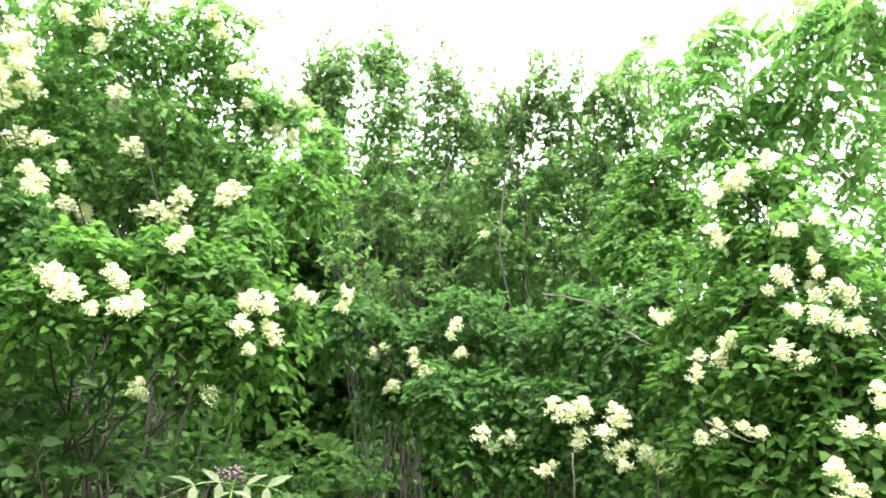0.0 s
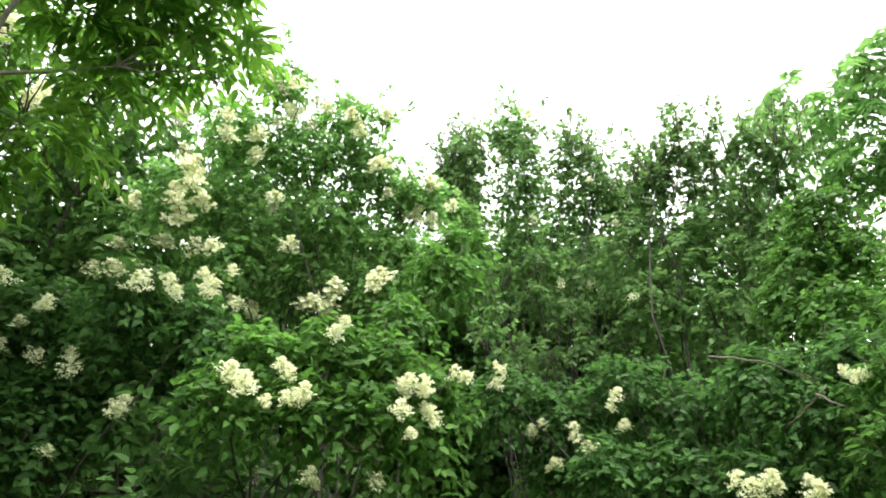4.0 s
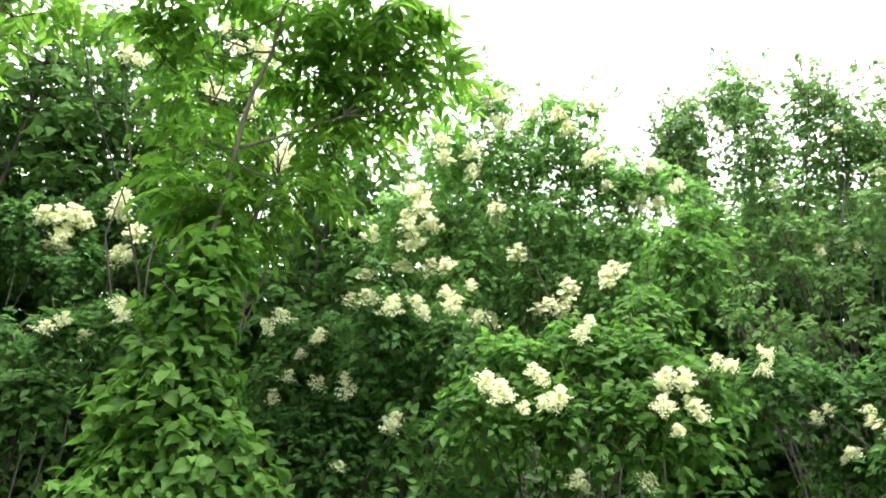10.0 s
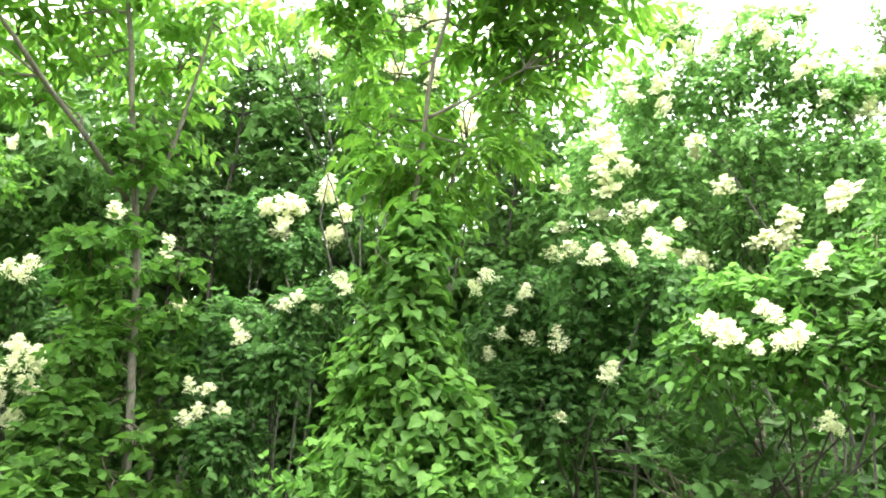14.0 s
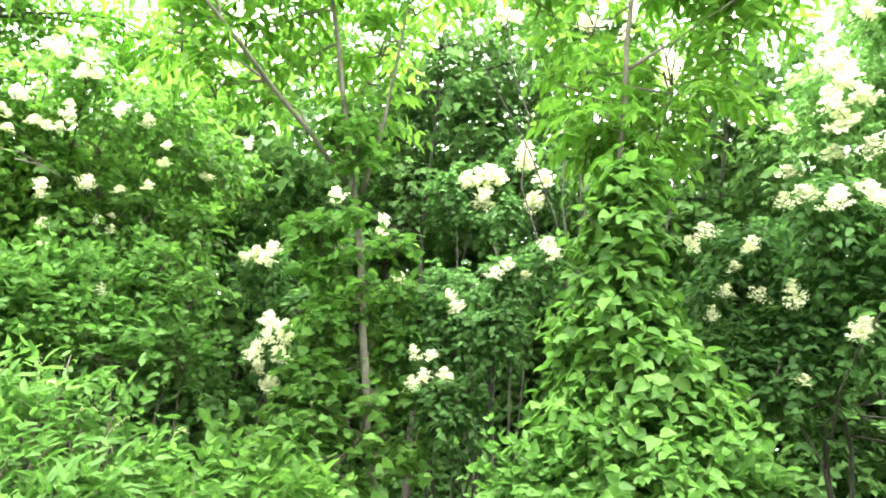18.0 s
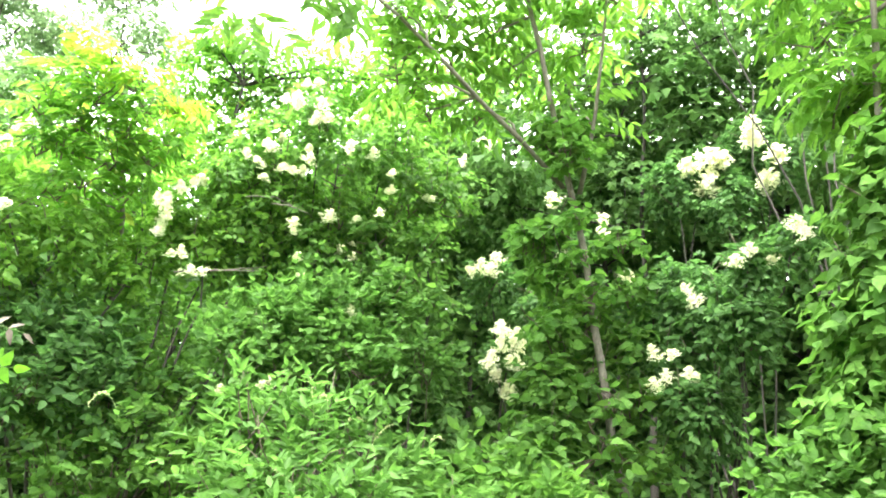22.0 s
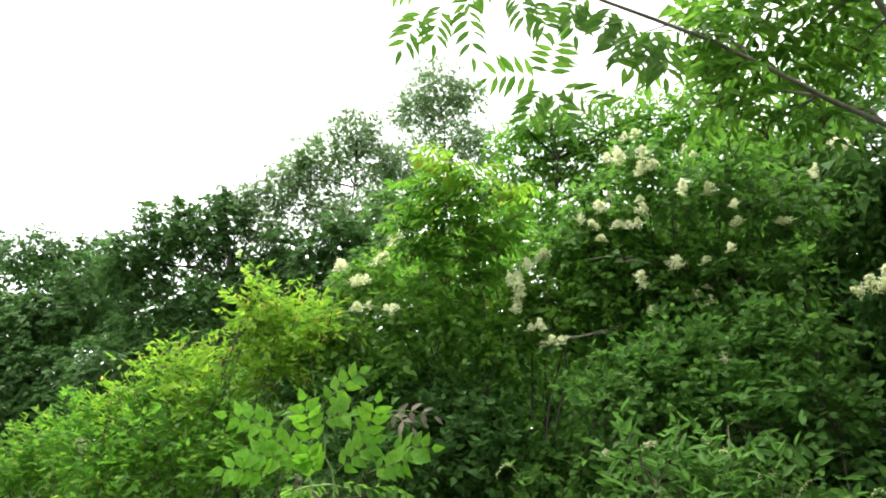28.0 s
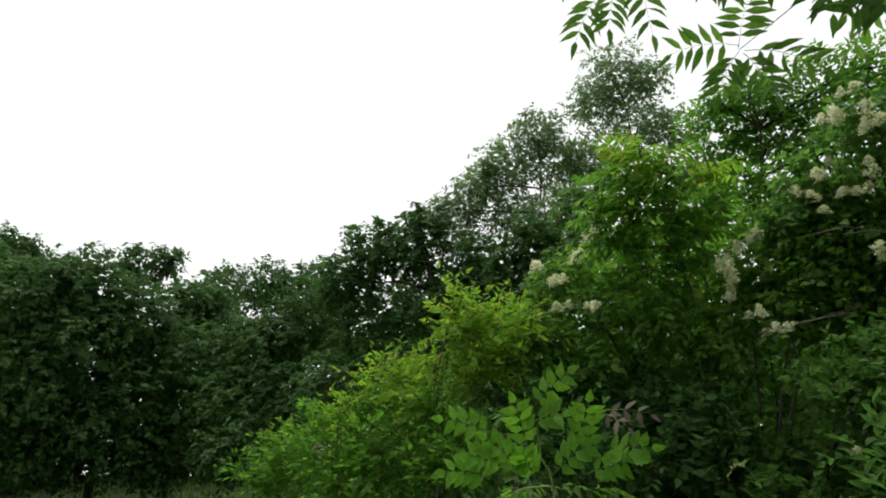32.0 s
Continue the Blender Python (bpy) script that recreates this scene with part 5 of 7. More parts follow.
far_d_clumps = [(-10.42, -14.14, 7.00, 1.22), (-9.85, -14.75, 6.38, 1.07), (-9.82, -13.98, 4.81, 1.15), (-9.33, -15.47, 4.94, 1.22), (-9.70, -16.09, 6.30, 1.29), (-11.28, -17.85, 8.95, 1.12), (-12.33, -16.95, 9.40, 0.74), (-9.46, -14.43, 3.75, 1.15), (-8.73, -14.91, 3.47, 0.86)]
far_d = broad_tree('broadleaf_tree', 31, far_d_clumps, 'dark green tree of the far meadow edge', cover=4.2, core=3.2, heart=1.8, size=0.115)

far_e_clumps = [(-8.48, -21.27, 9.83, 0.91), (-9.19, -20.86, 10.13, 0.61), (-6.05, -18.42, 7.67, 1.35), (-5.03, -18.82, 7.34, 1.35), (-7.25, -18.18, 7.12, 1.52), (-6.13, -18.86, 6.09, 1.86), (-5.78, -19.25, 4.64, 1.86), (-7.52, -18.68, 4.51, 1.86), (-8.83, -17.78, 6.11, 1.52), (-9.34, -17.89, 4.35, 1.35), (-8.72, -18.29, 3.59, 1.02), (-6.50, -19.17, 3.61, 1.02)]
far_e = broad_tree('broadleaf_tree', 32, far_e_clumps, 'broad dark tree at the far side of the meadow', cover=4.2, core=3.2, heart=1.8, size=0.14)

far_f_clumps = [(-12.79, -23.57, 10.79, 1.19), (-11.05, -22.61, 9.42, 1.32), (-6.36, -27.84, 11.70, 1.02), (-7.07, -27.85, 11.22, 1.02), (-8.30, -27.43, 11.47, 0.76), (-11.83, -22.32, 9.11, 1.32), (-4.44, -24.66, 9.55, 1.76), (-3.98, -21.46, 6.13, 2.05), (-4.76, -21.64, 4.21, 2.05)]
far_f = broad_tree('broadleaf_tree', 33, far_f_clumps, 'distant tree row closing the meadow', cover=4.2, core=3.2, heart=1.8, size=0.14)

back_a_clumps = [(6.51, 5.51, 0.78, 0.68), (7.65, 6.52, 1.47, 0.70), (6.70, 5.83, 2.22, 0.82), (6.16, 5.98, 0.73, 0.81), (6.89, 6.53, 1.42, 0.70), (6.18, 6.06, 2.15, 0.63), (6.29, 7.33, 0.59, 0.63), (6.18, 7.38, 1.39, 0.67), (6.09, 6.91, 2.16, 0.62)]
back_a = broad_tree('thicket_tree', 60, back_a_clumps, 'leafy tree deep in the thicket behind the lilacs', size=0.13, cover=3.0, thick=0.05, core=0.9, opens=5.3, mat=THICKET_LEAF)

back_b_clumps = [(8.29, 7.29, 0.72, 0.90), (7.82, 7.08, 1.63, 0.86), (7.75, 6.86, 2.48, 0.83), (8.62, 7.61, 3.53, 0.96), (7.87, 7.93, 0.71, 0.96), (7.58, 8.10, 1.63, 0.85), (7.48, 7.94, 2.53, 0.82), (7.86, 8.11, 3.50, 0.99), (6.67, 8.27, 0.76, 0.91), (7.61, 9.66, 1.63, 0.93), (7.06, 9.04, 2.57, 0.84)]
back_b = broad_tree('thicket_tree', 61, back_b_clumps, 'leafy tree deep in the thicket behind the lilacs', size=0.13, cover=3.0, thick=0.05, core=0.9, opens=5.3, mat=THICKET_LEAF)

back_c_clumps = [(6.06, 8.14, 0.57, 0.75), (5.48, 7.60, 1.42, 0.66), (5.47, 7.50, 2.19, 0.70), (5.37, 8.30, 0.63, 0.82), (4.44, 7.40, 1.46, 0.65), (4.75, 7.40, 2.18, 0.70), (3.87, 7.68, 0.70, 0.68), (4.22, 8.19, 1.40, 0.70), (4.14, 8.40, 2.16, 0.80), (4.12, 7.51, 2.83, 0.66)]
back_c = broad_tree('thicket_tree', 62, back_c_clumps, 'leafy tree deep in the thicket behind the lilacs', size=0.13, cover=3.0, thick=0.05, core=0.9, opens=5.3, mat=THICKET_LEAF)

back_d_clumps = [(6.36, 9.20, 0.71, 0.88), (6.11, 8.82, 1.63, 0.97), (6.11, 8.98, 2.52, 0.85), (5.37, 9.95, 0.70, 0.82), (5.38, 9.91, 1.63, 0.89), (5.39, 9.67, 2.54, 0.84), (4.62, 9.52, 0.76, 0.98), (4.55, 9.97, 1.63, 0.93), (4.23, 9.58, 2.49, 0.96), (4.51, 9.42, 3.35, 0.95)]
back_d = broad_tree('thicket_tree', 63, back_d_clumps, 'leafy tree deep in the thicket behind the lilacs', size=0.13, cover=3.0, thick=0.05, core=0.9, opens=5.3, mat=THICKET_LEAF)

back_e_clumps = [(3.83, 8.83, 0.58, 0.62), (3.82, 9.08, 1.37, 0.66), (3.73, 8.94, 2.16, 0.66), (3.78, 8.93, 2.96, 0.69), (2.82, 8.73, 0.58, 0.78), (3.31, 9.82, 1.30, 0.76), (3.23, 10.08, 2.16, 0.67), (3.24, 9.64, 2.98, 0.77), (2.01, 8.87, 0.65, 0.63), (2.29, 9.01, 1.39, 0.72), (2.12, 8.63, 2.13, 0.73), (2.49, 9.40, 2.98, 0.77), (2.35, 8.99, 3.70, 0.72)]
back_e = broad_tree('thicket_tree', 64, back_e_clumps, 'leafy tree deep in the thicket behind the lilacs', size=0.13, cover=3.0, thick=0.05, core=0.9, opens=5.3, mat=THICKET_LEAF)

back_f_clumps = [(4.63, 11.14, 0.65, 0.91), (4.33, 10.74, 1.63, 1.00), (4.23, 9.95, 2.51, 0.86), (3.84, 10.22, 3.43, 0.81), (3.48, 11.52, 0.65, 0.97), (3.13, 10.21, 1.63, 0.85), (2.98, 10.19, 2.50, 0.94), (3.22, 10.76, 3.48, 0.89), (2.20, 10.46, 0.76, 0.98), (2.53, 11.82, 1.63, 0.85), (2.43, 10.31, 2.49, 0.82), (2.16, 9.73, 3.27, 0.84), (2.42, 11.14, 4.47, 0.84)]
back_f = broad_tree('thicket_tree', 65, back_f_clumps, 'leafy tree deep in the thicket behind the lilacs', size=0.13, cover=3.0, thick=0.05, core=0.9, opens=5.3, mat=THICKET_LEAF)

back_g_clumps = [(1.79, 9.72, 0.53, 0.80), (1.56, 10.41, 1.32, 0.80), (1.49, 9.53, 2.13, 0.70), (1.70, 9.16, 2.88, 0.75), (1.20, 9.12, 3.63, 0.77), (1.49, 9.67, 4.61, 0.70), (0.72, 8.11, 0.87, 0.70), (0.85, 7.99, 1.54, 0.63), (1.01, 9.24, 2.28, 0.63), (0.74, 9.02, 3.01, 0.63), (0.92, 9.01, 3.78, 0.65), (0.87, 9.73, 4.80, 0.78), (0.20, 8.65, 0.54, 0.76), (0.27, 9.54, 1.21, 0.67), (0.20, 9.55, 1.99, 0.63), (0.10, 9.23, 2.73, 0.70), (0.03, 9.87, 3.63, 0.66), (0.20, 9.58, 4.40, 0.70), (0.18, 9.15, 5.10, 0.69)]
back_g = broad_tree('thicket_tree', 66, back_g_clumps, 'leafy tree deep in the thicket behind the lilacs', size=0.13, cover=3.0, thick=0.05, core=0.9, opens=5.3, mat=THICKET_LEAF)

back_h_clumps = [(1.31, 10.66, 0.75, 0.87), (1.36, 11.10, 1.63, 0.91), (1.90, 11.84, 2.61, 0.96), (1.52, 10.74, 3.41, 0.98), (1.50, 10.60, 4.29, 0.89), (1.27, 10.49, 5.19, 0.83), (0.58, 9.96, 0.82, 0.96), (0.73, 11.02, 1.63, 0.80), (0.87, 11.53, 2.57, 0.93), (0.78, 10.58, 3.37, 0.81), (0.53, 10.55, 4.25, 0.84), (0.45, 10.09, 5.03, 0.97), (-0.17, 10.82, 0.75, 0.81), (-0.25, 11.64, 1.63, 0.80), (-0.34, 12.20, 2.62, 0.85), (-0.01, 10.53, 3.35, 0.99), (-0.09, 10.52, 4.24, 0.91), (-0.26, 9.38, 4.78, 1.00), (-0.49, 10.77, 6.25, 0.96)]
back_h = broad_tree('thicket_tree', 67, back_h_clumps, 'leafy tree deep in the thicket behind the lilacs', size=0.13, cover=3.0, thick=0.05, core=0.9, opens=5.3, mat=THICKET_LEAF)

back_i_clumps = [(-0.67, 10.50, 0.56, 0.67), (-0.52, 8.76, 1.45, 0.63), (-0.45, 9.06, 2.18, 0.67), (-0.66, 9.20, 2.94, 0.67), (-0.78, 9.15, 3.70, 0.80), (-0.71, 9.43, 4.59, 0.74), (-0.66, 9.53, 5.49, 0.76), (-1.06, 9.18, 0.64, 0.64), (-1.00, 8.71, 1.40, 0.68), (-1.19, 9.41, 2.15, 0.68), (-1.19, 9.04, 2.88, 0.68), (-1.21, 9.19, 3.67, 0.78), (-1.32, 9.31, 4.52, 0.71), (-2.03, 9.52, 0.43, 0.70), (-1.44, 7.91, 1.29, 0.80), (-2.24, 9.48, 2.01, 0.80), (-2.03, 9.39, 2.78, 0.66), (-2.00, 9.66, 3.64, 0.81), (-2.00, 9.07, 4.31, 0.70), (-1.80, 8.46, 4.90, 0.73)]
back_i = broad_tree('thicket_tree', 68, back_i_clumps, 'leafy tree deep in the thicket behind the lilacs', size=0.13, cover=3.0, thick=0.05, core=0.9, opens=5.3, mat=THICKET_LEAF)

back_j_clumps = [(-1.00, 11.97, 0.66, 0.93), (-1.23, 11.57, 1.63, 0.84), (-1.09, 10.62, 2.49, 0.83), (-1.21, 10.66, 3.38, 0.80), (-0.89, 11.00, 4.36, 0.86), (-1.19, 10.39, 5.14, 0.84), (-1.25, 10.69, 6.23, 0.85), (-1.92, 10.86, 0.74, 0.83), (-2.06, 11.51, 1.63, 0.97), (-1.86, 10.81, 2.52, 0.88), (-2.13, 11.61, 3.55, 0.81), (-1.83, 11.36, 4.47, 0.99), (-1.79, 9.87, 4.99, 0.98), (-2.66, 11.00, 0.72, 0.84), (-2.95, 11.02, 1.63, 0.86), (-2.53, 10.91, 2.53, 0.87), (-2.48, 10.97, 3.46, 1.00), (-2.63, 11.01, 4.42, 0.95), (-2.83, 10.55, 5.28, 0.90)]
back_j = broad_tree('thicket_tree', 69, back_j_clumps, 'leafy tree deep in the thicket behind the lilacs', size=0.13, cover=3.0, thick=0.05, core=0.9, opens=5.3, mat=THICKET_LEAF)

back_k_clumps = [(-2.99, 9.54, 0.42, 0.77), (-2.71, 8.76, 1.26, 0.79), (-2.79, 9.10, 2.01, 0.81), (-2.57, 9.27, 2.80, 0.73), (-2.50, 8.73, 3.48, 0.75), (-2.74, 9.85, 4.59, 0.81), (-2.64, 9.16, 5.25, 0.64), (-3.46, 8.95, 0.66, 0.79), (-3.61, 9.30, 1.43, 0.77), (-2.99, 8.09, 2.15, 0.79), (-3.61, 9.30, 3.04, 0.71), (-3.26, 8.42, 3.66, 0.78), (-3.25, 8.78, 4.55, 0.65), (-3.22, 8.55, 5.30, 0.67), (-4.32, 8.75, 0.56, 0.67), (-3.77, 7.77, 1.37, 0.70), (-4.68, 9.73, 2.18, 0.79), (-3.93, 8.09, 2.82, 0.81), (-3.66, 7.96, 3.51, 0.70), (-3.64, 8.61, 4.44, 0.70), (-3.86, 8.20, 5.17, 0.81), (-3.69, 8.07, 5.94, 0.71)]
back_k = broad_tree('thicket_tree', 70, back_k_clumps, 'leafy tree deep in the thicket behind the lilacs', size=0.13, cover=3.0, thick=0.05, core=0.9, opens=5.3, mat=THICKET_LEAF)

back_l_clumps = [(-3.34, 10.23, 0.76, 0.89), (-3.52, 9.94, 1.63, 0.90), (-3.53, 11.69, 2.62, 0.98), (-3.36, 10.20, 3.37, 0.88), (-3.15, 10.56, 4.35, 0.80), (-2.94, 9.75, 5.03, 0.89), (-3.29, 9.95, 6.09, 0.90), (-4.73, 10.80, 0.68, 0.82), (-4.07, 10.23, 1.63, 0.96), (-4.37, 10.38, 2.54, 0.87), (-4.14, 10.72, 3.50, 0.91), (-4.11, 9.94, 4.27, 0.81), (-4.36, 10.31, 5.36, 0.92), (-3.98, 9.49, 6.00, 1.00), (-5.68, 10.72, 0.66, 0.81), (-5.20, 10.09, 1.63, 0.85), (-4.69, 10.04, 2.52, 0.99), (-4.70, 9.66, 3.37, 0.85), (-5.28, 9.91, 4.38, 0.83), (-4.72, 9.29, 5.09, 0.85), (-4.65, 9.17, 5.99, 0.83)]
back_l = broad_tree('thicket_tree', 71, back_l_clumps, 'leafy tree deep in the thicket behind the lilacs', size=0.13, cover=3.0, thick=0.05, core=0.9, opens=5.3, mat=THICKET_LEAF)

back_m_clumps = [(-4.94, 9.23, 0.33, 0.65), (-4.42, 8.11, 1.23, 0.74), (-4.77, 8.75, 2.00, 0.78), (-4.69, 8.63, 2.78, 0.65), (-4.71, 8.12, 3.50, 0.76), (-4.41, 7.55, 4.11, 0.77), (-4.44, 7.90, 5.02, 0.73), (-4.01, 6.97, 5.39, 0.71), (-4.26, 7.01, 6.30, 0.64), (-5.11, 7.76, 0.64, 0.69), (-5.18, 7.73, 1.39, 0.81), (-5.81, 8.32, 2.18, 0.69), (-5.60, 8.33, 2.98, 0.78), (-6.16, 8.93, 3.99, 0.65), (-4.95, 7.88, 4.45, 0.77), (-4.80, 7.07, 4.98, 0.65), (-5.33, 7.47, 6.11, 0.73), (-4.96, 7.43, 6.92, 0.80), (-5.62, 6.71, 0.73, 0.82), (-5.67, 6.85, 1.42, 0.67), (-5.65, 7.28, 2.15, 0.77), (-5.74, 7.72, 2.95, 0.65), (-6.61, 8.28, 3.97, 0.72), (-6.21, 7.75, 4.67, 0.73)]
back_m_clumps += [(-5.07, 6.30, 4.82, 0.74), (-5.52, 6.63, 5.86, 0.71), (-5.17, 6.51, 6.57, 0.63)]
back_m = broad_tree('thicket_tree', 72, back_m_clumps, 'leafy tree deep in the thicket behind the lilacs', size=0.13, cover=3.0, thick=0.05, core=0.9, opens=5.3, mat=THICKET_LEAF)

back_n_clumps = [(-5.64, 9.02, 0.78, 0.98), (-6.30, 9.87, 1.63, 0.96), (-5.25, 8.81, 2.45, 0.92), (-5.99, 9.40, 3.43, 0.81), (-5.60, 9.40, 4.31, 0.98), (-5.35, 8.89, 5.07, 0.81), (-5.47, 8.56, 5.93, 0.89), (-6.32, 8.49, 0.78, 0.99), (-6.60, 9.33, 1.63, 0.95), (-6.55, 9.40, 2.55, 0.91), (-5.75, 8.41, 3.27, 1.00), (-6.31, 9.28, 4.38, 0.91), (-6.33, 8.61, 5.17, 0.92), (-5.95, 8.24, 5.93, 0.87), (-7.15, 8.21, 0.76, 0.89), (-7.22, 8.48, 1.63, 0.86), (-6.99, 8.03, 2.48, 0.81), (-7.13, 8.76, 3.45, 0.96), (-6.88, 8.17, 4.24, 0.89), (-7.41, 8.55, 5.37, 0.88), (-6.76, 8.35, 6.17, 0.81)]
back_n = broad_tree('thicket_tree', 73, back_n_clumps, 'leafy tree deep in the thicket behind the lilacs', size=0.13, cover=3.0, thick=0.05, core=0.9, opens=5.3, mat=THICKET_LEAF)

back_o_clumps = [(-7.25, 7.81, 0.50, 0.77), (-6.27, 6.59, 1.39, 0.78), (-6.85, 7.54, 2.18, 0.69), (-6.75, 7.08, 2.94, 0.63), (-5.94, 6.52, 3.54, 0.70), (-6.44, 6.84, 4.47, 0.76), (-6.16, 6.80, 5.22, 0.77), (-5.88, 6.47, 5.88, 0.75), (-5.57, 6.24, 6.56, 0.81), (-5.19, 5.77, 7.08, 0.78), (-7.87, 7.32, 0.65, 0.75), (-6.74, 6.39, 1.53, 0.63), (-6.86, 6.29, 2.27, 0.66), (-7.18, 6.59, 3.08, 0.75), (-7.00, 6.39, 3.82, 0.74), (-6.37, 5.94, 4.39, 0.76), (-6.73, 6.34, 5.40, 0.78), (-6.40, 6.20, 6.12, 0.74), (-5.58, 5.40, 6.35, 0.82), (-7.19, 5.71, 0.68, 0.70), (-7.72, 5.94, 1.40, 0.65), (-7.52, 5.83, 2.16, 0.71), (-6.89, 5.32, 2.81, 0.73), (-7.75, 6.13, 3.78, 0.63)]
back_o_clumps += [(-7.07, 5.68, 4.37, 0.81), (-7.16, 5.71, 5.22, 0.70), (-7.35, 5.42, 6.08, 0.71), (-6.96, 5.43, 6.84, 0.71), (-6.02, 4.62, 6.95, 0.81)]
back_o = broad_tree('thicket_tree', 74, back_o_clumps, 'leafy tree deep in the thicket behind the lilacs', size=0.13, cover=3.0, thick=0.05, core=0.9, opens=5.3, mat=THICKET_LEAF)

back_p_clumps = [(-7.83, 8.06, 0.73, 0.93), (-8.40, 8.42, 1.63, 0.92), (-8.14, 8.44, 2.57, 0.88), (-8.03, 8.06, 3.46, 0.86), (-7.37, 7.82, 4.25, 0.90), (-8.01, 7.89, 5.34, 0.99), (-7.33, 7.60, 6.08, 0.95), (-8.86, 7.80, 0.69, 0.91), (-7.80, 6.99, 1.63, 0.93), (-8.30, 7.67, 2.53, 0.93), (-8.25, 7.56, 3.43, 0.88), (-8.65, 7.25, 4.38, 0.89), (-8.29, 7.23, 5.26, 0.83), (-8.02, 7.15, 6.15, 0.98), (-8.70, 6.50, 0.76, 0.83), (-8.33, 6.59, 1.63, 0.98), (-8.77, 6.85, 2.52, 0.87), (-8.64, 6.45, 3.36, 0.90), (-8.17, 6.33, 4.14, 0.85), (-8.47, 6.28, 5.10, 0.94), (-8.70, 6.02, 6.07, 0.80)]
back_p = broad_tree('thicket_tree', 75, back_p_clumps, 'leafy tree deep in the thicket behind the lilacs', size=0.13, cover=3.0, thick=0.05, core=0.9, opens=5.3, mat=THICKET_LEAF)

back_q_clumps = [(-7.68, 5.47, 0.56, 0.78), (-8.44, 5.94, 1.28, 0.71), (-7.23, 5.17, 2.03, 0.80), (-8.13, 5.58, 2.87, 0.81), (-7.73, 5.24, 3.56, 0.80), (-7.80, 5.72, 4.46, 0.64), (-6.66, 4.74, 4.73, 0.65), (-7.14, 4.68, 5.67, 0.67), (-6.49, 4.44, 6.14, 0.73), (-7.30, 4.81, 7.64, 0.78), (-8.47, 4.81, 0.70, 0.82), (-8.04, 4.58, 1.48, 0.68), (-8.24, 4.87, 2.23, 0.71), (-8.89, 5.26, 3.11, 0.76), (-7.57, 4.55, 3.61, 0.69), (-8.25, 5.05, 4.63, 0.82), (-8.35, 5.07, 5.53, 0.64), (-7.92, 4.73, 6.19, 0.78), (-7.04, 3.94, 6.44, 0.71), (-7.16, 4.19, 7.53, 0.67), (-8.93, 4.62, 0.45, 0.82), (-8.60, 4.17, 1.27, 0.65), (-9.30, 4.40, 2.06, 0.82), (-8.45, 4.26, 2.77, 0.62)]
back_q_clumps += [(-8.29, 3.93, 3.48, 0.63), (-8.55, 4.04, 4.33, 0.81), (-8.39, 3.89, 5.09, 0.66), (-7.14, 3.41, 5.31, 0.67), (-7.45, 3.69, 6.35, 0.63), (-7.44, 3.57, 7.22, 0.68)]
back_q = broad_tree('thicket_tree', 76, back_q_clumps, 'leafy tree deep in the thicket behind the lilacs', size=0.13, cover=3.0, thick=0.05, core=0.9, opens=5.3, mat=THICKET_LEAF)

back_r_clumps = [(-9.42, 5.91, 0.75, 0.94), (-9.39, 5.92, 1.63, 0.90), (-10.04, 6.42, 2.58, 0.91), (-9.42, 5.83, 3.40, 0.96), (-9.35, 6.17, 4.35, 0.98), (-8.03, 5.31, 4.79, 0.81), (-8.94, 5.71, 6.08, 0.83), (-10.21, 5.63, 0.70, 0.85), (-10.21, 5.35, 1.63, 0.92), (-9.80, 5.23, 2.51, 0.86), (-9.64, 5.57, 3.41, 0.96), (-9.71, 5.40, 4.33, 0.85), (-10.29, 5.60, 5.48, 0.98), (-9.19, 5.02, 6.02, 0.94), (-10.56, 5.03, 0.70, 0.98), (-10.51, 4.50, 1.63, 0.88), (-10.62, 4.61, 2.55, 0.95), (-10.45, 4.89, 3.47, 0.91), (-10.70, 4.73, 4.47, 0.94), (-9.70, 4.35, 5.11, 0.84), (-10.05, 4.51, 6.24, 0.89)]
back_r = broad_tree('thicket_tree', 77, back_r_clumps, 'leafy tree deep in the thicket behind the lilacs', size=0.13, cover=3.0, thick=0.05, core=0.9, opens=5.3, mat=THICKET_LEAF)

back_s_clumps = [(-8.54, 3.46, 0.72, 0.78), (-9.03, 3.46, 1.44, 0.75), (-9.13, 3.76, 2.22, 0.75), (-9.60, 3.92, 3.08, 0.65), (-8.51, 3.30, 3.64, 0.64), (-8.40, 3.24, 4.37, 0.82), (-8.39, 3.23, 5.17, 0.79), (-8.55, 3.39, 6.13, 0.63), (-6.95, 2.81, 6.05, 0.65), (-9.38, 2.87, 0.45, 0.70), (-8.55, 2.74, 1.26, 0.73), (-9.91, 3.23, 2.03, 0.63), (-9.43, 2.66, 2.78, 0.75), (-9.17, 2.92, 3.54, 0.80), (-10.30, 3.36, 4.69, 0.81), (-8.68, 2.65, 4.98, 0.72), (-8.91, 2.72, 5.93, 0.80), (-7.98, 2.60, 6.34, 0.75), (-7.40, 2.17, 6.79, 0.71), (-9.40, 2.48, 0.49, 0.76), (-9.75, 2.27, 1.25, 0.70), (-10.03, 2.36, 2.05, 0.67), (-10.33, 2.74, 2.92, 0.73), (-8.91, 2.19, 3.47, 0.78)]
back_s_clumps += [(-9.02, 2.22, 4.27, 0.67), (-9.25, 2.18, 5.17, 0.67), (-8.10, 2.03, 5.51, 0.70), (-8.75, 2.01, 6.71, 0.82)]
back_s = broad_tree('thicket_tree', 78, back_s_clumps, 'leafy tree deep in the thicket behind the lilacs', size=0.13, cover=3.0, thick=0.05, core=0.9, opens=5.3, mat=THICKET_LEAF)

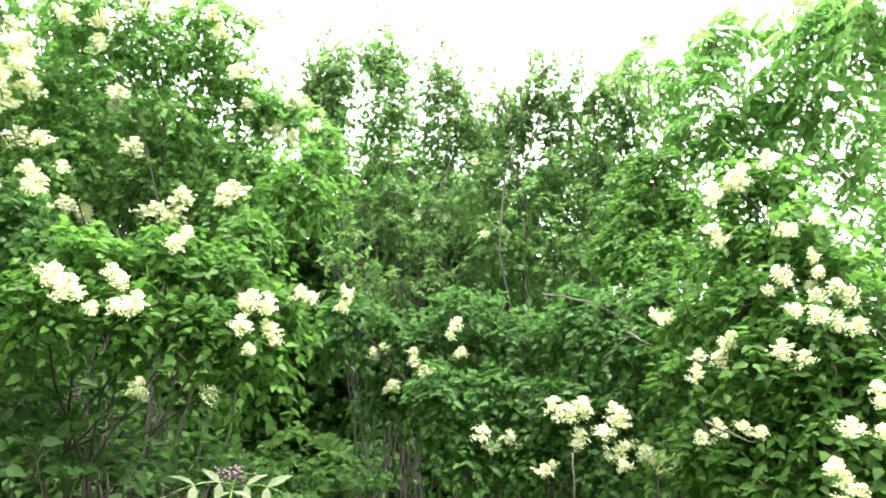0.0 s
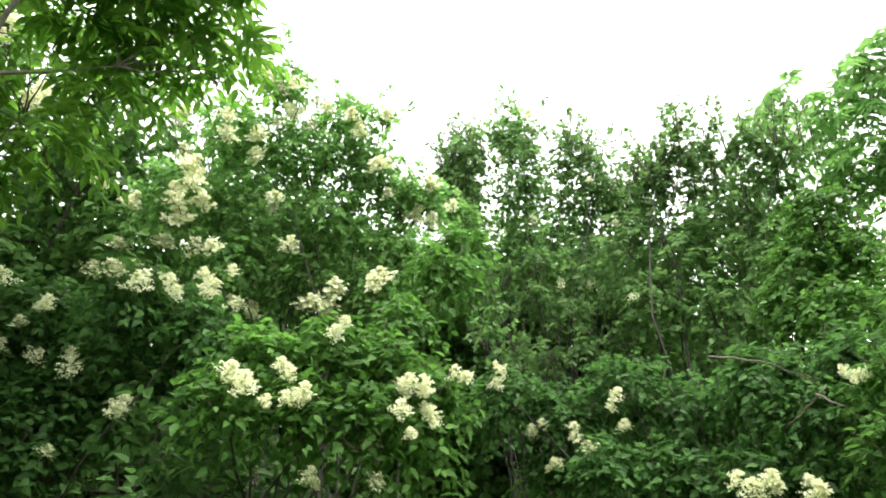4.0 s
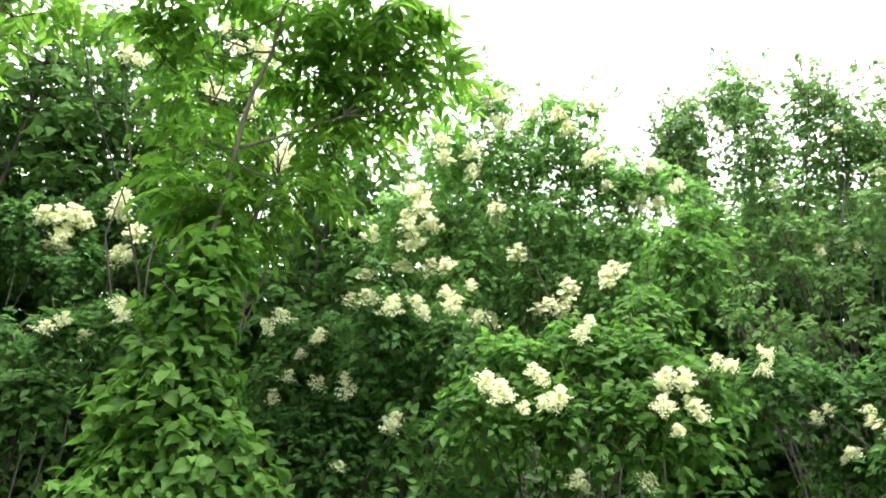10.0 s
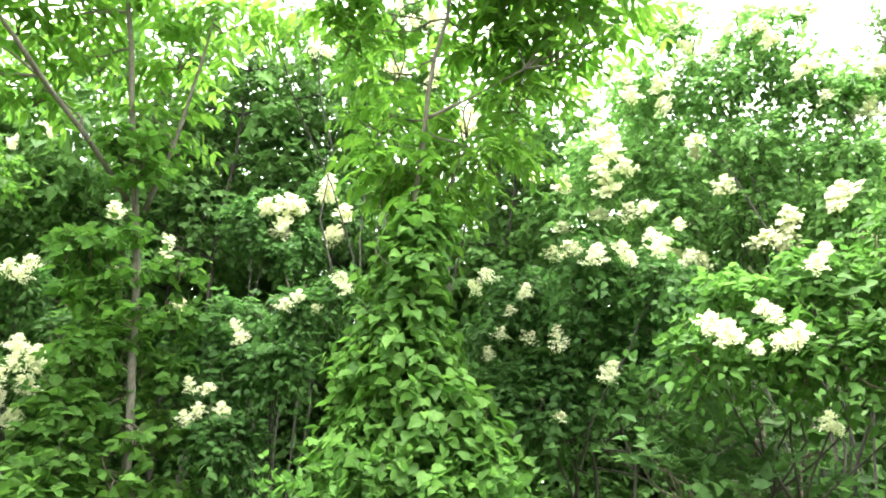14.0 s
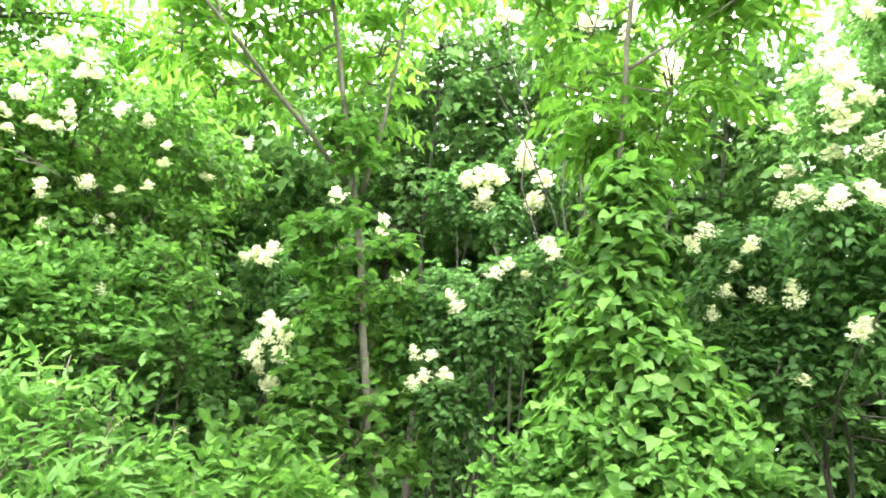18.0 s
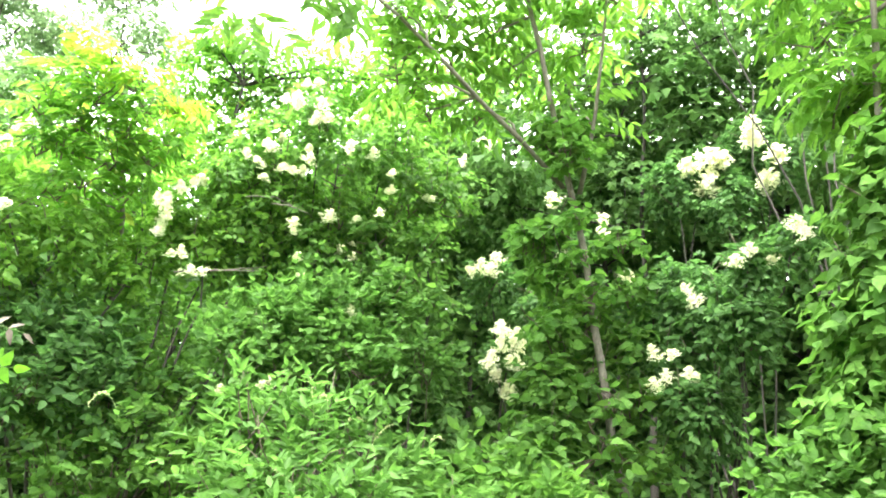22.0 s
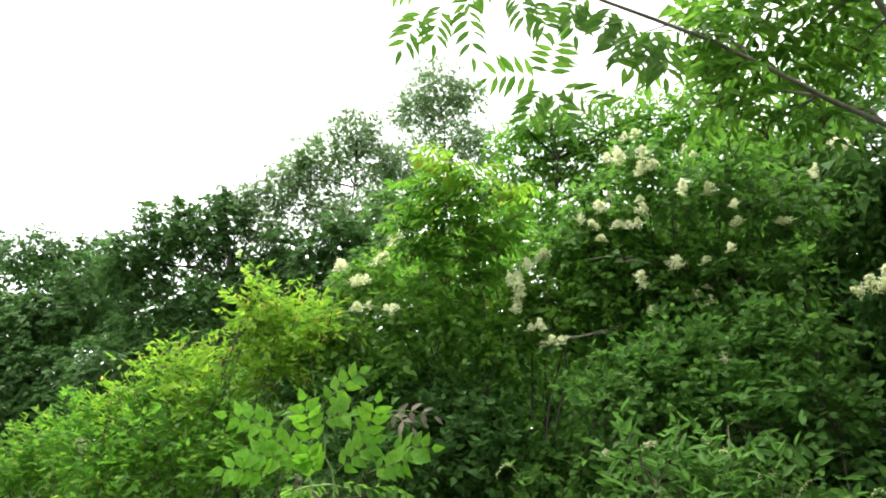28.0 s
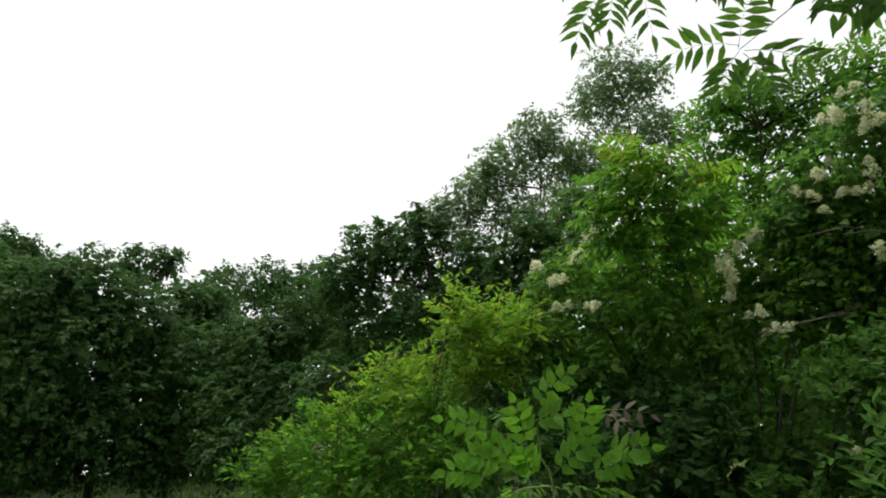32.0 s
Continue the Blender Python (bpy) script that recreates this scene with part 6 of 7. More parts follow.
back_t_clumps = [(-11.32, 3.98, 0.68, 0.99), (-11.20, 3.90, 1.63, 0.82), (-10.92, 3.91, 2.55, 0.96), (-9.89, 3.58, 3.30, 0.91), (-10.91, 4.01, 4.44, 0.95), (-11.04, 4.03, 5.49, 0.92), (-9.74, 3.43, 5.94, 0.98), (-11.46, 3.17, 0.69, 0.91), (-11.73, 3.51, 1.63, 0.80), (-11.49, 3.12, 2.57, 0.81), (-10.84, 3.11, 3.43, 0.92), (-10.53, 2.94, 4.27, 0.93), (-10.88, 2.78, 5.31, 0.90), (-10.45, 3.16, 6.19, 0.87), (-11.41, 2.45, 0.71, 0.86), (-11.09, 2.27, 1.63, 0.84), (-10.44, 2.18, 2.47, 0.97), (-11.18, 2.10, 3.44, 0.99), (-11.04, 2.23, 4.35, 0.98), (-10.62, 2.18, 5.17, 0.89), (-10.09, 2.17, 5.93, 0.85)]
back_t = broad_tree('thicket_tree', 79, back_t_clumps, 'leafy tree deep in the thicket behind the lilacs', size=0.13, cover=3.0, thick=0.05, core=0.9, opens=5.3, mat=THICKET_LEAF)

back_u_clumps = [(-10.72, 1.78, 0.45, 0.75), (-9.95, 1.47, 1.34, 0.82), (-10.22, 1.74, 2.15, 0.62), (-10.21, 1.62, 2.97, 0.74), (-9.46, 1.32, 3.63, 0.69), (-9.91, 1.58, 4.58, 0.71), (-8.31, 1.29, 4.83, 0.77), (-7.21, 1.18, 5.08, 0.69), (-8.83, 1.48, 6.79, 0.78), (-9.63, 0.67, 0.66, 0.66), (-9.47, 0.92, 1.43, 0.69), (-8.96, 0.59, 2.14, 0.69), (-9.83, 0.70, 2.98, 0.78), (-9.53, 0.69, 3.71, 0.79), (-9.32, 1.00, 4.46, 0.71), (-8.88, 0.81, 5.10, 0.77), (-8.46, 0.73, 5.73, 0.77), (-8.68, 0.72, 6.73, 0.65), (-10.32, 0.13, 0.61, 0.81), (-9.25, 0.05, 1.44, 0.63), (-10.53, 0.16, 2.25, 0.78), (-9.54, 0.12, 2.94, 0.80), (-9.90, -0.04, 3.80, 0.75), (-9.11, 0.27, 4.39, 0.67)]
back_u_clumps += [(-8.95, 0.10, 5.13, 0.71), (-8.36, 0.12, 5.68, 0.74)]
back_u = broad_tree('thicket_tree', 80, back_u_clumps, 'leafy tree deep in the thicket behind the lilacs', size=0.13, cover=3.0, thick=0.05, core=0.9, opens=5.3, mat=THICKET_LEAF)

back_v_clumps = [(-11.40, 1.32, 0.72, 0.81), (-11.36, 1.49, 1.63, 0.91), (-11.69, 1.37, 2.56, 0.82), (-11.32, 1.55, 3.45, 0.99), (-11.04, 1.38, 4.31, 0.91), (-11.13, 1.45, 5.30, 0.88), (-10.40, 1.24, 5.99, 0.81), (-11.65, 0.60, 0.71, 0.95), (-11.58, 0.85, 1.63, 0.85), (-10.63, 0.84, 2.47, 0.84), (-11.46, 0.55, 3.45, 0.89), (-12.30, 0.46, 4.60, 0.92), (-11.42, 0.61, 5.36, 0.86), (-10.68, 0.75, 6.09, 0.82), (-10.63, -0.43, 0.79, 0.90), (-11.28, -0.24, 1.63, 0.88), (-12.35, -0.30, 2.61, 0.88), (-11.42, -0.29, 3.44, 0.86), (-11.39, -0.09, 4.37, 0.82), (-11.49, -0.05, 5.38, 0.96), (-10.74, -0.45, 6.10, 0.86)]
back_v = broad_tree('thicket_tree', 81, back_v_clumps, 'leafy tree deep in the thicket behind the lilacs', size=0.13, cover=3.0, thick=0.05, core=0.9, opens=5.3, mat=THICKET_LEAF)

back_w_clumps = [(-8.72, -0.50, 0.69, 0.76), (-7.90, -0.69, 1.40, 0.77), (-8.93, -0.58, 2.07, 0.70), (-9.23, -0.60, 2.82, 0.63), (-8.39, -0.61, 3.38, 0.77), (-8.63, -0.67, 4.16, 0.66), (-7.78, -0.59, 4.58, 0.71), (-8.13, -1.20, 0.78, 0.74), (-8.36, -1.17, 1.42, 0.67), (-8.69, -1.19, 2.10, 0.72), (-7.49, -1.06, 2.62, 0.68), (-7.90, -1.12, 3.32, 0.72), (-9.39, -1.38, 4.45, 0.75), (-8.86, -1.68, 0.68, 0.75), (-8.72, -1.81, 1.39, 0.65), (-7.99, -1.77, 2.05, 0.82), (-7.09, -1.49, 2.56, 0.75), (-8.84, -1.87, 3.54, 0.74), (-8.43, -1.82, 4.16, 0.82)]
back_w = broad_tree('thicket_tree', 82, back_w_clumps, 'leafy tree deep in the thicket behind the lilacs', size=0.13, cover=3.0, thick=0.05, core=0.9, opens=5.3, mat=THICKET_LEAF)

back_x_clumps = [(-10.51, -0.99, 0.80, 0.90), (-10.82, -0.89, 1.63, 0.89), (-11.32, -0.97, 2.53, 0.81), (-11.54, -1.16, 3.47, 0.88), (-10.26, -1.01, 4.10, 0.85), (-11.04, -0.92, 5.24, 0.84), (-10.70, -0.96, 6.10, 0.99), (-11.08, -1.94, 0.74, 0.99), (-11.23, -1.96, 1.63, 0.86), (-11.45, -1.82, 2.54, 0.83), (-10.65, -1.96, 3.35, 0.99), (-10.92, -1.81, 4.29, 0.88), (-11.00, -1.83, 5.26, 0.96), (-9.99, -1.75, 5.84, 0.86), (-11.11, -2.53, 0.73, 0.99), (-11.84, -2.85, 1.63, 0.84), (-11.30, -3.08, 2.55, 0.92), (-11.25, -2.73, 3.47, 0.98), (-10.94, -2.75, 4.34, 0.96), (-10.87, -2.41, 5.26, 0.83)]
back_x = broad_tree('thicket_tree', 83, back_x_clumps, 'leafy tree deep in the thicket behind the lilacs', size=0.13, cover=3.0, thick=0.05, core=0.9, opens=5.3, mat=THICKET_LEAF)

back_y_clumps = [(-8.45, -2.47, 0.67, 0.63), (-8.45, -2.46, 1.36, 0.74), (-7.24, -2.13, 1.98, 0.74), (-6.99, -1.95, 2.54, 0.71), (-8.02, -2.38, 3.36, 0.69), (-8.13, -3.11, 0.82, 0.72), (-7.39, -2.83, 1.51, 0.82), (-7.40, -2.64, 2.12, 0.74), (-7.59, -2.85, 2.78, 0.77), (-8.28, -3.16, 3.61, 0.77), (-8.56, -3.82, 0.65, 0.81), (-7.51, -3.17, 1.41, 0.82), (-7.89, -3.73, 2.08, 0.75), (-7.43, -3.55, 2.70, 0.71)]
back_y = broad_tree('thicket_tree', 84, back_y_clumps, 'leafy tree deep in the thicket behind the lilacs', size=0.13, cover=3.0, thick=0.05, core=0.9, opens=5.3, mat=THICKET_LEAF)

back_z_clumps = [(-11.45, -3.41, 0.69, 0.95), (-10.67, -3.70, 1.63, 0.81), (-9.82, -3.18, 2.44, 0.87), (-10.76, -3.42, 3.42, 0.92), (-11.05, -3.64, 4.43, 0.86), (-10.71, -4.55, 0.71, 0.99), (-10.89, -4.46, 1.63, 0.89), (-9.56, -4.13, 2.45, 0.88), (-10.66, -4.46, 3.46, 0.80), (-11.06, -4.26, 4.48, 0.97), (-9.46, -4.67, 0.80, 0.90), (-10.30, -5.05, 1.63, 0.80), (-10.00, -5.23, 2.52, 0.90), (-9.77, -4.94, 3.36, 0.81)]
back_z = broad_tree('thicket_tree', 85, back_z_clumps, 'leafy tree deep in the thicket behind the lilacs', size=0.13, cover=3.0, thick=0.05, core=0.9, opens=5.3, mat=THICKET_LEAF)

back_a1_clumps = [(-7.36, -3.93, 0.89, 0.77), (-7.95, -4.34, 1.54, 0.81), (-8.55, -4.94, 2.31, 0.79), (-7.07, -4.02, 2.82, 0.73), (-7.77, -5.36, 0.56, 0.64), (-6.25, -3.91, 1.37, 0.71), (-7.58, -4.98, 2.02, 0.79), (-5.58, -3.57, 2.43, 0.67), (-6.20, -4.51, 0.91, 0.77), (-7.26, -5.59, 1.49, 0.82), (-6.44, -4.83, 2.13, 0.68)]
back_a1 = broad_tree('thicket_tree', 86, back_a1_clumps, 'leafy tree deep in the thicket behind the lilacs', size=0.13, cover=3.0, thick=0.05, core=0.9, opens=5.3, mat=THICKET_LEAF)

back_b1_clumps = [(-9.98, -5.65, 0.73, 0.96), (-9.51, -5.65, 1.63, 0.84), (-9.61, -5.73, 2.51, 0.96), (-9.55, -5.69, 3.39, 0.86), (-8.94, -6.44, 0.76, 0.88), (-9.57, -6.69, 1.63, 0.90), (-8.49, -6.36, 2.46, 0.81), (-9.75, -6.86, 3.52, 0.92), (-8.22, -6.99, 0.78, 0.91), (-8.85, -7.39, 1.63, 0.87), (-8.98, -7.22, 2.54, 0.86), (-8.27, -6.43, 3.29, 0.88)]
back_b1 = broad_tree('thicket_tree', 87, back_b1_clumps, 'leafy tree deep in the thicket behind the lilacs', size=0.13, cover=3.0, thick=0.05, core=0.9, opens=5.3, mat=THICKET_LEAF)

back_c1_clumps = [(-8.46, -3.47, 1.14, 0.53), (-8.31, -3.41, 1.67, 0.47), (-7.89, -3.14, 2.16, 0.46), (-8.20, -3.24, 2.69, 0.49), (-8.54, -3.43, 3.29, 0.46), (-8.56, -3.32, 3.84, 0.52), (-8.21, -3.71, 1.15, 0.49), (-8.30, -3.77, 1.67, 0.49), (-8.61, -4.04, 2.23, 0.49), (-7.93, -3.60, 2.68, 0.49), (-7.85, -3.55, 3.18, 0.53), (-7.99, -3.64, 3.74, 0.53), (-7.82, -4.10, 1.16, 0.45), (-7.97, -4.08, 1.67, 0.45), (-7.49, -3.96, 2.16, 0.47), (-7.97, -3.91, 2.70, 0.52), (-8.19, -4.35, 3.30, 0.42), (-7.77, -4.26, 3.76, 0.50)]
back_c1 = broad_tree('thicket_tree', 88, back_c1_clumps, 'leafy tree deep in the thicket behind the lilacs', size=0.13, cover=3.0, thick=0.05, core=0.9, opens=5.3, mat=THICKET_LEAF)

back_d1_clumps = [(-7.90, -4.59, 1.14, 0.51), (-7.84, -4.42, 1.67, 0.43), (-7.15, -4.25, 2.15, 0.46), (-7.41, -4.08, 2.65, 0.51), (-7.77, -4.38, 3.23, 0.46), (-7.58, -4.31, 3.72, 0.54), (-7.44, -4.72, 1.16, 0.50), (-7.83, -5.00, 1.67, 0.43), (-7.92, -5.11, 2.22, 0.48), (-7.65, -4.83, 2.72, 0.52), (-7.42, -4.63, 3.20, 0.47), (-7.24, -5.16, 1.16, 0.51), (-7.56, -5.44, 1.67, 0.45), (-7.20, -5.07, 2.18, 0.48), (-7.50, -5.21, 2.73, 0.47), (-6.97, -5.07, 3.18, 0.53)]
back_d1 = broad_tree('thicket_tree', 89, back_d1_clumps, 'leafy tree deep in the thicket behind the lilacs', size=0.13, cover=3.0, thick=0.05, core=0.9, opens=5.3, mat=THICKET_LEAF)

back_e1_clumps = [(-6.73, -5.11, 1.18, 0.45), (-7.42, -5.65, 1.67, 0.42), (-7.04, -5.48, 2.19, 0.53), (-7.25, -5.67, 2.74, 0.44), (-7.71, -5.82, 3.37, 0.50), (-7.05, -5.99, 1.14, 0.45), (-6.78, -5.81, 1.67, 0.42), (-6.59, -5.48, 2.16, 0.46), (-6.40, -5.53, 2.65, 0.50), (-6.83, -5.73, 3.23, 0.48), (-5.99, -5.61, 1.19, 0.43), (-6.36, -5.80, 1.67, 0.43), (-6.30, -5.76, 2.16, 0.45), (-6.11, -5.66, 2.63, 0.46)]
back_e1 = broad_tree('thicket_tree', 90, back_e1_clumps, 'leafy tree deep in the thicket behind the lilacs', size=0.13, cover=3.0, thick=0.05, core=0.9, opens=5.3, mat=THICKET_LEAF)

back_f1_clumps = [(-6.02, -6.21, 1.17, 0.47), (-6.24, -6.30, 1.67, 0.43), (-6.27, -6.61, 2.20, 0.53), (-6.49, -6.64, 2.75, 0.44), (-5.81, -6.38, 1.17, 0.42), (-5.70, -6.33, 1.67, 0.45), (-5.88, -6.56, 2.18, 0.54), (-6.28, -7.06, 2.78, 0.44), (-5.68, -7.05, 1.15, 0.42), (-5.48, -6.48, 1.67, 0.44), (-6.07, -7.40, 2.23, 0.49)]
back_f1 = broad_tree('thicket_tree', 91, back_f1_clumps, 'leafy tree deep in the thicket behind the lilacs', size=0.13, cover=3.0, thick=0.05, core=0.9, opens=5.3, mat=THICKET_LEAF)

hedge_a_clumps = [(-27.27, -5.06, 1.37, 1.56), (-26.79, -3.84, 3.06, 1.52), (-27.85, -4.94, 4.90, 1.73), (-28.03, -5.48, 6.76, 1.70), (-25.78, -4.63, 8.03, 1.78), (-24.38, -3.45, 9.30, 1.58), (-26.75, -7.81, 1.37, 1.57), (-26.15, -8.00, 3.08, 1.56), (-27.30, -7.80, 4.92, 1.50), (-25.53, -6.33, 6.35, 1.73), (-24.48, -7.19, 7.87, 1.66), (-25.30, -6.43, 9.77, 1.60), (-24.17, -8.91, 1.39, 1.64), (-23.89, -8.27, 2.97, 1.76), (-25.60, -10.27, 4.82, 1.73), (-24.62, -10.02, 6.40, 1.66), (-24.81, -9.93, 8.16, 1.64), (-24.25, -9.09, 9.70, 1.65), (-23.81, -11.00, 1.38, 1.79), (-25.89, -11.66, 3.13, 1.63), (-24.82, -12.71, 4.86, 1.79), (-23.73, -12.45, 6.44, 1.54), (-23.04, -11.78, 7.95, 1.61), (-22.86, -11.47, 9.60, 1.56)]
hedge_a = broad_tree('closing_tree', 140, hedge_a_clumps, 'dark hedgerow tree beyond the meadow', cover=2.6, core=2.6, heart=1.6, size=0.3)

hedge_b_clumps = [(-26.65, -11.89, 1.36, 1.64), (-25.53, -11.83, 3.12, 1.56), (-24.40, -12.03, 4.78, 1.51), (-23.66, -11.10, 6.32, 1.70), (-24.62, -12.60, 8.39, 1.61), (-24.27, -10.71, 9.90, 1.73), (-25.17, -13.74, 1.36, 1.74), (-23.47, -14.23, 3.08, 1.66), (-23.21, -14.24, 4.78, 1.58), (-23.11, -14.36, 6.51, 1.54), (-22.20, -13.57, 7.99, 1.62), (-22.27, -13.75, 9.79, 1.59), (-21.85, -16.09, 1.38, 1.74), (-21.79, -16.98, 3.09, 1.58), (-21.17, -15.05, 4.63, 1.69), (-21.57, -15.86, 6.43, 1.75), (-19.80, -14.61, 7.64, 1.71), (-21.58, -15.54, 9.92, 1.71), (-20.83, -18.02, 1.37, 1.62), (-20.24, -18.68, 3.09, 1.70), (-20.74, -18.40, 4.84, 1.57), (-21.14, -17.90, 6.60, 1.53), (-20.17, -18.03, 8.25, 1.71), (-19.46, -15.68, 9.41, 1.53)]
hedge_b = broad_tree('closing_tree', 141, hedge_b_clumps, 'dark hedgerow tree beyond the meadow', cover=2.6, core=2.6, heart=1.6, size=0.3)

hedge_c_clumps = [(-21.18, -17.87, 1.37, 1.52), (-20.44, -17.74, 3.06, 1.72), (-20.88, -18.97, 4.90, 1.68), (-21.06, -18.42, 6.65, 1.52), (-20.84, -18.45, 8.44, 1.52), (-19.50, -17.29, 9.76, 1.62), (-17.13, -18.94, 1.39, 1.61), (-19.60, -20.53, 3.13, 1.79), (-17.90, -18.77, 4.63, 1.50), (-18.14, -18.93, 6.33, 1.74), (-19.36, -20.50, 8.53, 1.54), (-17.12, -18.08, 9.39, 1.80), (-16.77, -22.81, 1.36, 1.52), (-16.82, -22.97, 3.14, 1.67), (-16.67, -21.07, 4.74, 1.70), (-15.17, -20.04, 6.14, 1.73), (-16.46, -20.55, 8.07, 1.59), (-17.16, -22.72, 10.52, 1.75), (-15.67, -24.70, 1.36, 1.64), (-14.58, -22.78, 3.06, 1.59), (-15.28, -22.65, 4.80, 1.62), (-13.28, -23.14, 6.42, 1.53), (-12.75, -20.17, 7.47, 1.51)]
hedge_c = broad_tree('closing_tree', 142, hedge_c_clumps, 'dark hedgerow tree beyond the meadow', cover=2.6, core=2.6, heart=1.6, size=0.3)

hedge_d_clumps = [(-13.88, -23.35, 1.37, 1.54), (-14.68, -23.02, 3.08, 1.79), (-13.58, -22.83, 4.71, 1.67), (-13.65, -23.06, 6.44, 1.59), (-13.55, -22.89, 8.14, 1.52), (-11.78, -22.54, 1.39, 1.57), (-12.37, -24.39, 3.08, 1.64), (-12.63, -24.31, 4.81, 1.66), (-12.08, -23.98, 6.46, 1.63), (-11.68, -23.13, 7.97, 1.75), (-9.85, -25.77, 1.37, 1.76), (-11.32, -25.01, 3.09, 1.50), (-11.69, -26.65, 5.01, 1.58), (-9.96, -24.46, 6.38, 1.73), (-9.21, -23.08, 7.72, 1.78), (-7.66, -26.74, 1.37, 1.67), (-7.98, -25.30, 3.04, 1.59), (-7.98, -26.04, 4.79, 1.71), (-7.33, -25.81, 6.46, 1.78), (-7.25, -24.61, 7.92, 1.63)]
hedge_d = broad_tree('closing_tree', 143, hedge_d_clumps, 'dark hedgerow tree beyond the meadow', cover=2.6, core=2.6, heart=1.6, size=0.3)

hedge_e_clumps = [(-7.46, -25.54, 1.38, 1.76), (-8.11, -26.78, 3.12, 1.53), (-7.61, -27.36, 4.93, 1.65), (-7.34, -24.80, 6.28, 1.74), (-6.82, -25.99, 8.22, 1.63), (-4.26, -28.84, 1.36, 1.78), (-4.62, -26.02, 3.03, 1.72), (-5.84, -25.45, 4.66, 1.64), (-3.94, -24.72, 6.13, 1.64), (-4.59, -26.15, 8.15, 1.67), (-1.51, -27.42, 1.37, 1.54), (-2.13, -27.88, 3.12, 1.60), (-2.65, -27.18, 4.80, 1.72), (-3.06, -25.94, 6.33, 1.75), (-2.44, -26.60, 8.19, 1.72), (-0.43, -27.34, 1.37, 1.67), (-0.36, -27.43, 3.09, 1.59), (-0.36, -24.61, 4.49, 1.64), (-0.56, -25.28, 6.19, 1.76), (-1.05, -27.60, 8.42, 1.56)]
hedge_e = broad_tree('closing_tree', 144, hedge_e_clumps, 'dark hedgerow tree beyond the meadow', cover=2.6, core=2.6, heart=1.6, size=0.3)

# Unseen trees added behind the camera to block low sky light.
blocker_a_clumps = [(8.46, 5.36, 1.20, 1.60), (8.56, 6.51, 2.70, 1.57), (9.45, 3.75, 1.20, 1.46), (10.51, 4.62, 2.70, 1.52), (9.61, 2.50, 1.20, 1.72), (9.28, 1.84, 2.70, 1.60)]
blocker_a = broad_tree('closing_tree', 180, blocker_a_clumps, 'added leafy tree out of view, blocking low sky light', cover=2.2, core=1.5, heart=1.6, size=0.3, thick=0.1)

blocker_b_clumps = [(10.12, -0.25, 1.20, 1.62), (10.83, -0.11, 2.70, 1.47), (10.56, -1.98, 1.20, 1.52), (10.03, -2.54, 2.70, 1.46), (8.88, -3.96, 1.20, 1.60), (9.26, -4.55, 2.70, 1.55)]
blocker_b = broad_tree('closing_tree', 181, blocker_b_clumps, 'added leafy tree out of view, blocking low sky light', cover=2.2, core=1.5, heart=1.6, size=0.3, thick=0.1)

blocker_c_clumps = [(7.69, -6.14, 1.20, 1.49), (8.19, -5.44, 2.70, 1.69), (6.32, -6.82, 1.20, 1.69), (7.09, -7.77, 2.90, 1.52), (6.90, -7.73, 4.60, 1.48), (6.77, -7.07, 6.20, 1.74), (4.96, -9.03, 1.20, 1.62), (6.27, -8.85, 2.90, 1.65), (5.85, -9.32, 4.60, 1.52), (5.72, -8.76, 6.20, 1.66)]
blocker_c = broad_tree('closing_tree', 182, blocker_c_clumps, 'added leafy tree out of view, blocking low sky light', cover=2.2, core=1.5, heart=1.6, size=0.3, thick=0.1)

blocker_d_clumps = [(3.38, -10.06, 1.20, 1.69), (3.23, -9.76, 2.90, 1.69), (3.07, -10.11, 4.60, 1.63), (2.72, -9.33, 6.20, 1.67), (1.18, -11.02, 1.20, 1.66), (1.31, -9.73, 2.90, 1.62), (1.36, -9.64, 4.60, 1.55), (1.22, -10.23, 6.20, 1.58)]
blocker_d = broad_tree('closing_tree', 183, blocker_d_clumps, 'added leafy tree out of view, blocking low sky light', cover=2.2, core=1.5, heart=1.6, size=0.3, thick=0.1)

deep_a_clumps = [(11.29, 7.51, 0.89, 1.24), (10.24, 7.17, 1.97, 1.29), (10.75, 8.61, 0.88, 1.20), (10.01, 8.51, 1.98, 1.19), (9.72, 9.62, 0.88, 1.21), (9.75, 10.06, 2.01, 1.19), (8.03, 9.92, 0.93, 1.23), (8.37, 10.36, 1.99, 1.16), (8.91, 11.79, 0.82, 1.22), (7.50, 10.91, 1.99, 1.14)]
deep_a = broad_tree('thicket_tree', 160, deep_a_clumps, 'dark leafy tree at the very back of the thicket', cover=2.4, core=4, heart=1.6, size=0.26, thick=0.06)

deep_b_clumps = [(6.06, 11.56, 0.92, 1.23), (6.45, 11.10, 1.97, 1.19), (5.90, 13.16, 0.84, 1.27), (5.30, 11.83, 1.98, 1.16), (4.47, 13.06, 0.88, 1.11), (4.85, 14.01, 2.03, 1.15), (4.26, 13.44, 3.16, 1.13), (3.28, 13.52, 0.87, 1.11), (3.23, 13.01, 1.99, 1.14), (3.44, 13.77, 3.17, 1.15), (3.10, 13.51, 4.28, 1.14), (1.77, 13.25, 0.90, 1.19), (2.16, 14.55, 2.02, 1.15), (2.44, 14.74, 3.25, 1.27), (2.08, 13.25, 4.19, 1.21)]
deep_b = broad_tree('thicket_tree', 161, deep_b_clumps, 'dark leafy tree at the very back of the thicket', cover=2.4, core=4, heart=1.6, size=0.26, thick=0.06)

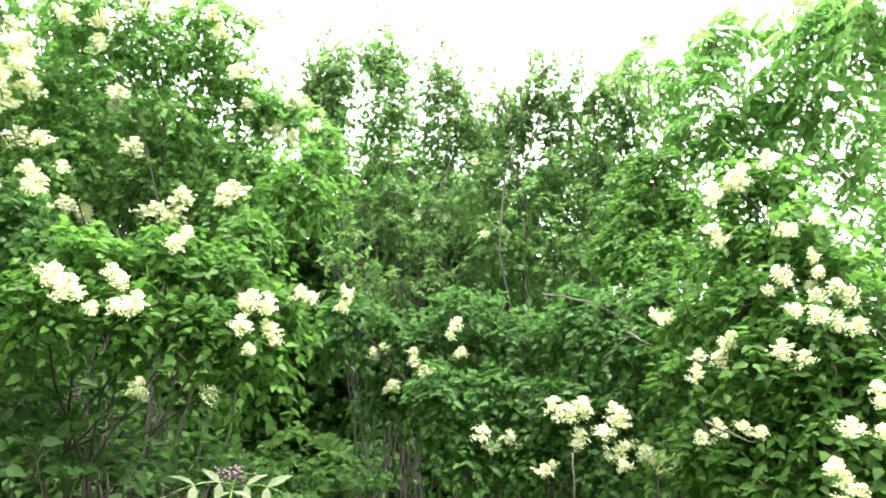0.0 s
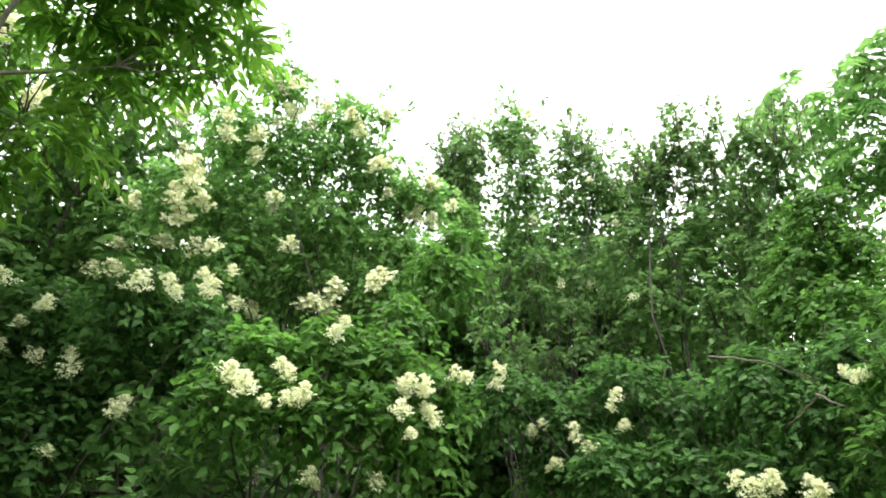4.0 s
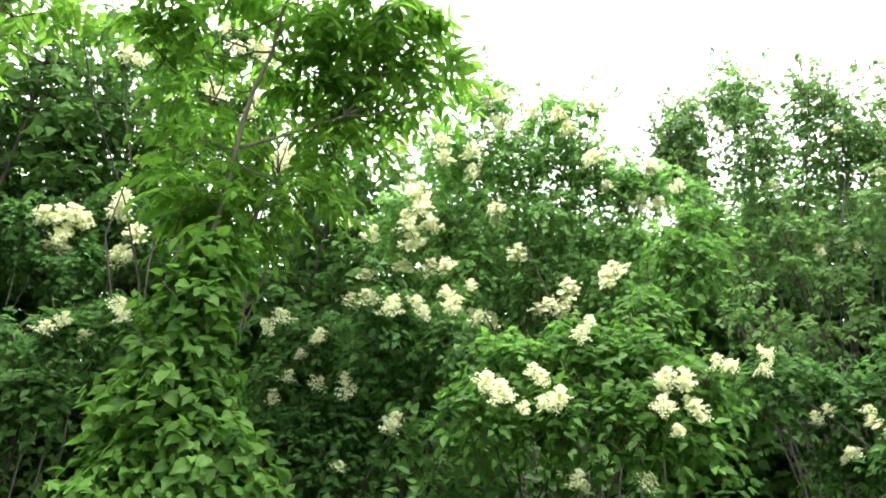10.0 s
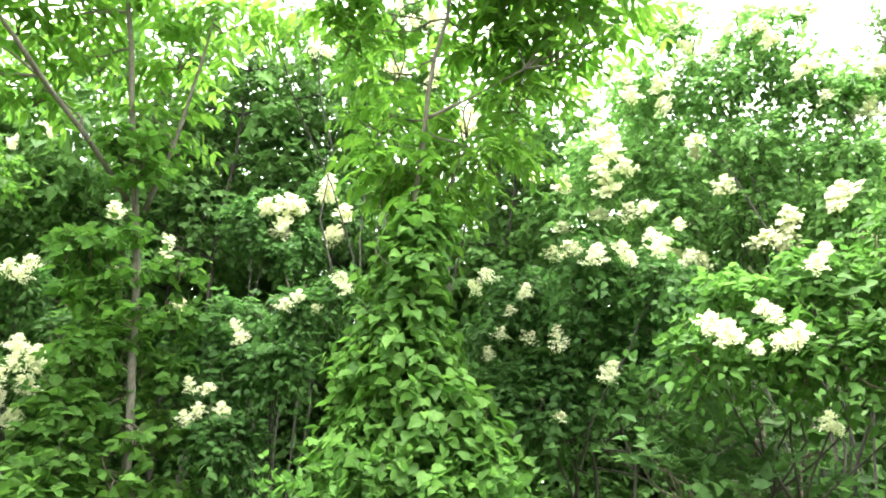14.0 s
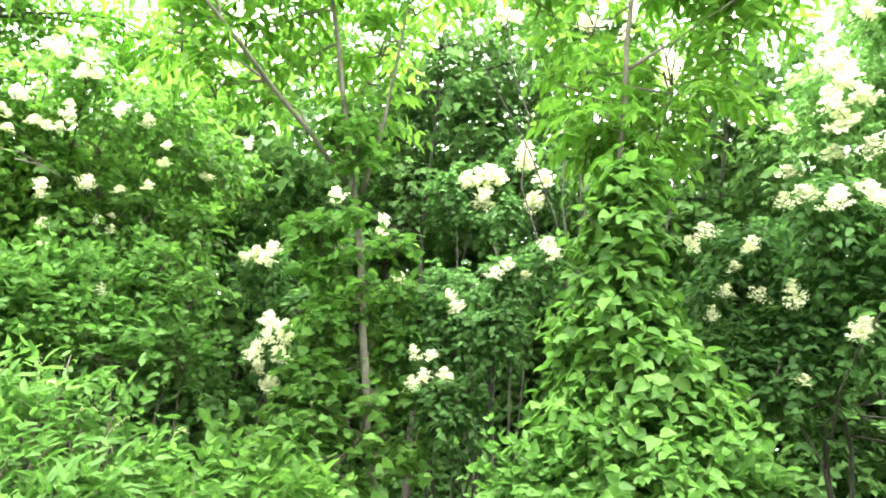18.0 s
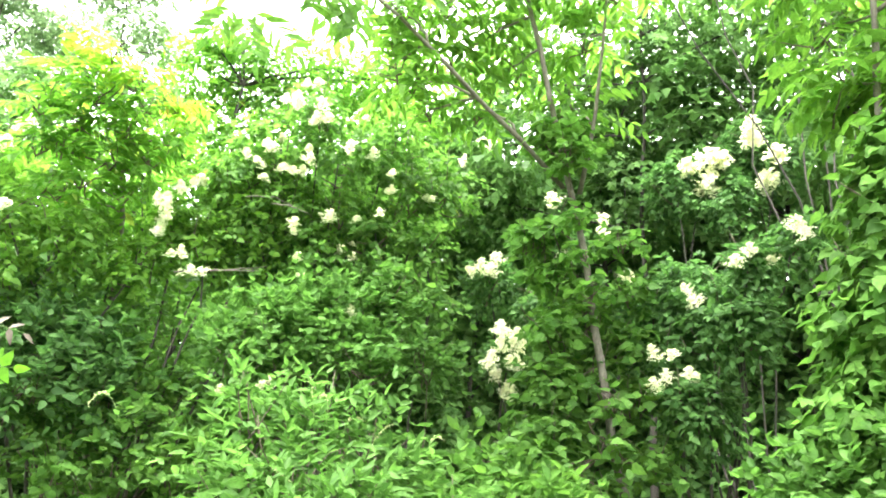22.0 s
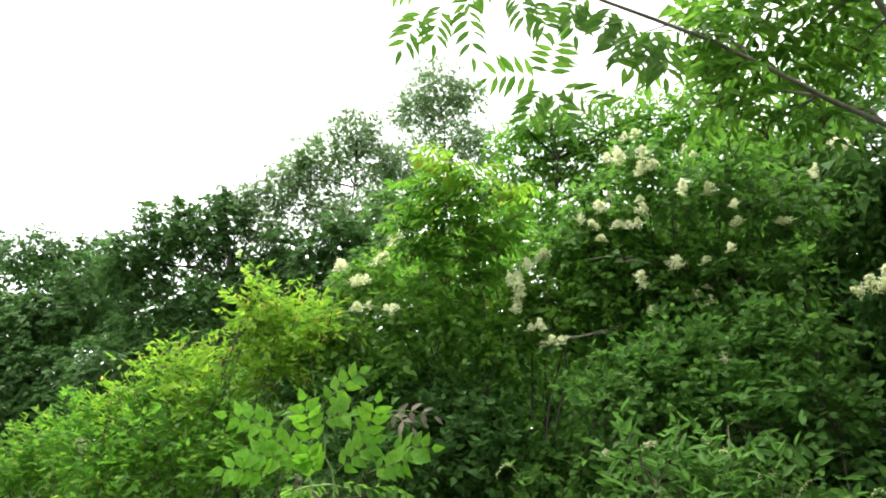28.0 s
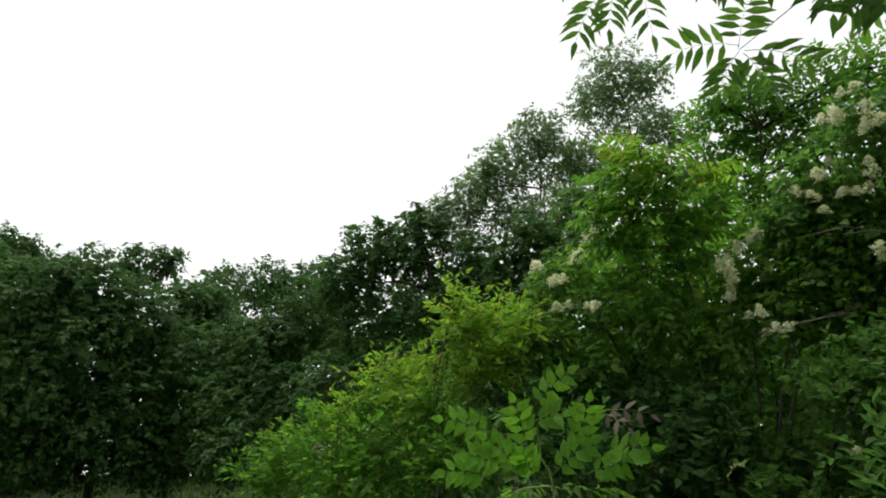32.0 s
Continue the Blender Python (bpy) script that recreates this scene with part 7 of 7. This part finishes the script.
deep_c_clumps = [(0.96, 14.38, 0.85, 1.23), (0.65, 13.02, 1.98, 1.11), (0.71, 13.86, 3.13, 1.19), (0.66, 13.61, 4.23, 1.26), (-0.33, 13.42, 0.90, 1.21), (-0.74, 13.55, 1.99, 1.13), (-0.82, 14.72, 3.22, 1.18), (-0.55, 13.70, 4.24, 1.25), (-1.81, 15.22, 0.80, 1.25), (-2.27, 14.14, 2.01, 1.12), (-2.12, 13.81, 3.13, 1.24), (-2.15, 13.88, 4.30, 1.28), (-3.16, 13.16, 0.90, 1.20), (-2.88, 12.87, 1.98, 1.12), (-2.77, 12.44, 3.00, 1.22), (-3.16, 13.30, 4.23, 1.28), (-3.85, 13.49, 0.87, 1.22), (-4.52, 13.71, 2.01, 1.20), (-4.78, 13.28, 3.15, 1.28), (-4.33, 12.62, 4.16, 1.26)]
deep_c = broad_tree('thicket_tree', 162, deep_c_clumps, 'dark leafy tree at the very back of the thicket', cover=2.4, core=4, heart=1.6, size=0.26, thick=0.06)

deep_d_clumps = [(-5.39, 12.20, 0.91, 1.23), (-5.47, 12.27, 1.99, 1.24), (-4.96, 12.42, 3.06, 1.12), (-5.68, 13.04, 4.32, 1.27), (-5.83, 12.06, 0.91, 1.17), (-6.39, 11.32, 1.97, 1.15), (-6.78, 12.31, 3.13, 1.11), (-6.41, 11.60, 4.14, 1.14), (-7.50, 11.66, 0.89, 1.30), (-7.13, 10.93, 1.97, 1.26), (-8.32, 11.81, 3.17, 1.18), (-7.64, 12.06, 4.33, 1.28), (-9.09, 11.20, 0.86, 1.15), (-8.49, 11.48, 2.01, 1.20), (-8.37, 11.13, 3.12, 1.15), (-8.77, 11.05, 4.29, 1.27), (-10.38, 10.65, 0.83, 1.25), (-9.56, 10.18, 2.00, 1.27), (-9.35, 9.84, 3.08, 1.24), (-10.30, 10.26, 4.37, 1.20)]
deep_d = broad_tree('thicket_tree', 163, deep_d_clumps, 'dark leafy tree at the very back of the thicket', cover=2.4, core=4, heart=1.6, size=0.26, thick=0.06)

deep_e_clumps = [(-10.78, 8.73, 0.89, 1.29), (-10.01, 9.15, 1.99, 1.20), (-10.86, 9.33, 3.15, 1.22), (-10.30, 9.16, 4.22, 1.18), (-11.70, 8.57, 0.86, 1.25), (-11.66, 9.06, 2.02, 1.25), (-11.54, 8.27, 3.14, 1.11), (-10.71, 7.55, 4.09, 1.19), (-12.14, 7.57, 0.87, 1.11), (-11.94, 7.56, 2.00, 1.21), (-12.85, 7.88, 3.23, 1.29), (-12.62, 7.64, 4.40, 1.23), (-11.82, 5.69, 0.93, 1.26), (-13.74, 6.32, 2.03, 1.22), (-13.44, 6.16, 3.20, 1.19), (-11.80, 5.65, 4.08, 1.11), (-12.38, 4.76, 0.92, 1.25), (-13.14, 4.95, 2.00, 1.12), (-12.17, 4.67, 3.01, 1.27), (-12.98, 4.72, 4.21, 1.25)]
deep_e = broad_tree('thicket_tree', 164, deep_e_clumps, 'dark leafy tree at the very back of the thicket', cover=2.4, core=4, heart=1.6, size=0.26, thick=0.06)

deep_f_clumps = [(-13.10, 4.13, 0.90, 1.26), (-13.24, 3.66, 1.99, 1.26), (-13.20, 3.64, 3.08, 1.20), (-12.59, 4.28, 4.11, 1.17), (-13.41, 2.37, 0.91, 1.28), (-13.74, 2.63, 2.00, 1.14), (-13.96, 2.63, 3.13, 1.11), (-12.92, 2.50, 4.08, 1.13), (-13.95, 1.36, 0.89, 1.28), (-14.46, 1.28, 2.01, 1.23), (-14.39, 0.97, 3.15, 1.25), (-14.49, 1.32, 4.35, 1.23), (-14.17, 0.41, 0.88, 1.16), (-13.69, 0.35, 1.99, 1.18), (-14.27, -0.56, 3.14, 1.17), (-14.50, -0.23, 4.33, 1.19), (-14.80, -0.93, 0.84, 1.20), (-14.10, -1.37, 2.00, 1.22), (-14.97, -1.65, 3.22, 1.17), (-14.30, -1.28, 4.31, 1.12)]
deep_f = broad_tree('thicket_tree', 165, deep_f_clumps, 'dark leafy tree at the very back of the thicket', cover=2.4, core=4, heart=1.6, size=0.26, thick=0.06)

fill_a_clumps = [(2.71, 7.54, 3.95, 0.57), (3.17, 7.40, 3.82, 0.57), (3.55, 7.20, 3.87, 0.57), (2.14, 7.59, 5.44, 0.52), (1.81, 7.86, 5.05, 0.60), (2.37, 7.63, 4.69, 0.58), (1.34, 8.02, 4.91, 0.52), (2.04, 7.91, 4.17, 0.58), (0.82, 8.18, 5.24, 0.46), (0.78, 8.45, 4.55, 0.53)]
fill_a = broad_tree('thicket_tree', 150, fill_a_clumps, 'leafy tree deep in the thicket behind the lilacs', size=0.1, cover=3.0, thick=0.05, core=0.6, opens=4.6, mat=THICKET_LEAF)

fill_b_clumps = [(-8.84, -5.14, 6.53, 0.47), (-9.05, -4.52, 6.74, 0.47), (-9.32, -3.93, 6.72, 0.51), (-9.16, -3.20, 6.42, 0.49), (-8.78, -4.79, 5.83, 0.49), (-9.09, -4.16, 5.82, 0.53), (-8.94, -3.35, 5.59, 0.51), (-8.64, -5.32, 5.50, 0.44), (-8.54, -5.66, 5.24, 0.44)]
fill_b = broad_tree('broadleaf_tree', 151, fill_b_clumps, 'soft green tree behind the golden young ash', size=0.1, cover=4, core=1.5, thick=0.08, mat=THICKET_LEAF)

HANGING_TWIG = [(-3.55, -0.30, 4.20), (-3.63, -0.64, 4.26), (-3.75, -1.09, 4.19)]
HANGING = [(-3.32, -1.44, 4.71, -3.28, -1.39, 4.18), (-3.23, -1.66, 4.61, -3.10, -1.77, 4.24), (-3.27, -1.56, 4.67, -3.19, -1.60, 4.29), (-3.25, -1.62, 4.84, -3.07, -1.83, 4.70), (-3.37, -1.31, 4.84, -3.28, -1.40, 4.58), (-3.75, -1.09, 4.20, -3.71, -0.97, 4.47), (-3.75, -1.08, 4.22, -3.59, -1.41, 4.25), (-3.75, -1.09, 4.18, -3.65, -1.21, 3.89), (-3.75, -1.06, 4.17, -3.76, -0.71, 3.87), (-3.75, -1.07, 4.16, -3.72, -0.95, 3.79), (-3.42, -1.16, 4.72, -3.38, -1.07, 4.38), (-3.44, -1.07, 4.60, -3.41, -0.96, 4.30), (-3.50, -0.81, 4.55, -3.44, -0.81, 4.24), (-3.52, -0.69, 4.56, -3.43, -0.84, 4.39), (-3.43, -0.56, 4.35, -3.36, -0.65, 4.13), (-3.44, -0.49, 4.26, -3.37, -0.61, 3.98), (-3.44, -0.44, 4.17, -3.37, -0.56, 3.87), (-3.44, -0.38, 4.13, -3.38, -0.44, 3.85), (-3.45, -0.36, 3.89, -3.38, -0.51, 3.84), (-3.45, -0.31, 4.05, -3.39, -0.37, 3.75)]
ASH_EDGE = [(-2.17, 2.51, 4.30, -1.99, 2.45, 4.36), (-2.00, 2.63, 4.30, -1.67, 2.62, 4.40), (-1.95, 2.64, 4.33, -1.75, 2.65, 4.32), (-1.87, 2.72, 4.30, -1.71, 2.79, 4.20), (-1.90, 2.72, 4.28, -1.78, 2.77, 4.17), (-2.03, 2.57, 4.34, -1.90, 2.49, 4.37), (-2.10, 2.43, 4.42, -1.99, 2.45, 4.35), (-2.11, 2.36, 4.47, -2.11, 2.41, 4.31), (-2.01, 2.40, 4.51, -2.00, 2.40, 4.40), (-1.93, 2.79, 4.19, -1.74, 2.84, 4.13), (-2.30, 2.39, 4.30, -2.30, 2.41, 4.16), (-2.02, 2.69, 4.22, -1.96, 2.75, 4.08), (-2.12, 2.59, 4.25, -2.07, 2.67, 4.09), (-2.25, 2.50, 4.25, -2.24, 2.54, 4.08)]
SAPLING = [(-2.75, -1.97, 2.11, -2.78, -1.79, 2.25), (-2.81, -1.79, 1.91, -2.78, -1.70, 2.11), (-2.76, -1.96, 2.06, -2.76, -1.82, 2.08), (-2.72, -1.97, 1.93, -2.62, -1.96, 2.12), (-2.62, -2.06, 2.00, -2.42, -2.18, 2.05), (-2.91, -1.72, 1.92, -2.93, -1.52, 1.93), (-2.60, -2.01, 1.87, -2.45, -2.07, 1.90), (-2.66, -1.97, 1.85, -2.52, -2.03, 1.97), (-2.71, -1.85, 1.83, -2.73, -1.68, 1.95), (-2.78, -1.74, 1.83, -2.80, -1.54, 1.87), (-2.56, -2.06, 1.83, -2.39, -2.14, 1.84), (-2.63, -1.88, 1.81, -2.54, -1.87, 1.90)]
branch(ash_fork, "twig", HANGING_TWIG, 0.005, 0.002, PALE_BARK, 5)
for i, (a, b, c, d, e, f) in enumerate(HANGING):
    compound_leaf(ash_fork, (a, b, c), (d, e, f), 5, 0.14, ASH_LEAF, "slender", i, 0.1, 0.9, 0.45)
for i, (a, b, c, d, e, f) in enumerate(ASH_EDGE):
    compound_leaf(ash_vined, (a, b, c), (d, e, f), 4, 0.115, ASH_LEAF, "slender", 30 + i, 0.1, 0.8, 0.35)
for i, (a, b, c, d, e, f) in enumerate(SAPLING):
    compound_leaf(sapling, (a, b, c), (d, e, f), 4, 0.072, SAPLING_LEAF, "ovate", 50 + i, 0.05, 1.1, 0.05)


bare_twig(lilac_low, (0.54, 3.53, 2.45), (0.98, 3.46, 2.29), 900)
bare_twig(lilac_low, (0.92, 3.28, 2.2), (1.14, 3.23, 2.05), 901)
bare_twig(lilac_low, (0.62, 3.31, 1.62), (0.62, 3.3, 1.39), 902)
bare_twig(lilac_low, (1.0, 3.35, 2.25), (0.81, 3.44, 2.07), 903)
bare_twig(lilac_right, (1.01, 2.66, 1.74), (1.17, 2.59, 1.66), 904)
bare_twig(lilac_slope, (-4.39, -1.47, 2.71), (-4.5, -0.98, 2.76), 905)
bare_twig(lilac_slope, (-4.51, -1.11, 3.27), (-4.6, -0.76, 3.21), 906)
bare_twig(lilac_edge, (-4.49, -1.29, 2.75), (-4.56, -0.94, 2.81), 907)
bare_twig(lilac_edge, (-4.52, -0.94, 3.23), (-4.59, -0.69, 3.18), 908)
bare_twig(lilac_shade, (-2.65, 3.28, 1.87), (-2.38, 3.44, 2.07), 909, BARK)
bare_twig(lilac_shade, (-2.64, 3.01, 2.11), (-2.44, 3.16, 2.06), 910, BARK)
bare_twig(lilac_shade, (-1.98, 3.67, 1.88), (-1.74, 3.78, 1.83), 911, BARK)
bare_twig(lilac_shade, (-2.79, 3.3, 1.84), (-2.52, 3.5, 1.77), 912, BARK)
bare_twig(lilac_shade, (-2.14, 3.35, 2.06), (-1.86, 3.49, 2.03), 913, BARK)
bare_twig(lilac_shade, (-2.96, 3.3, 1.74), (-2.65, 3.52, 1.9), 914, BARK)
bare_twig(lilac_shade, (-2.2, 3.46, 1.69), (-1.9, 3.6, 1.88), 915, BARK)
bare_twig(lilac_shade, (-1.97, 3.46, 1.7), (-1.86, 3.51, 1.87), 916, BARK)
bare_twig(lilac_shade, (-2.01, 3.66, 1.9), (-1.78, 3.76, 1.93), 917, BARK)
bare_twig(lilac_shade, (-2.62, 3.54, 1.98), (-2.31, 3.72, 2.06), 918, BARK)
bare_twig(lilac_shade, (-2.33, 3.61, 1.69), (-1.97, 3.8, 1.61), 919, BARK)
bare_twig(lilac_shade, (-2.73, 3.23, 1.73), (-2.4, 3.45, 1.58), 920, BARK)
bare_twig(lilac_shade, (-2.11, 3.37, 1.99), (-1.85, 3.51, 1.93), 921, BARK)
bare_twig(lilac_shade, (-2.93, 3.32, 1.74), (-2.78, 3.44, 1.66), 922, BARK)
bare_twig(lilac_shade, (-2.58, 3.55, 2.07), (-2.26, 3.7, 2.34), 923, BARK)
bare_twig(lilac_shade, (-2.69, 3.0, 1.84), (-2.52, 3.09, 2.17), 924, BARK)
spike(shrub_front, (-3.12, -1.18, 1.75), (-3.08, -1.23, 1.93), (-3.07, -1.29, 1.81))
spike(shrub_front, (-3.29, -0.44, 1.73), (-3.28, -0.45, 1.89), (-3.27, -0.47, 1.95))
spike(shrub_front, (-3.3, -0.32, 1.68), (-3.3, -0.31, 1.83), (-3.3, -0.23, 1.77))
spike(shrub_front, (-3.31, -0.2, 1.56), (-3.31, -0.22, 1.7), (-3.31, -0.11, 1.76))
spike(shrub_front, (-3.19, -0.38, 1.75), (-3.18, -0.37, 1.9), (-3.18, -0.41, 1.86))
spike(shrub_front, (-3.2, 0.04, 1.61), (-3.2, 0.05, 1.74), (-3.2, 0.1, 1.69))
spike(shrub_front, (-3.17, -0.63, 1.58), (-3.18, -0.57, 1.59), (-3.19, -0.5, 1.51))

compound_leaf(sapling, (-2.87, -1.69, 2.09), (-2.92, -1.50, 2.06), 3, 0.06, DRY_LEAF, "lance", 70, 0.05, 0.8, 0.5)
compound_leaf(sapling, (-2.87, -1.69, 2.08), (-2.87, -1.58, 2.01), 2, 0.06, DRY_LEAF, "lance", 71, 0.05, 0.8, 0.5)
seedling((-0.68, 2.32, 1.26), (-0.71, 2.31, 1.53), [(-0.87, 2.16, 1.47), (-0.52, 2.25, 1.47), (-0.66, 2.07, 1.41)], 'budding shoot with dark buds and pale drooping leaves')


# ---------------------------------------------------------------- meadow grass
def meadow_grass():
    """Blades on the open meadow at the far side of the thicket."""
    rng = np.random.default_rng(77)
    n = 15000
    along, side = -7 + 33 * rng.random(n), (rng.random(n) - 0.45) * 26
    x, y = -0.72 * along - 0.69 * side, -0.69 * along + 0.72 * side
    z = np.array([ground_height(a, b) for a, b in zip(x, y)])
    at = np.stack([x, y, z], 1)
    way = unit(rng.normal(size=(n, 3)) * 0.35 + (0, 0, 1))
    me = leaf_mesh("meadow_grass", (at, way, unit(rng.normal(size=(n, 3))), 0.12 + 0.16 * rng.random(n)), "lance", GRASS_BLADE, True)
    tagged(new("meadow_grass", me), "short green meadow grass", "grass", kind="stuff")


meadow_grass()
